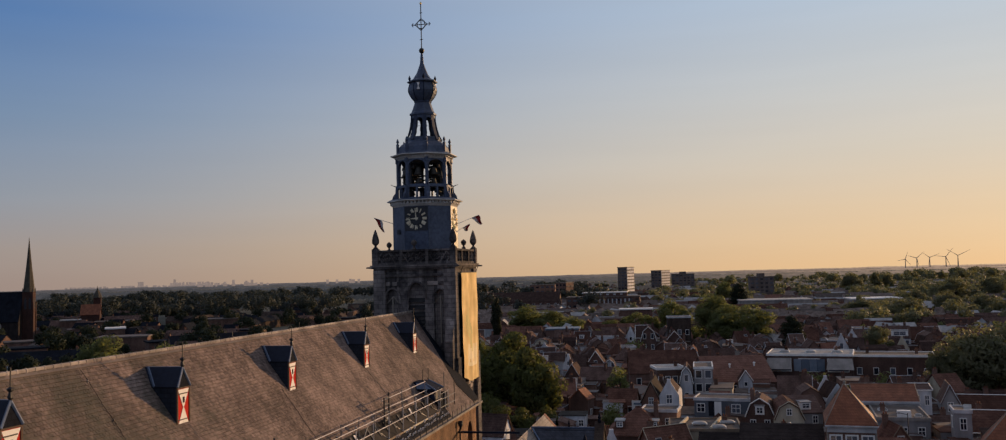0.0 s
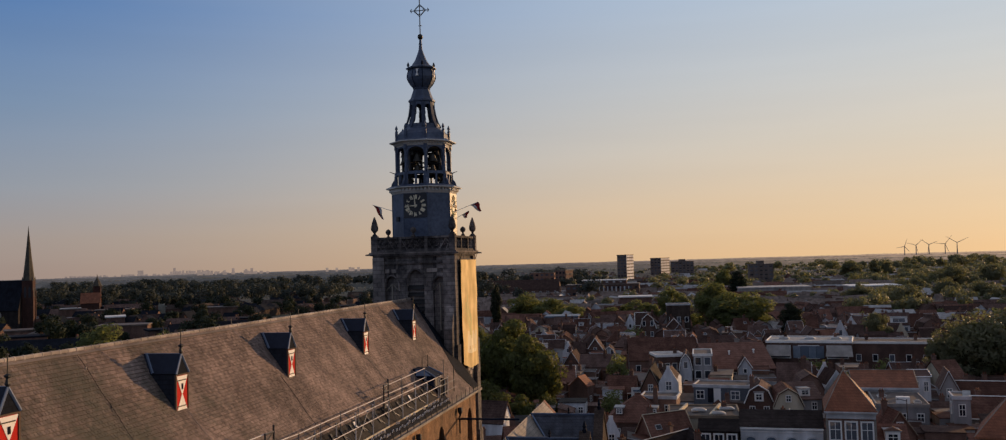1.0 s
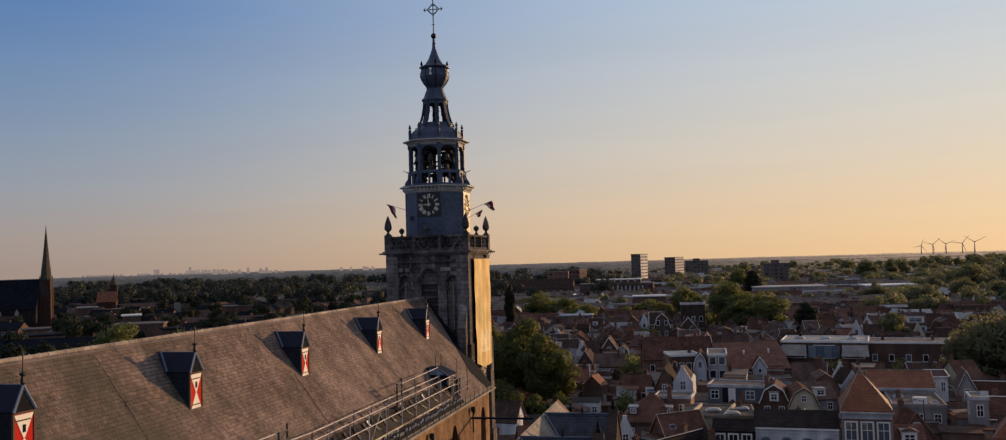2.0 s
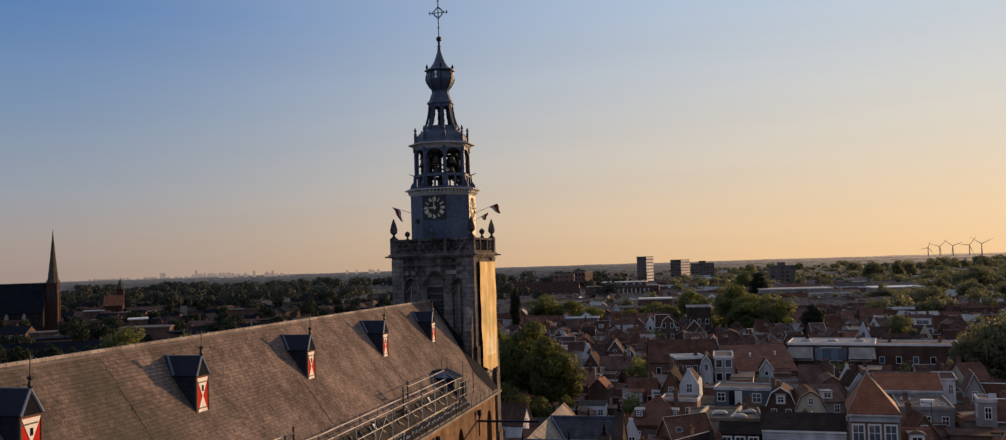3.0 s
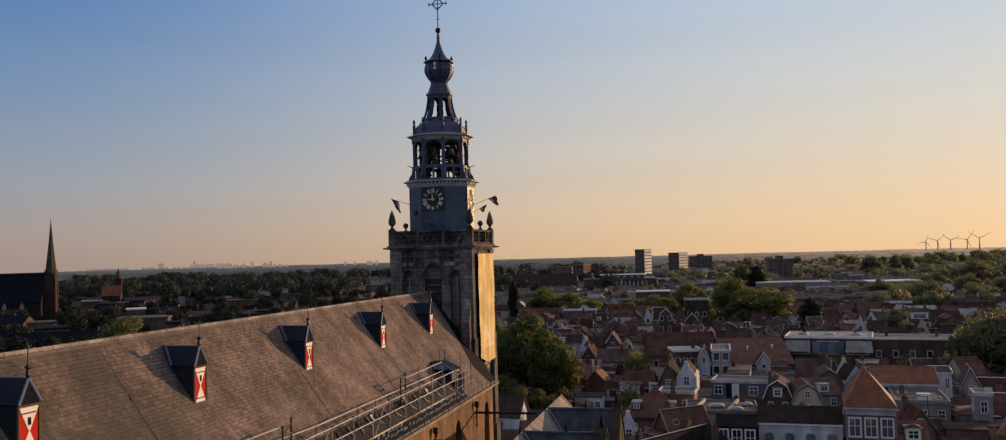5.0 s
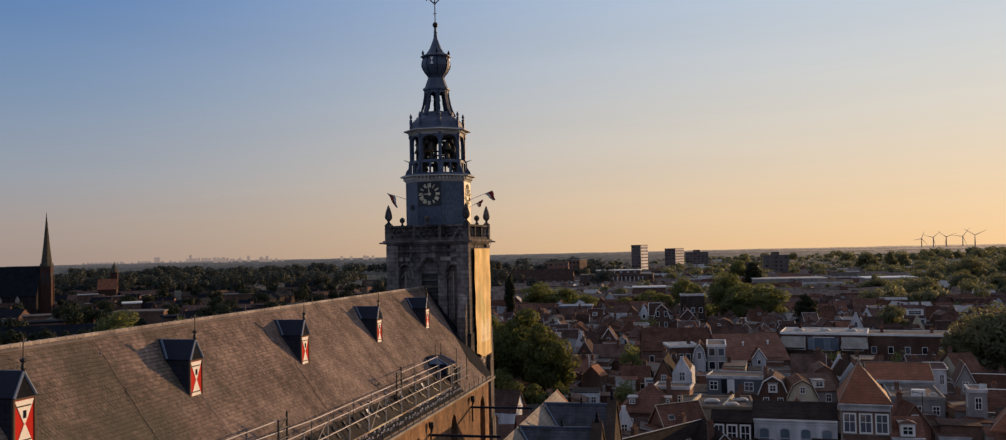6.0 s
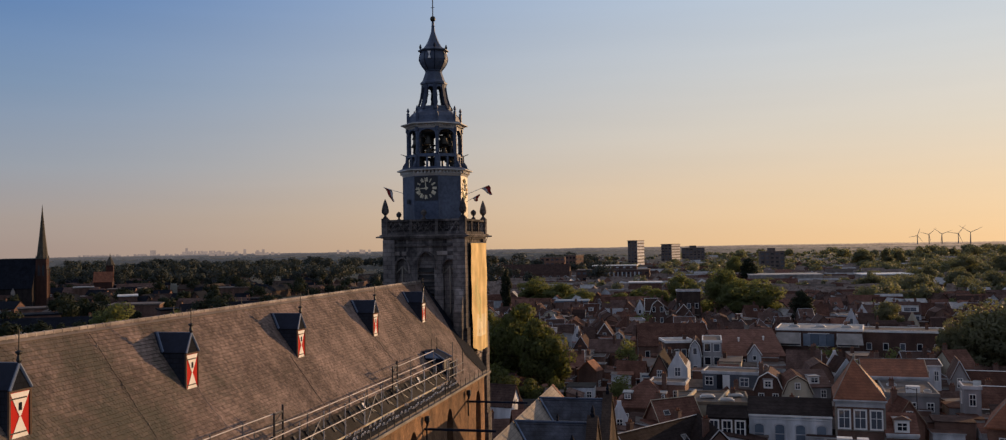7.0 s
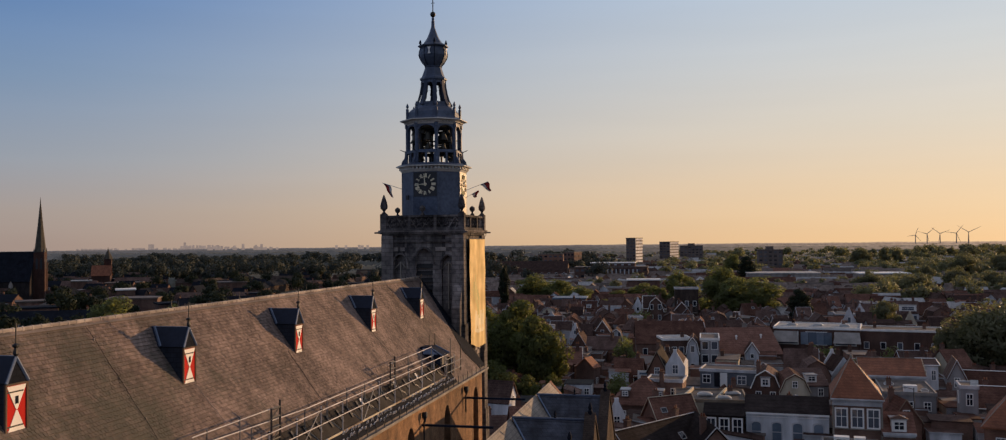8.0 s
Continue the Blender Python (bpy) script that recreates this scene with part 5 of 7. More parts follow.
def house(x, y, w, d, eave, ridge, style, wall, roof, label, turn=0.0, win=(3, 0.9, 1.5), floors=(), verge=None, chimneys=1, side_win=False, group="", name="house", parapet=False, apex=0.0):
    """A house with its front to -y before turning. style: gable (gable end to the front), side (ridge across), hip, pyramid, flat, mansard, gambrel, bell.
    win: windows in a row, their width and height; floors: the sills' heights; verge: material of the edge boards."""
    ob = thing(name, label, "house", (x, y, 0), turn, group)
    hw, hd = w / 2, d / 2
    g = Geo()
    ov, th = 0.18, 0.16
    g.box(-hw, -hd, 0, hw, hd, eave)
    r = Geo()
    edges = []
    up = ridge - eave
    if style == "gable" and parapet:
        g.extrude([(-hw, -hd - 0.02, eave - 0.3), (hw, -hd - 0.02, eave - 0.3), (hw, -hd - 0.02, eave + 0.1), (0.25, -hd - 0.02, ridge + 0.35), (0.25, -hd - 0.02, ridge + 0.75), (-0.25, -hd - 0.02, ridge + 0.75), (-0.25, -hd - 0.02, ridge + 0.35), (-hw, -hd - 0.02, eave + 0.1)], (0, 0.3, 0))
        ov = -0.3
    if style == "gable":
        g.extrude([(-hw, -hd, eave), (hw, -hd, eave), (0, -hd, ridge - 0.1)], (0, d, 0))
        for s in (-1, 1):
            k = up / hw
            q = [(0, -hd - ov, ridge), (0, hd + ov, ridge), (s * (hw + ov), hd + ov, eave - k * ov), (s * (hw + ov), -hd - ov, eave - k * ov)]
            r.slab(q[::-s], th)
            edges.append(((0, -hd - ov, ridge + 0.03), (s * (hw + ov), -hd - ov, eave - k * ov + 0.03)))
    elif style == "side":
        g.extrude([(-hw, -hd, eave), (-hw, hd, eave), (-hw, 0, ridge - 0.1)], (w, 0, 0))
        for s in (-1, 1):
            k = up / hd
            q = [(-hw - ov, 0, ridge), (hw + ov, 0, ridge), (hw + ov, s * (hd + ov), eave - k * ov), (-hw - ov, s * (hd + ov), eave - k * ov)]
            r.slab(q[::s], th)
            for e in (-1, 1):
                edges.append(((e * (hw + ov), 0, ridge + 0.03), (e * (hw + ov), s * (hd + ov), eave - k * ov + 0.03)))
        edges.append(((-hw - ov, -hd - ov, eave - 0.12), (hw + ov, -hd - ov, eave - 0.12)))
        edges.append(((-hw - ov, 0, ridge + 0.03), (hw + ov, 0, ridge + 0.03)))
    elif style in ("hip", "pyramid"):
        run = 0.0 if style == "pyramid" else max(0.0, hw - hd * 0.9)
        W, D, z = hw + ov * 1.5, hd + ov * 1.5, eave - 0.05
        A, B = (apex - run, 0, ridge), (apex + run, 0, ridge)
        r.face((-W, -D, z), (W, -D, z), B, A)
        r.face((W, D, z), (-W, D, z), A, B)
        r.face((W, -D, z), (W, D, z), B)
        r.face((-W, D, z), (-W, -D, z), A)
        r.box(-W, -D, z - 0.18, W, D, z)
        for sx, P in ((-1, A), (1, B)):
            for sy in (-1, 1):
                edges.append((P, (sx * W, sy * D, z)))
        edges.append((A, B))
    elif style == "flat":
        r.box(-hw - 0.1, -hd - 0.1, eave, hw + 0.1, hd + 0.1, eave + 0.12)
        for a in ((-hw - 0.12, -hd - 0.12, hw + 0.12, -hd + 0.08), (-hw - 0.12, hd - 0.08, hw + 0.12, hd + 0.12), (-hw - 0.12, -hd + 0.08, -hw + 0.08, hd - 0.08), (hw - 0.08, -hd + 0.08, hw + 0.12, hd - 0.08)):
            edges.append(a)
    elif style in ("mansard", "gambrel"):
        k = 0.62
        zm = eave + up * 0.68
        prof = [(-hw, eave), (hw, eave), (hw * k, zm), (0, ridge), (-hw * k, zm)]
        g.extrude([(a * 0.98, -hd, b - 0.1 if b > eave else b) for a, b in prof], (0, d, 0))
        rp = [(hw + 0.12, eave - 0.1), (hw * k + 0.1, zm), (0, ridge), (-hw * k - 0.1, zm), (-hw - 0.12, eave - 0.1)]
        for (a0, b0), (a1, b1) in zip(rp, rp[1:]):
            r.slab([(a0, -hd - ov, b0), (a0, hd + ov, b0), (a1, hd + ov, b1), (a1, -hd - ov, b1)], th)
            edges.append(((a0, -hd - ov, b0 + 0.02), (a1, -hd - ov, b1 + 0.02)))
    wl = part("wall", g, wall, ob)
    rf = part("roof", r, roof, ob)
    if verge:
        for i, e in enumerate(edges):
            v = Geo()
            if style == "flat":
                v.box(e[0], e[1], eave - 0.15, e[2], e[3], eave + 0.28)
                part("fascia", v, verge, rf)
            else:
                v.tube(e[0], e[1], 0.055 if verge is not WHITE else 0.075, 4)
                part("ridge_tile" if style in ("hip", "pyramid") else "verge_board", v, verge, rf)
    n, ww, wh = win
    for zf in floors:
        for i in range(n):
            fx = -hw + w * (i + 0.5) / n
            top = zf + wh
            if style == "gable" and top > eave and abs(fx) + ww / 2 > hw * (ridge - top) / up:
                continue
            window(wl, fx, -hd - 0.01, zf, ww, wh, 0.0, y < 150)
            if side_win and zf + wh < eave:
                window(wl, hw + 0.01, -hd + d * (i + 0.5) / n, zf, ww, wh, 90)
                window(wl, -hw - 0.01, -hd + d * (i + 0.5) / n, zf, ww, wh, -90)
    for c in range(chimneys):
        cx = (0.75 - 1.5 * ((c + int(x * 7)) % 2)) * hw * 0.8 if style != "gable" else 0.25 * hw * (1 if c else -1)
        cy = 0.2 * hd if style != "gable" else hd * 0.5 * (1 if (int(y) + c) % 2 else -1)
        base = eave if style != "flat" else eave
        cg = Geo()
        top = ridge + 0.7 if style != "flat" else eave + 1.0
        cg.box(cx - 0.3, cy - 0.25, base, cx + 0.3, cy + 0.25, top)
        cg.box(cx - 0.36, cy - 0.31, top - 0.12, cx + 0.36, cy + 0.31, top)
        ch = part("chimney", cg, DARK_BRICK, rf)
        cg = Geo()
        for dx in (-0.14, 0.14):
            cg.lathe([(0.09, top), (0.11, top + 0.1), (0.07, top + 0.32)], 6, cx + dx, cy)
        part("chimney_pot", cg, TILE_RED, ch)
    return ob


def roof_dormer(ob, x, y, z, w=1.6, h=1.4, d=2.0, mat=WHITE, flat=True):
    """A flat-topped dormer with a window, as a part of a house."""
    g = Geo()
    g.box(x - w / 2, y, z, x + w / 2, y + d, z + h)
    b = part("roof_dormer", g, mat, ob)
    g = Geo()
    g.box(x - w / 2 - 0.12, y - 0.15, z + h, x + w / 2 + 0.12, y + d, z + h + 0.12)
    part("dormer_top", g, BITUMEN_PALE, b)
    window(b, x, y - 0.01, z + 0.15, w * 0.75, h * 0.75)


def skylight(ob, x, y, z, w=1.2, d=0.9):
    g = Geo()
    g.box(x - w / 2, y - d / 2, z, x + w / 2, y + d / 2, z + 0.2)
    b = part("skylight", g, WHITE, ob)
    g = Geo()
    g.lathe([(w * 0.62, z + 0.2), (w * 0.55, z + 0.32), (w * 0.3, z + 0.42), (0.05, z + 0.45)], 4, x, y, 45)
    part("dome", g, BITUMEN_PALE, b)


TURN = -4.0     # most streets run nearly square to the nave


def behind(x, y, d, turn):
    """The middle of a house whose front's middle stands at (x, y)."""
    return x - d / 2 * math.sin(radians(turn)), y + d / 2 * math.cos(radians(turn))


def velux(ob, style, w, d, eave, ridge, u, v, side=-1):
    """A roof window lying in the front slope of a roof with its ridge across."""
    run = d / 2
    k = (ridge - eave) / run
    q = []
    for du, dv in ((-0.4, -0.09), (0.4, -0.09), (0.4, 0.09), (-0.4, 0.09)):
        y = -run * (1 - (v + dv))
        q.append((u + du, y, ridge + k * y + 0.06))
    g = Geo()
    g.slab(q, 0.1)
    f = part("roof_window", g, GLASS, ob)
    g = Geo()
    for p0, p1 in zip(q, q[1:] + q[:1]):
        g.tube(p0, p1, 0.05, 4)
    part("roof_window_frame", g, BITUMEN_PALE, f)


# the row that faces the churchyard
h = house(*behind(15.05, 105.5, 7.6, -6), 5.0, 7.6, 9.0, 13.0, "pyramid", DARK_BRICK, TILE_RED, "dark brick house with a red pyramid roof and white window frames", -6, (3, 1.4, 2.25), (5.55, 2.1), STONE_PALE, 0, apex=-0.45)
g = Geo()
g.box(-2.58, -3.98, 8.05, 2.58, -3.79, 8.62)
g.box(-2.7, -4.12, 8.62, 2.7, -3.79, 8.72)
g.box(-2.8, -4.28, 8.72, 2.8, -3.79, 8.84)
for k in range(9):
    g.box(-2.45 + 0.6 * k, -4.1, 8.4, -2.33 + 0.6 * k, -3.98, 8.62)
part("cornice", g, TRIM, h, "broad white cornice on brackets")
for x0 in (-2.62, 2.42):
    g = Geo()
    g.box(x0, -3.88, 0.0, x0 + 0.2, -3.79, 8.05)
    part("corner_strip", g, STONE_PALE, h)
for k in range(3):
    g = Geo()
    cx = -2.5 + 5.0 * (k + 0.5) / 3
    g.box(cx - 0.8, -3.95, 5.42, cx + 0.8, -3.79, 5.54)
    part("window_sill", g, STONE_PALE, h)
g = Geo()
g.lathe([(0.18, 12.9), (0.18, 13.2), (0.08, 13.3), (0.12, 13.4), (0.04, 13.5)], 6, -0.35)
part("finial", g, STONE_PALE, h)
h = house(*behind(7.75, 106.3, 7.0, -2), 9.0, 7.0, 6.95, 8.3, "side", WHITE_WALL, DEEP_TILE, "white plastered house with a dark low roof", -4, (4, 1.15, 1.9), (), None, 0)
g = Geo()
g.box(-4.55, -3.72, 6.62, 4.55, -3.5, 6.82)
g.box(-4.5, -3.58, 6.3, 4.5, -3.5, 6.36)
part("cornice", g, WHITE, h)
for zf in (3.5, 0.5):
    for k in range(4):
        arched_window(h, -4.5 + 9.0 * (k + 0.5) / 4, -3.51, zf, 1.15, 2.3)
h = house(*behind(0.7, 105.4, 6.0, -2), 4.4, 6.0, 6.6, 7.45, "side", DEEP_BRICK, DEEP_TILE, "narrow dark brick house with white windows", -3, (3, 1.2, 2.3), (4.0, 0.8), None, 0)
h = house(*behind(-0.75, 112.3, 8.0, 2), 8.6, 8.0, 6.85, 7.1, "flat", CREAM_WALL, BITUMEN, "flat-roofed house with domed skylights", 2, (3, 1.0, 1.5), (4.5,), BOARD, 1)
for dx, dy in ((-0.6, -0.3), (1.6, -2.7), (-3.6, -2.9), (2.9, 0.8)):
    skylight(h, dx, dy, 6.97, 1.9, 0.8)
for x0 in (-3.6, 0.6):
    g = Geo()
    g.extrude([(x0 - 0.12, -3.9, 6.9), (x0 + 0.12, -3.9, 6.9), (x0 + 0.12, -3.9, 7.3), (x0 - 0.12, -3.9, 7.3)], (1.6, 7.4, 0.1))
    part("party_wall", g, CREAM_WALL, h, "pale party wall standing above the roof")
h = house(*behind(1.45, 132.7, 6.0, -13), 7.9, 5.0, 7.6, 7.8, "flat", SLATE_PAINT, BITUMEN, "flat-roofed slate-grey extension with a white door", -10, (4, 1.2, 1.9), (), TRIM, 0)
window(h, 2.0, -2.51, 5.75, 1.3, 1.3)
window(h, -3.0, -2.51, 5.75, 1.2, 1.3)
for dx, w, m, words in ((-0.55, 1.0, WHITE, "white door panel"), (-1.5, 0.8, GLASS, "glass door"), (0.45, 0.8, GLASS, "glass door")):
    g = Geo()
    g.box(dx - w / 2, -2.56, 5.3, dx + w / 2, -2.5, 7.35)
    part("door", g, m, h, words)
g = Geo()
g.box(-0.1, -2.62, 0, 4.0, -2.5, 5.3)
part("lower_wall", g, WHITE_WALL, h)
house(*behind(10.45, 127.0, 7.0, 2), 3.9, 7.0, 5.9, 8.3, "gambrel", CREAM_WALL, TILE_BROWN, "cream plastered house with a gambrel gable", 2, (1, 0.75, 0.95), (6.4, 3.4), CREAM_WALL, 0)
h = house(*behind(6.7, 128.6, 6.0, -7), 3.8, 6.0, 6.0, 8.5, "mansard", DARK_BRICK, TILE_DARK, "dark mansard house with a white dormer", -7, (2, 0.8, 1.3), (4.3,), WHITE, 1)
roof_dormer(h, 0.0, -3.4, 6.3, 1.2, 1.2, 2.5)
house(*behind(-5.4, 135.4, 8.0, 4), 2.9, 8.0, 7.8, 9.6, "gable", WHITE_WALL, TILE_DARK, "narrow white gabled house with one dark window", -2, (1, 0.95, 1.4), (6.7,), None, 0, parapet=True)
# very dark tiles here stand in for shade on the slope
house(*behind(-8.7, 139.0, 9.0, -2), 3.0, 9.0, 6.6, 9.6, "gable", RED_BRICK, DEEP_TILE, "tall narrow brick gable beside a white house", -2, (1, 0.8, 1.1), (6.0,), BOARD, 1)
house(-14.0, 152.0, 4.6, 6.0, 4.2, 6.8, "side", DARK_BRICK, TILE_BROWN, "brown roofed brick house with white windows", TURN, (3, 0.9, 1.3), (3.0,), None, 1)
h = house(*behind(24.2, 133.5, 8.0, -2), 8.3, 8.0, 7.5, 9.4, "side", RED_BRICK, TILE_RED, "long red-tiled roof with a pale ridge", -4, (3, 1.0, 1.4), (3.4,), STONE_PALE, 2)
house(*behind(29.8, 138.0, 4.0, 2), 2.5, 4.0, 8.5, 9.1, "side", WHITE_WALL, TILE_DARK, "white plastered corner house with tall windows", 2, (2, 0.7, 1.5), (6.2, 3.4), WHITE, 1, side_win=True)
for x0, z0, z1, dy in ((-4.4, 7.16, 7.44, 4.42), (-4.3, 6.95, 7.16, 4.2)):
    g = Geo()
    g.box(x0, -dy, z0, -x0, -4.0, z1)
    part("gutter", g, TRIM, h, "pale boxed gutter")
h = house(*behind(24.0, 122.6, 10.4, -5), 6.2, 10.4, 6.7, 6.9, "flat", GREY_WALL, BITUMEN, "grey flat-roofed back building with roof lights", -5, (3, 0.9, 1.2), (4.6,), CONCRETE, 1)
skylight(h, 0.4, -0.6, 6.82, 1.3, 0.9)
skylight(h, -1.8, 1.4, 6.82)
skylight(h, 2.0, -3.4, 6.82, 0.9, 0.7)
g = Geo()
g.box(-0.6, -4.6, 6.82, 1.0, -3.6, 7.7)
part("roof_hut", g, WHITE, h, "small white roof hut")
h = house(*behind(21.3, 111.3, 5.0, 8), 3.4, 5.0, 5.4, 7.9, "gable", RED_BRICK, TILE_BROWN, "brick gabled house with pale verges", 8, (1, 0.8, 1.1), (5.6, 3.0), BOARD, 1)
h = house(*behind(19.2, 104.6, 5.0, -2), 3.2, 5.0, 5.3, 7.3, "side", DARK_BRICK, TILE_BROWN, "low house with a white roof dormer", -2, (2, 1.0, 1.6), (2.8,), None, 0)
roof_dormer(h, 0.0, -2.4, 5.5, 1.5, 1.3, 2.0)
g = Geo()
g.extrude([(-0.95, -2.6, 6.92), (0.95, -2.6, 6.92), (0, -2.6, 7.35)], (0, 0.5, 0))
part("pediment", g, DARK_BRICK, h, "brick pediment over the dormer")
g = Geo()
g.box(-1.7, -2.86, 5.12, 1.7, -2.5, 5.4)
g.box(-1.62, -2.7, 4.92, 1.62, -2.5, 5.12)
part("cornice", g, TRIM, h, "white painted cornice")
house(*behind(34.0, 140.0, 6.0, -8), 2.3, 6.0, 6.5, 8.9, "gable", GREY_WALL, TILE_DARK, "narrow pale grey gable on the side street", -8, (1, 0.8, 1.4), (5.0, 2.4), TRIM, 0)
h = house(30.1, 120.0, 1.9, 4.0, 8.4, 8.6, "flat", GREY_WALL, BITUMEN, "tall narrow pale grey house on the side street", -8, (1, 0.8, 1.5), (6.2, 3.4), TRIM, 0, side_win=True)
g = Geo()
g.slab([(0.1, -1.9, 8.55), (1.0, -1.9, 8.55), (1.3, 0.6, 9.0), (0.4, 0.6, 9.0)], 0.08)
part("roof_light", g, BITUMEN_PALE, h, "tilted pale roof light")
house(*behind(36.4, 124.0, 8.0, -8), 8.0, 8.0, 4.9, 7.1, "side", GREY_WALL, TILE_BROWN, "brown-roofed row house on the side street", -8, (4, 0.9, 1.3), (3.0, 0.6), WHITE, 2)
house(*behind(39.9, 141.2, 7.0, -8), 9.0, 7.0, 4.6, 6.8, "side", RED_BRICK, TILE_BROWN, "red brick row house on the side street", -8, (4, 0.9, 1.3), (2.8, 0.6), WHITE, 2)
house(*behind(31.0, 104.8, 9.0, -20), 6.4, 9.0, 6.2, 10.4, "hip", RED_BRICK, TILE_RED, "orange hip-roofed house at the street corner", -20, (2, 1.0, 1.5), (3.6, 0.9), STONE_PALE, 0)
h = house(-6.3, 93.4, 13.5, 6.4, 4.8, 8.0, "side", DARK_BRICK, DEEP_TILE, "dark long pantile roof by the churchyard", 56, (4, 1.0, 1.4), (2.8,), TRIM, 2)
for u in (-3.4, 2.2):
    velux(h, "side", 13.5, 6.4, 4.8, 8.0, u, 0.5)
h = house(-1.4, 94.6, 6.4, 8.6, 4.8, 8.2, "gable", DARK_BRICK, DEEP_TILE, "dark gabled roof by the churchyard", 14, (2, 1.0, 1.4), (2.8,), TRIM, 1)
h = house(*behind(-9.5, 116.7, 8.0, -1), 7.6, 8.0, 5.5, 8.4, "hip", DARK_BRICK, TILE_BROWN, "brown hipped-roof house with small dormers", -1, (3, 1.0, 1.4), (3.2,), TILE_BROWN, 1)
for dx in (-2.2, 2.2):
    roof_dormer(h, dx, -3.4, 6.2, 1.1, 0.9, 2.0, DARK_BRICK)
h = house(-5.6, 109.6, 6.0, 3.8, 5.2, 7.9, "side", DARK_BRICK, TILE_BROWN, "brown roof with pale verges and a roof window", 38, (2, 0.9, 1.3), (3.6,), CREAM_WALL, 1)
velux(h, "side", 6.0, 3.8, 5.2, 7.9, -1.6, 0.45)
house(*behind(-11.5, 104.3, 5.0, 12), 2.8, 5.0, 5.4, 7.6, "gable", WHITE_WALL, TILE_BROWN, "white stepped gable with brown tiles", 12, (1, 0.8, 1.1), (5.2, 2.8), WHITE, 1, parapet=True)
house(-17.0, 108.0, 5.5, 7.0, 4.6, 7.6, "flat", DARK_BRICK, DARK_SHEET, "low flat-roofed building beside the church", TURN, (3, 0.9, 1.2), (2.4,), None, 1)
house(-20.5, 99.0, 5.0, 7.0, 4.8, 8.2, "side", DARK_BRICK, TILE_BROWN, "brown-roofed house behind the tower", 20, (3, 0.9, 1.2), (2.4,), None, 1)
house(-16.6, 93.0, 4.5, 6.0, 5.2, 7.6, "gable", WHITE_WALL, TILE_BROWN, "small white house beside the church", 30, (2, 0.9, 1.2), (2.4,), None, 1)
house(-30.8, 133.0, 4.6, 5.0, 4.3, 5.6, "side", WHITE_WALL, TILE_BROWN, "low white house behind the churchyard", 28, (4, 0.6, 0.9), (2.9,), WHITE, 1)
house(-28.6, 131.0, 2.4, 4.0, 4.8, 6.3, "gable", CREAM_WALL, TILE_BROWN, "small cream gable catching the low sun", 60, (1, 0.6, 0.8), (4.4,), WHITE, 1)
# white gable turned to the sun, standing in for a small glint
house(-27.5, 112.4, 3.2, 4.0, 6.4, 8.8, "gable", WHITE_WALL, TILE_DARK, "white gable end catching the low sun", 78, (1, 0.6, 0.8), (6.2, 3.6), None, 0)
house(-6.6, 124.0, 4.8, 4.0, 7.7, 7.9, "flat", DARK_BRICK, BITUMEN, "low brick annex with a pale roof edge", -6, (2, 0.8, 1.0), (5.8,), TRIM, 0)
h = house(-24.4, 121.0, 4.4, 5.0, 4.9, 5.1, "flat", DARK_BRICK, DARK_SHEET, "low brick building with a dark flat roof", 12, (2, 0.9, 1.2), (2.8,), None, 0)
skylight(h, 0.6, 0.5, 5.02)
house(-25.0, 102.0, 4.2, 5.0, 4.6, 6.4, "side", WHITE_WALL, TILE_DARK, "white cottage close behind the church", 16, (3, 0.7, 1.1), (2.6, 0.5), None, 1)
house(-19.6, 130.5, 3.9, 4.0, 5.9, 6.1, "flat", WHITE_WALL, DARK_SHEET, "small white flat-roofed house under the lime trees", 2, (3, 0.8, 1.0), (4.4,), None, 0)
house(-20.6, 148.5, 2.4, 3.2, 5.8, 7.3, "side", DARK_BRICK, TILE_RED, "small house with a sunlit orange roof", 72, (1, 0.8, 1.0), (3.0,), None, 0)
house(*behind(-3.7, 165.5, 9.0, 0), 2.2, 9.0, 5.9, 8.9, "gambrel", WHITE_WALL, TILE_DARK, "white curved gable with one window", 0, (1, 0.8, 1.3), (6.2, 3.0), WHITE, 0)
house(*behind(-0.65, 165.5, 9.0, 0), 3.3, 9.0, 8.6, 8.9, "flat", GREY_WALL, BITUMEN, "grey-fronted flat-topped house with white window frames", 0, (2, 1.2, 1.5), (6.8, 4.4), WHITE, 0)
house(-7.2, 173.0, 5.4, 6.0, 8.0, 8.2, "flat", DARK_BRICK, BITUMEN_PALE, "brick block with a pale flat roof", 14, (4, 1.0, 1.5), (5.2, 2.2), WHITE, 1)
h = house(4.8, 183.0, 12.5, 20.0, 5.2, 9.2, "side", DARK_BRICK, TILE_BROWN, "brick hall under a broad brown-tiled roof", 10, (4, 1.0, 1.4), (3.2,), None, 1)
for u, v in ((-4.6, -4.0), (-1.2, -4.6), (3.6, -4.2)):
    g = Geo()
    z = 9.2 + v * 0.4
    g.lathe([(0.16, z - 0.2), (0.16, z + 0.5), (0.28, z + 0.55), (0.2, z + 0.75)], 6, u, v)
    part("roof_vent", g, WHITE, h, "small white roof vent")
house(6.85, 170.5, 2.3, 5.0, 6.2, 7.9, "gable", WHITE_WALL, TILE_BROWN, "tiny white gabled house before a broad roof", 0, (1, 0.7, 0.9), (5.0,), WHITE, 0)
h = house(-9.0, 192.0, 14.0, 14.0, 5.6, 9.6, "side", DARK_BRICK, TILE_BROWN, "brick hall under a broad brown-tiled roof", 6, (4, 1.0, 1.4), (3.2,), None, 2)
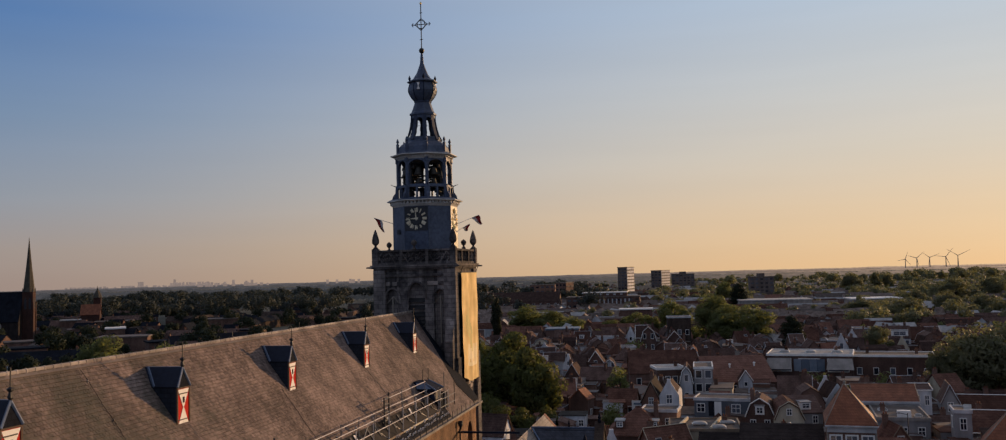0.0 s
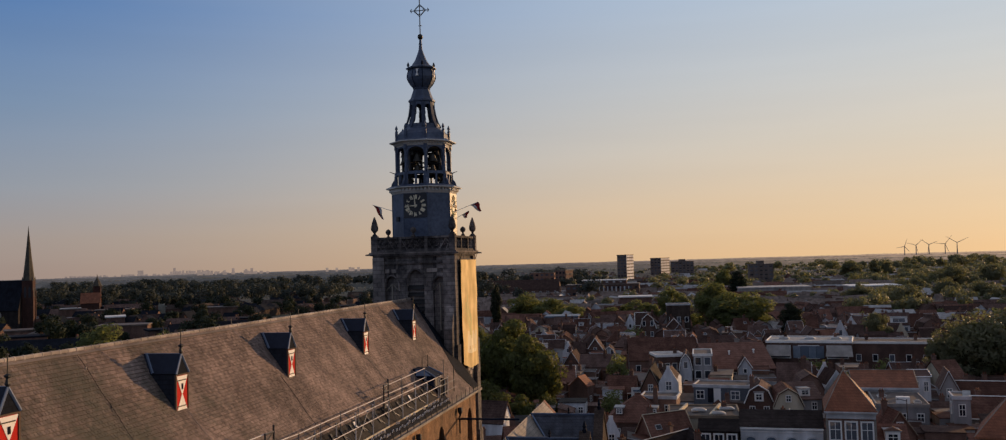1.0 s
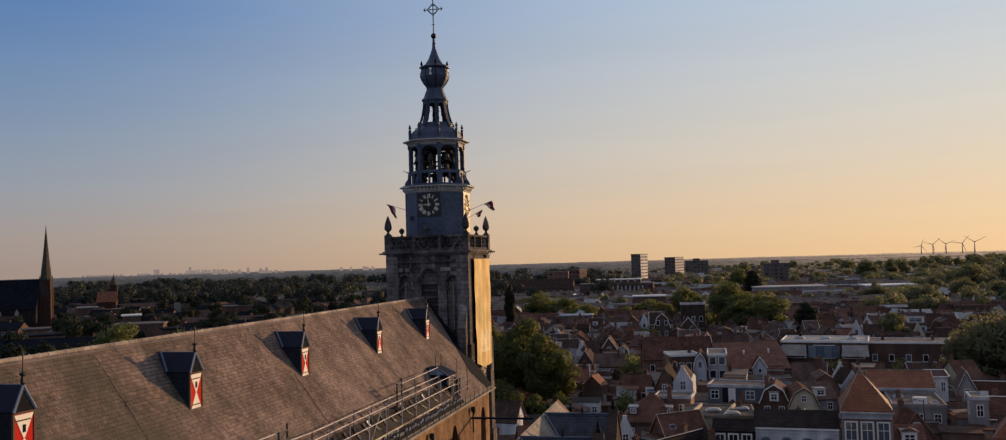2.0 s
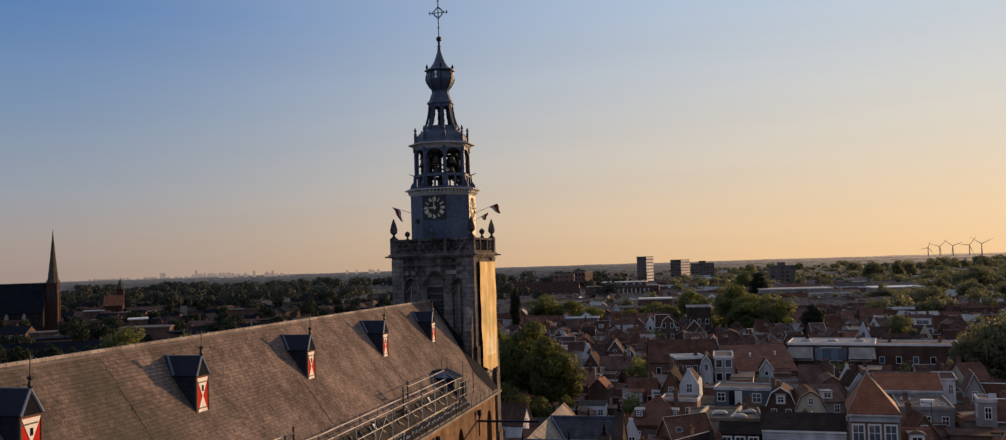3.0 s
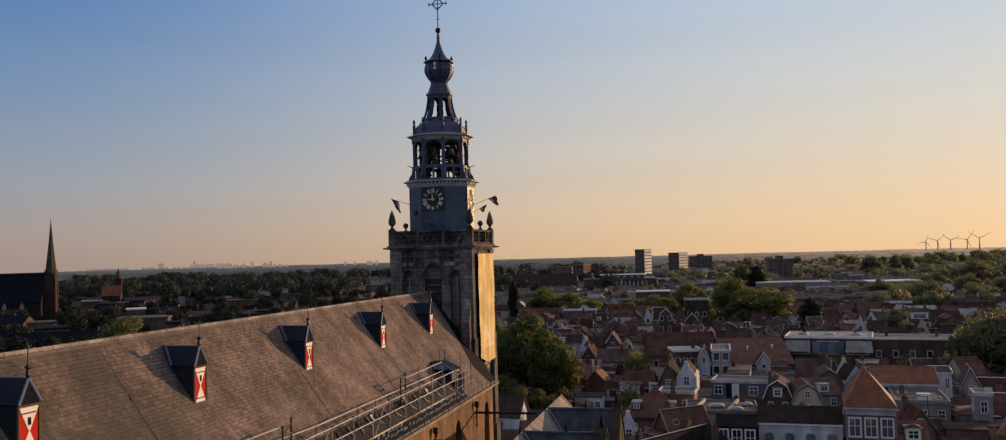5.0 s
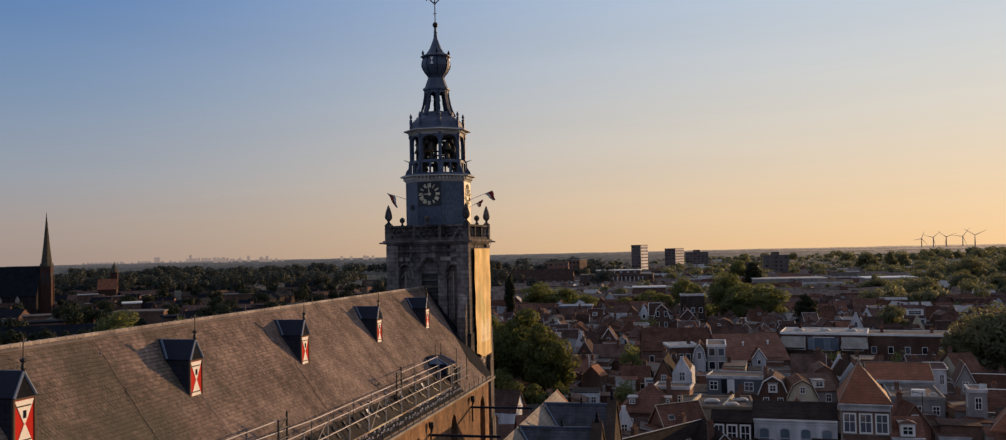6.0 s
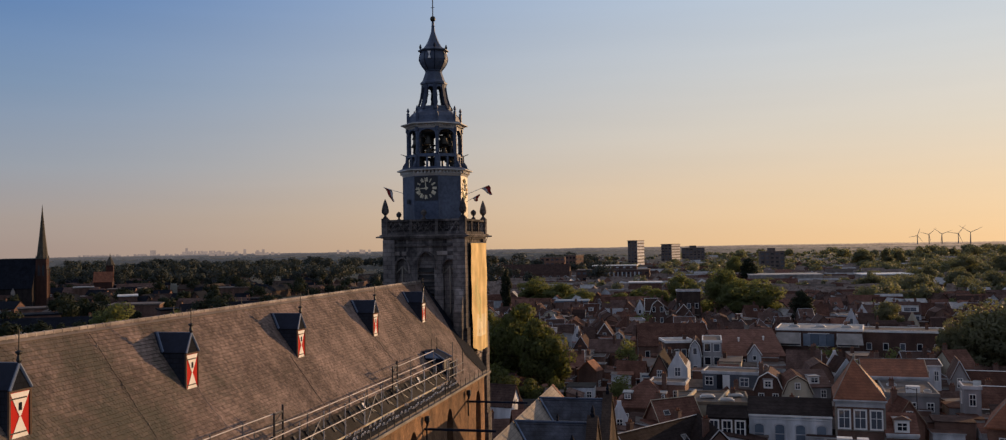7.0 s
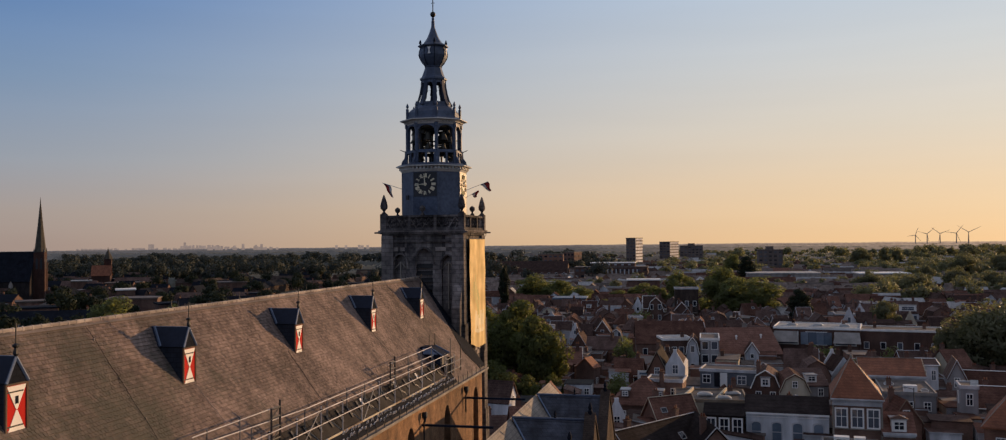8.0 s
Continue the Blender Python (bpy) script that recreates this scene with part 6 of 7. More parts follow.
h = house(*behind(20.0, 184.0, 11.0, -8), 16.0, 11.0, 9.0, 9.2, "flat", DARK_BRICK, BITUMEN_PALE, "large flat-roofed building with a pale parapet", -10, (3, 4.0, 2.6), (5.8,), WHITE, 3)
for dx in (-5, 0, 5):
    skylight(h, dx, 0.0, 9.12, 2.0, 1.4)
for dx in (-5.7, 5.7):
    g = Geo()
    g.slab([(dx - 2.2, -5.7, 8.45), (dx + 2.2, -5.7, 8.45), (dx + 2.5, -7.9, 6.5), (dx - 2.5, -7.9, 6.5)][::-1], 0.06)
    part("awning", g, CONCRETE, h, "pale sloping awning")
for k in range(4):
    g = Geo()
    g.box(-2.9 + 1.46 * k, -5.66, 5.9, -1.52 + 1.46 * k, -5.6, 8.3)
    part("glazed_panel", g, PALE_GLASS, h, "pale blue glazed panel")
house(36.0, 189.0, 15.0, 8.0, 8.6, 8.8, "flat", DARK_BRICK, BITUMEN, "long brown brick hall with a flat roof", -10, (5, 1.0, 1.4), (5.0,), WHITE, 2)
# further single houses that stand out
house(*behind(-29.6, 196.0, 7.0, 4), 2.8, 7.0, 5.4, 7.8, "gable", WHITE_WALL, TILE_DARK, "white pointed gable with dark tiles", 4, (1, 0.8, 1.0), (6.0,), WHITE, 0, parapet=True)
house(*behind(-24.6, 205.0, 8.0, 4), 4.8, 8.0, 4.8, 8.3, "gable", DARK_BRICK, TILE_DARK, "dark gable edged with broad white boards", 4, (1, 0.8, 1.0), (5.2,), WHITE, 1)
house(*behind(-28.0, 203.0, 8.0, 4), 2.6, 8.0, 5.2, 7.4, "side", DARK_BRICK, TILE_DARK, "low dark roofed link between gables", 4, (1, 0.8, 1.0), (3.2,), None, 1)
house(*behind(-20.6, 196.5, 7.0, 4), 2.6, 7.0, 4.9, 7.2, "gambrel", WHITE_WALL, TILE_DARK, "white gambrel gable with two windows", 4, (2, 0.7, 1.2), (5.4,), WHITE, 0)
house(*behind(-21.1, 268.0, 9.0, 3), 3.6, 9.0, 6.0, 8.9, "gable", WHITE_WALL, TILE_DARK, "white pointed gable among trees", 3, (1, 0.8, 1.2), (5.6,), WHITE, 0, parapet=True)
house(*behind(-17.6, 266.0, 8.0, 3), 3.6, 8.0, 6.6, 10.0, "side", DARK_BRICK, TILE_DARK, "dark roofed house between gables", 3, (2, 0.8, 1.2), (4.0,), WHITE, 2)
house(*behind(-15.2, 256.0, 9.0, 3), 4.4, 9.0, 6.4, 10.4, "mansard", DARK_BRICK, TILE_DARK, "mansard house edged in white with four windows", 3, (2, 0.9, 1.5), (7.0, 4.0), WHITE, 1)
house(*behind(-8.0, 258.0, 9.0, 3), 6.0, 9.0, 5.6, 9.0, "gable", DARK_BRICK, TILE_BROWN, "brown gable with white verge boards", 3, (2, 0.9, 1.3), (3.6,), WHITE, 1)
house(*behind(32.4, 228.0, 8.0, -8), 3.6, 8.0, 6.0, 9.2, "gable", WHITE_WALL, TILE_DARK, "white pointed gable beside a round tree", -8, (1, 0.9, 1.5), (6.2,), WHITE, 0, parapet=True)
house(*behind(36.0, 229.0, 7.0, -8), 3.4, 7.0, 6.4, 8.6, "side", WHITE_WALL, TILE_DARK, "low white wing beside a pointed gable", -8, (2, 0.8, 1.1), (4.6,), None, 1)
house(*behind(56.0, 262.0, 9.0, -8), 6.0, 9.0, 5.6, 8.8, "side", WHITE_WALL, TILE_BROWN, "white walled house beyond the round tree", -8, (3, 1.0, 1.6), (3.2,), None, 1)
h = house(13.2, 98.0, 5.4, 4.0, 5.3, 5.5, "flat", DARK_BRICK, BITUMEN, "low flat-roofed annex with white cooling boxes", -6, (2, 1.0, 1.2), (3.0,), CONCRETE, 0)
for dx, w in ((-0.9, 0.75), (0.85, 0.55)):
    g = Geo()
    g.box(dx - w, -1.3, 5.42, dx + w, -0.3, 6.35)
    u = part("cooling_box", g, WHITE, h, "white cooling box")
    g = Geo()
    g.box(dx - w * 0.7, -1.33, 5.6, dx + w * 0.5, -1.31, 6.1)
    part("grille", g, IRON, u)
lp = thing("street_lamp", "slender dark lamp pole between the houses", "lamp post", (22.3, 112.0, 0))
g = Geo()
g.tube((0, 0, 0), (0, 0, 9.2), 0.09, 8, 0.05)
part("pole", g, IRON, lp)
g = Geo()
g.tube((0, 0, 9.0), (-0.9, -0.2, 9.25), 0.04, 6)
part("arm", g, IRON, lp)
g = Geo()
g.lathe([(0.06, 9.12), (0.2, 9.18), (0.16, 9.3), (0.05, 9.36)], 8, -1.0, -0.22)
part("lamp_head", g, STEEL, lp)
house(30.0, 131.5, 3.4, 5.0, 4.0, 5.9, "side", DARK_BRICK, TILE_DARK, "dark roofed house before a white corner house", 4, (3, 0.8, 1.2), (2.4,), None, 1)
# white board with unreadable writing
sg = thing("sign_board", "white sign board with dark writing beside the houses", "sign", (-11.0, 146.0, 0), TURN)
g = Geo()
g.box(-1.2, -0.08, 3.2, 1.2, 0.08, 5.6)
bd = part("board", g, WHITE, sg)
for i, (a, b) in enumerate(((-0.9, 0.9), (-0.6, 0.7), (-0.95, 0.3))):
    g = Geo()
    g.box(a, -0.1, 4.95 - i * 0.6, b, -0.083, 5.25 - i * 0.6)
    part("writing_bar", g, BLUE_PAINT, bd)
for sx in (-1.0, 1.0):
    g = Geo()
    g.box(sx - 0.06, -0.05, 0, sx + 0.06, 0.05, 3.2)
    part("post", g, IRON, sg)
# twin shaped gables
for x in (-5.5, -2.6):
    house(x, 210.0, 2.5, 8.0, 5.6, 8.9, "gambrel", DARK_BRICK, TILE_BROWN, "tall brick shaped gable edged with white", 0, (1, 0.8, 1.1), (5.8,), WHITE, 0)
house(-7.1, 276.0, 6.9, 7.0, 12.0, 12.4, "flat", DEEP_BRICK, BITUMEN, "tall flat-topped block with a pale parapet", 4, (3, 1.1, 1.6), (6.8,), TRIM, 0)
h = house(51.8, 259.0, 5.2, 7.0, 6.6, 9.6, "side", WHITE_WALL, TILE_DARK, "white terrace house with a broad dormer", -8, (3, 1.0, 1.4), (4.6,), None, 1)
roof_dormer(h, 0.0, -3.0, 7.0, 4.2, 1.5, 2.2)

taken = [(o.location.x, o.location.y, 5.0) for o in scene.objects if o.get("category") == "house"]
taken += [(-17, 160, 5), (-12, 172, 4), (2, 151, 6), (-4, 149, 4), (30, 112, 4), (28, 120, 4)]
taken += [(22, 194, 13), (5, 184, 12), (-9, 192, 9), (36, 190, 9)]


def free(x, y, r):
    return all((x - a) ** 2 + (y - b) ** 2 > (r + c) ** 2 for a, b, c in taken)


# rows of further houses, street by street
STYLES = ("gable", "side", "side", "gable", "hip", "gambrel", "flat", "side")
WALLS = (DARK_BRICK, DARK_BRICK, RED_BRICK, WHITE_WALL, GREY_WALL, DARK_BRICK, CREAM_WALL)
ROOFS = (TILE_BROWN, TILE_DARK, TILE_DARK, TILE_BROWN, TILE_DARK, TILE_BROWN, TILE_DARK)
WORD = {id(DARK_BRICK): "dark brick", id(RED_BRICK): "red brick", id(WHITE_WALL): "white plastered", id(GREY_WALL): "grey plastered", id(CREAM_WALL): "cream plastered"}
RWORD = {id(TILE_BROWN): "brown tiled", id(TILE_DARK): "dark tiled", id(TILE_RED): "red tiled", id(BITUMEN): "flat felt"}


def town(y_from, y_to, near_x, far_x, step, count):
    """Houses in staggered rows between two distances; near_x and far_x give the slopes of the sector's edges."""
    made, y = 0, y_from
    while y < y_to and made < count:
        x = near_x * y + rng.uniform(0, 4)
        while x < far_x * y and made < count:
            w, d = rng.uniform(3.3, 5.4), rng.uniform(5.0, 8.0)
            if free(x, y, 2.7) and rng.random() < 0.88:
                st, wa, ro = rng.choice(STYLES), rng.choice(WALLS), rng.choice(ROOFS)
                ev = rng.uniform(4.0, 5.6)
                # gable roofs take dark tiles in place of shade from their neighbours
                if st in ("gable", "gambrel"):
                    ro = TILE_DARK
                if st == "flat":
                    ro = BITUMEN
                    ev += 1
                ri = ev + (0.2 if st == "flat" else rng.uniform(2.0, 3.1))
                fl = (ev - 1.7,) if st != "gable" else (ev - 1.7, ev + 0.2)
                ob = house(x, y, w, d, ev, ri, st, wa, ro, WORD[id(wa)] + " town house with a " + RWORD[id(ro)] + " roof", rng.choice((0, 90, 0, 0, 180)) + rng.uniform(-8, 18),
                           (2, 0.85, 1.2), fl, TRIM if rng.random() < 0.4 else None, 1 if rng.random() < 0.7 else 0, group="town houses", parapet=wa is WHITE_WALL or rng.random() < 0.25)
                if st == "side" and rng.random() < 0.35:
                    roof_dormer(ob, 0, -d / 2 * 0.85, ev + 0.3, 1.5, 1.05, 1.9)
                if st == "side" and rng.random() < 0.5:
                    velux(ob, st, w, d, ev, ri, rng.uniform(-0.35, 0.35) * w, rng.uniform(0.3, 0.6))
                taken.append((x, y, 3.0))
                made += 1
            x += w + rng.uniform(0.3, step)
        y += rng.uniform(7.5, 10.0)



# ---- trees ----
def rounded(me, out):
    """Leaf sprays shade like the rounded mass that they belong to; out: one direction for each spray."""
    out = out / np.linalg.norm(out, axis=1)[:, None]
    me.polygons.foreach_set("use_smooth", [True] * len(me.polygons))
    me.normals_split_custom_set_from_vertices(np.repeat(out, 4, axis=0).tolist())


def tree_meshes(seed, n_leaf, leaf, H, R, clumps=34, low=0.25):
    """Trunk with limbs, and a crown of single leaf sprays round many clumps."""
    r = np.random.RandomState(seed)
    cz = H * (1 + low) / 2
    ch = H * (1 - low) / 2
    centres = []
    while len(centres) < clumps:
        p = r.uniform(-1, 1, 3)
        q = np.linalg.norm(p)
        if 0.45 < q < 1.0:
            k = 0.78 + 0.22 * r.rand()
            centres.append((p[0] * R * 0.8 * k, p[1] * R * 0.8 * k, cz + p[2] * ch * 0.82))
    centres = np.array(centres)
    g = Geo()
    g.tube((0, 0, 0), (0, 0, H * 0.45), R * 0.07, 8, R * 0.045)
    for c in centres[::2]:
        st = Vector((0, 0, H * (0.2 + 0.3 * r.rand())))
        mid = st.lerp(Vector(c), 0.5) + Vector((0, 0, 0.08 * H))
        g.tube(st, mid, R * 0.03, 5, R * 0.018)
        g.tube(mid, c, R * 0.018, 5, R * 0.006)
    who = r.randint(0, clumps, n_leaf)
    size = R * (0.2 + 0.16 * r.rand(clumps))
    d = r.normal(size=(n_leaf, 3))
    d /= np.linalg.norm(d, axis=1)[:, None]
    rad = size[who] * (0.55 + 0.5 * r.rand(n_leaf) ** 0.5)
    pos = centres[who] + d * rad[:, None] * np.array((1, 1, 0.8))
    nrm = d + 0.7 * r.normal(size=(n_leaf, 3))
    nrm /= np.linalg.norm(nrm, axis=1)[:, None]
    a = np.cross(nrm, r.normal(size=(n_leaf, 3)))
    a /= np.linalg.norm(a, axis=1)[:, None]
    b = np.cross(nrm, a)
    s = leaf * (0.6 + 0.8 * r.rand(n_leaf))[:, None]
    v = np.stack([pos - a * s, pos - b * s * 0.6 + nrm * s * 0.15, pos + a * s, pos + b * s * 0.6], 1).reshape(-1, 3)
    me = bpy.data.meshes.new("crown")
    me.from_pydata(v.tolist(), [], np.arange(4 * n_leaf).reshape(-1, 4).tolist())
    out = d * 0.75 + (pos - np.array((0, 0, cz))) / np.array((R, R, ch)) * 0.5 + 0.25 * nrm
    rounded(me, out)
    return g.mesh("trunk"), me


KINDS = {}


def tree(x, y, H, R, kind, label, leaf_mat=None, group="trees", z=0.0):
    if kind not in KINDS:
        seed, n, leaf, low, clumps, mat = {"lime": (3, 14000, 0.26, 0.12, 60, LIME_LEAF), "lime_b": (9, 13000, 0.26, 0.15, 52, LIME_LEAF), "round": (4, 14000, 0.25, 0.12, 56, LEAF), "round_b": (11, 14000, 0.25, 0.08, 60, LEAF),
                                                  "haze_leaf": (14, 14000, 0.25, 0.1, 56, LEAF_HAZE), "haze_leaf_b": (15, 14000, 0.25, 0.08, 60, LEAF_HAZE),
                                                  "oval": (5, 9000, 0.24, 0.08, 60, LEAF_DARK), "bush": (6, 2500, 0.3, 0.05, 24, LEAF)}[kind]
        t, c = tree_meshes(seed, n, leaf, 16.0, 6.0 if kind != "oval" else 4.0, clumps, low)
        t.materials.append(BARK)
        c.materials.append(mat)
        KINDS[kind] = t, c
    ob = thing("tree", label, "tree", (x, y, z), (x * 37 + y * 11) % 360, group)
    ob.scale = (R / (6.0 if kind != "oval" else 4.0),) * 2 + (H / 16.0,)
    part("trunk", KINDS[kind][0], None, ob)
    part("crown", KINDS[kind][1], None, ob)
    taken.append((x, y, R * 0.8))


tree(-32.6, 147.6, 17.2, 6.7, "lime", "broad leafy lime tree behind the church tower")
tree(-26.9, 140.1, 15.5, 5.3, "lime_b", "leafy lime tree behind the church tower")
tree(-32.5, 130.0, 9.0, 4.6, "lime", "low lime tree behind the church tower")
tree(-27.6, 127.0, 7.6, 3.4, "lime_b", "low lime tree behind the church tower")
tree(-23.4, 131.0, 7.0, 2.6, "lime", "low lime tree behind the church tower")
tree(-39.1, 153.8, 15.5, 6.2, "lime", "broad leafy lime tree behind the church tower")
tree(-13.5, 131.0, 8.0, 2.8, "bush", "low leafy tree among the houses")
tree(-15.5, 166.0, 9.5, 3.5, "bush", "low leafy tree among the houses")
BIG = "large round-crowned tree rising over the roofs"
for x, y, H, R, k in ((-9.3, 310, 17.0, 6.0, "round"), (3.3, 300, 18.6, 8.8, "round_b"), (12.4, 285, 15.2, 10.2, "round"), (8.0, 290, 15.5, 7.0, "round_b"), (15.0, 560, 18.5, 7.0, "round_b"), (-66.5, 345, 14.4, 10.4, "round"), (-57.0, 338, 12.6, 8.2, "round_b"), (-48.0, 330, 10.2, 7.6, "round"),
                      (-33.0, 330, 8.8, 5.6, "round_b"), (-25.5, 345, 10.6, 6.6, "round"), (-19.5, 338, 10.0, 5.0, "round_b"), (42.8, 240, 11.3, 4.9, "haze_leaf"), (46, 171, 15.9, 6.8, "haze_leaf_b"), (56, 180, 16.4, 7.4, "haze_leaf"), (41.4, 172, 12.4, 3.6, "haze_leaf_b"), (52, 166, 12.5, 5.0, "haze_leaf"),
                      (134, 520, 17.5, 9.1, "haze_leaf"), (136, 480, 10.5, 8.6, "haze_leaf_b"), (110.6, 500, 13, 5.2, "haze_leaf"), (83.4, 440, 10.2, 5.0, "haze_leaf_b"), (71.7, 430, 10.8, 7.2, "haze_leaf"), (77.5, 404, 10.6, 5.4, "haze_leaf_b"), (104, 470, 13.4, 5.0, "haze_leaf"), (120.7, 760, 20.0, 10.0, "haze_leaf_b"), (138.1, 760, 20.0, 5.6, "haze_leaf"), (148.1, 760, 19.6, 5.2, "haze_leaf_b"),
                      (89, 420, 9, 6.2, "haze_leaf"), (106, 424, 14.2, 6.8, "haze_leaf_b"), (114, 402, 12.8, 7.2, "haze_leaf"), (154, 600, 17.6, 11.4, "haze_leaf_b"), (164, 560, 17, 10, "haze_leaf"),
                      (-113.5, 152, 17.4, 6.5, "round_b"), (-107, 160, 14.5, 5, "round"), (-99, 152, 15.5, 5.5, "round"), (-122, 162, 13, 6, "round"), (-70, 160, 14, 6, "round_b"), (-62, 172, 13.5, 5, "round")):
    tree(x, y, H, R, k, BIG)
tree(24.6, 262, 13.1, 4.1, "oval", "dark oval conifer standing between roofs")
tree(20.3, 500, 18.2, 5.6, "oval", "tall dark tree before a low hall")
tree(-69.3, 300, 19.4, 2.3, "oval", "slim dark conifer among houses")

town(118, 300, -0.30, 0.33, 2.0, 225)
town(165, 300, -1.1, -0.4, 22.0, 14)

# ---- distance ----
def leaf_cloud(rs, x, y, H, R, n, leaf):
    """Corner points of n leaf sprays of one far tree."""
    k = 10
    out_r, th = np.sqrt(rs.rand(k)) * 0.62, rs.rand(k) * 6.283
    lob = np.stack([R * out_r * np.cos(th), R * out_r * np.sin(th), H * (0.42 + 0.34 * (1 - out_r ** 2) + 0.05 * rs.normal(size=k))], 1)
    who = rs.randint(0, k, n)
    d = rs.normal(size=(n, 3))
    d /= np.linalg.norm(d, axis=1)[:, None]
    pos = lob[who] + d * np.array((R * 0.4, R * 0.4, H * 0.22)) * (0.6 + 0.4 * rs.rand(n, 1))
    pos[:, 2] = np.abs(pos[:, 2])
    pos += np.array((x, y, 0))
    a = np.cross(d + 0.5 * rs.normal(size=(n, 3)), rs.normal(size=(n, 3)))
    a /= np.linalg.norm(a, axis=1)[:, None]
    b = np.cross(d, a)
    s = leaf * (0.6 + 0.8 * rs.rand(n, 1))
    b = np.cross(d, a)
    flip = np.sign(np.sum(np.cross(a, b) * d, axis=1))[:, None]
    b = b * flip
    out = d * 0.8 + (pos - np.array((x, y, H * 0.55))) / np.array((R, R, H * 0.5)) * 0.5
    return np.stack([pos - a * s, pos - b * s * 0.7, pos + a * s, pos + b * s * 0.7], 1).reshape(-1, 3), out


def woods(name, label, seed, spots, mat):
    rs = np.random.RandomState(seed)
    vs = [leaf_cloud(rs, x, y, H, R, n, leaf) for x, y, H, R, n, leaf in spots]
    v = np.concatenate([p for p, _ in vs])
    me = bpy.data.meshes.new(name)
    me.from_pydata(v.tolist(), [], np.arange(len(v)).reshape(-1, 4).tolist())
    rounded(me, np.concatenate([o for _, o in vs]))
    tagged(part(name, me, mat), label, "trees", kind="stuff")


def spots(n, y0, y1, s0, s1, h0, h1, leaf=1.0, count=90, clear=0.0):
    out = []
    while len(out) < n:
        y = y0 * (y1 / y0) ** rng.random()
        x = y * rng.uniform(s0, s1)
        if clear and not free(x, y, clear):
            continue
        H = rng.uniform(h0, h1)
        k = max(1.0, y / 500)
        out.append((x, y, H, H * rng.uniform(0.36, 0.52) * min(k, 1.5), count, leaf * min(k, 1.5)))
    return out


# trees are kept off the camera's line of sight to the brick church and off its ground
taken += [(-327.6 * f, 384.0 * f, r) for f, r in ((0.72, 7), (0.8, 9), (0.88, 11), (0.95, 13), (1.0, 16))]
woods("garden_trees", "scattered green garden trees between the town roofs", 1, spots(90, 150, 420, -0.36, 0.42, 4.5, 7.5, 0.36, 300, 1.2), LEAF)
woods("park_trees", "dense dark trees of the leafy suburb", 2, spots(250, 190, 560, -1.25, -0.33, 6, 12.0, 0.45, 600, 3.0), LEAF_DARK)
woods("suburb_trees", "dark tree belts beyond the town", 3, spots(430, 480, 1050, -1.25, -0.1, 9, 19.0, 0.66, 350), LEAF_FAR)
groves, warm_groves = [], []
for px, py, n, wide, tall in ((-290, 900, 7, 26, 18), (-238, 900, 5, 16, 17.5), (-165, 1000, 6, 24, 18.5), (-620, 950, 10, 40, 18), (-430, 900, 7, 26, 19), (-350, 900, 6, 22, 18.5), (-210, 780, 5, 18, 15), (60, 1050, 6, 30, 18), (170, 1000, 8, 36, 18), (260, 1020, 9, 40, 19), (360, 1000, 9, 40, 19), (110, 1150, 8, 50, 18), (300, 1200, 10, 60, 19), (460, 1150, 10, 60, 19)):
    for _ in range(n):
        H = tall * rng.uniform(0.82, 1.05)
        (groves if px < 0 else warm_groves).append((px + rng.uniform(-wide, wide), py + rng.uniform(-25, 25), H, H * rng.uniform(0.42, 0.6), 420, 1.0))
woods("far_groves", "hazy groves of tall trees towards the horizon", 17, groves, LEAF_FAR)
woods("sunward_groves", "haze-paled groves of tall trees towards the sun", 18, warm_groves, LEAF_HAZE)
woods("street_trees", "green trees between the far streets", 8, spots(330, 400, 1500, -0.14, 0.3, 6, 10.0, 0.55, 520), LEAF_HAZE)
woods("sunny_trees", "haze-paled olive trees on the sunward side of the town", 9, spots(420, 330, 1400, 0.16, 0.6, 7, 13.0, 0.5, 520, 3.0), LEAF_HAZE)

woods("edge_woods", "low olive woods at the sunward edge of the town", 23, spots(420, 650, 1550, -0.05, 0.6, 7, 12.0, 0.7, 170), LEAF_HAZE)


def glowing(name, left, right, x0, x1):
    """Far land that glows with the evening haze painted into it, cooler away from the sun."""
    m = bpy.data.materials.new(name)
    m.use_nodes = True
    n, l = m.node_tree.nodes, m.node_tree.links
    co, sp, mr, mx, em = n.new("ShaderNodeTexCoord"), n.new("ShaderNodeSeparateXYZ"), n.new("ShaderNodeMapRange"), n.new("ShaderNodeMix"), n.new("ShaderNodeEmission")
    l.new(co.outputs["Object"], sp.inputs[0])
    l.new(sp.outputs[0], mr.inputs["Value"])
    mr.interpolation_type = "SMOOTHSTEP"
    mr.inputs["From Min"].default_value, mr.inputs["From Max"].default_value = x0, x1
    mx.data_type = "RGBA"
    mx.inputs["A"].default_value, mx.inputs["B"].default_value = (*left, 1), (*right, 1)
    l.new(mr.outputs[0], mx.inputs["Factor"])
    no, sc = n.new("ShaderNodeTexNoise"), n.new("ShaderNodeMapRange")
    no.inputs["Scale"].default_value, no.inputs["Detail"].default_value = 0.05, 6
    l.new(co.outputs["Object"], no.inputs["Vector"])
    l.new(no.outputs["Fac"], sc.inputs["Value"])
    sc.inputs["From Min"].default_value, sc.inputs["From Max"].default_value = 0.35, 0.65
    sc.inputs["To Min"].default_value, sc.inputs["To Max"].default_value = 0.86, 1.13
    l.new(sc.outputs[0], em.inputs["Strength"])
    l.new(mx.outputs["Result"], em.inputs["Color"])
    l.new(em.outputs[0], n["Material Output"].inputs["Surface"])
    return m


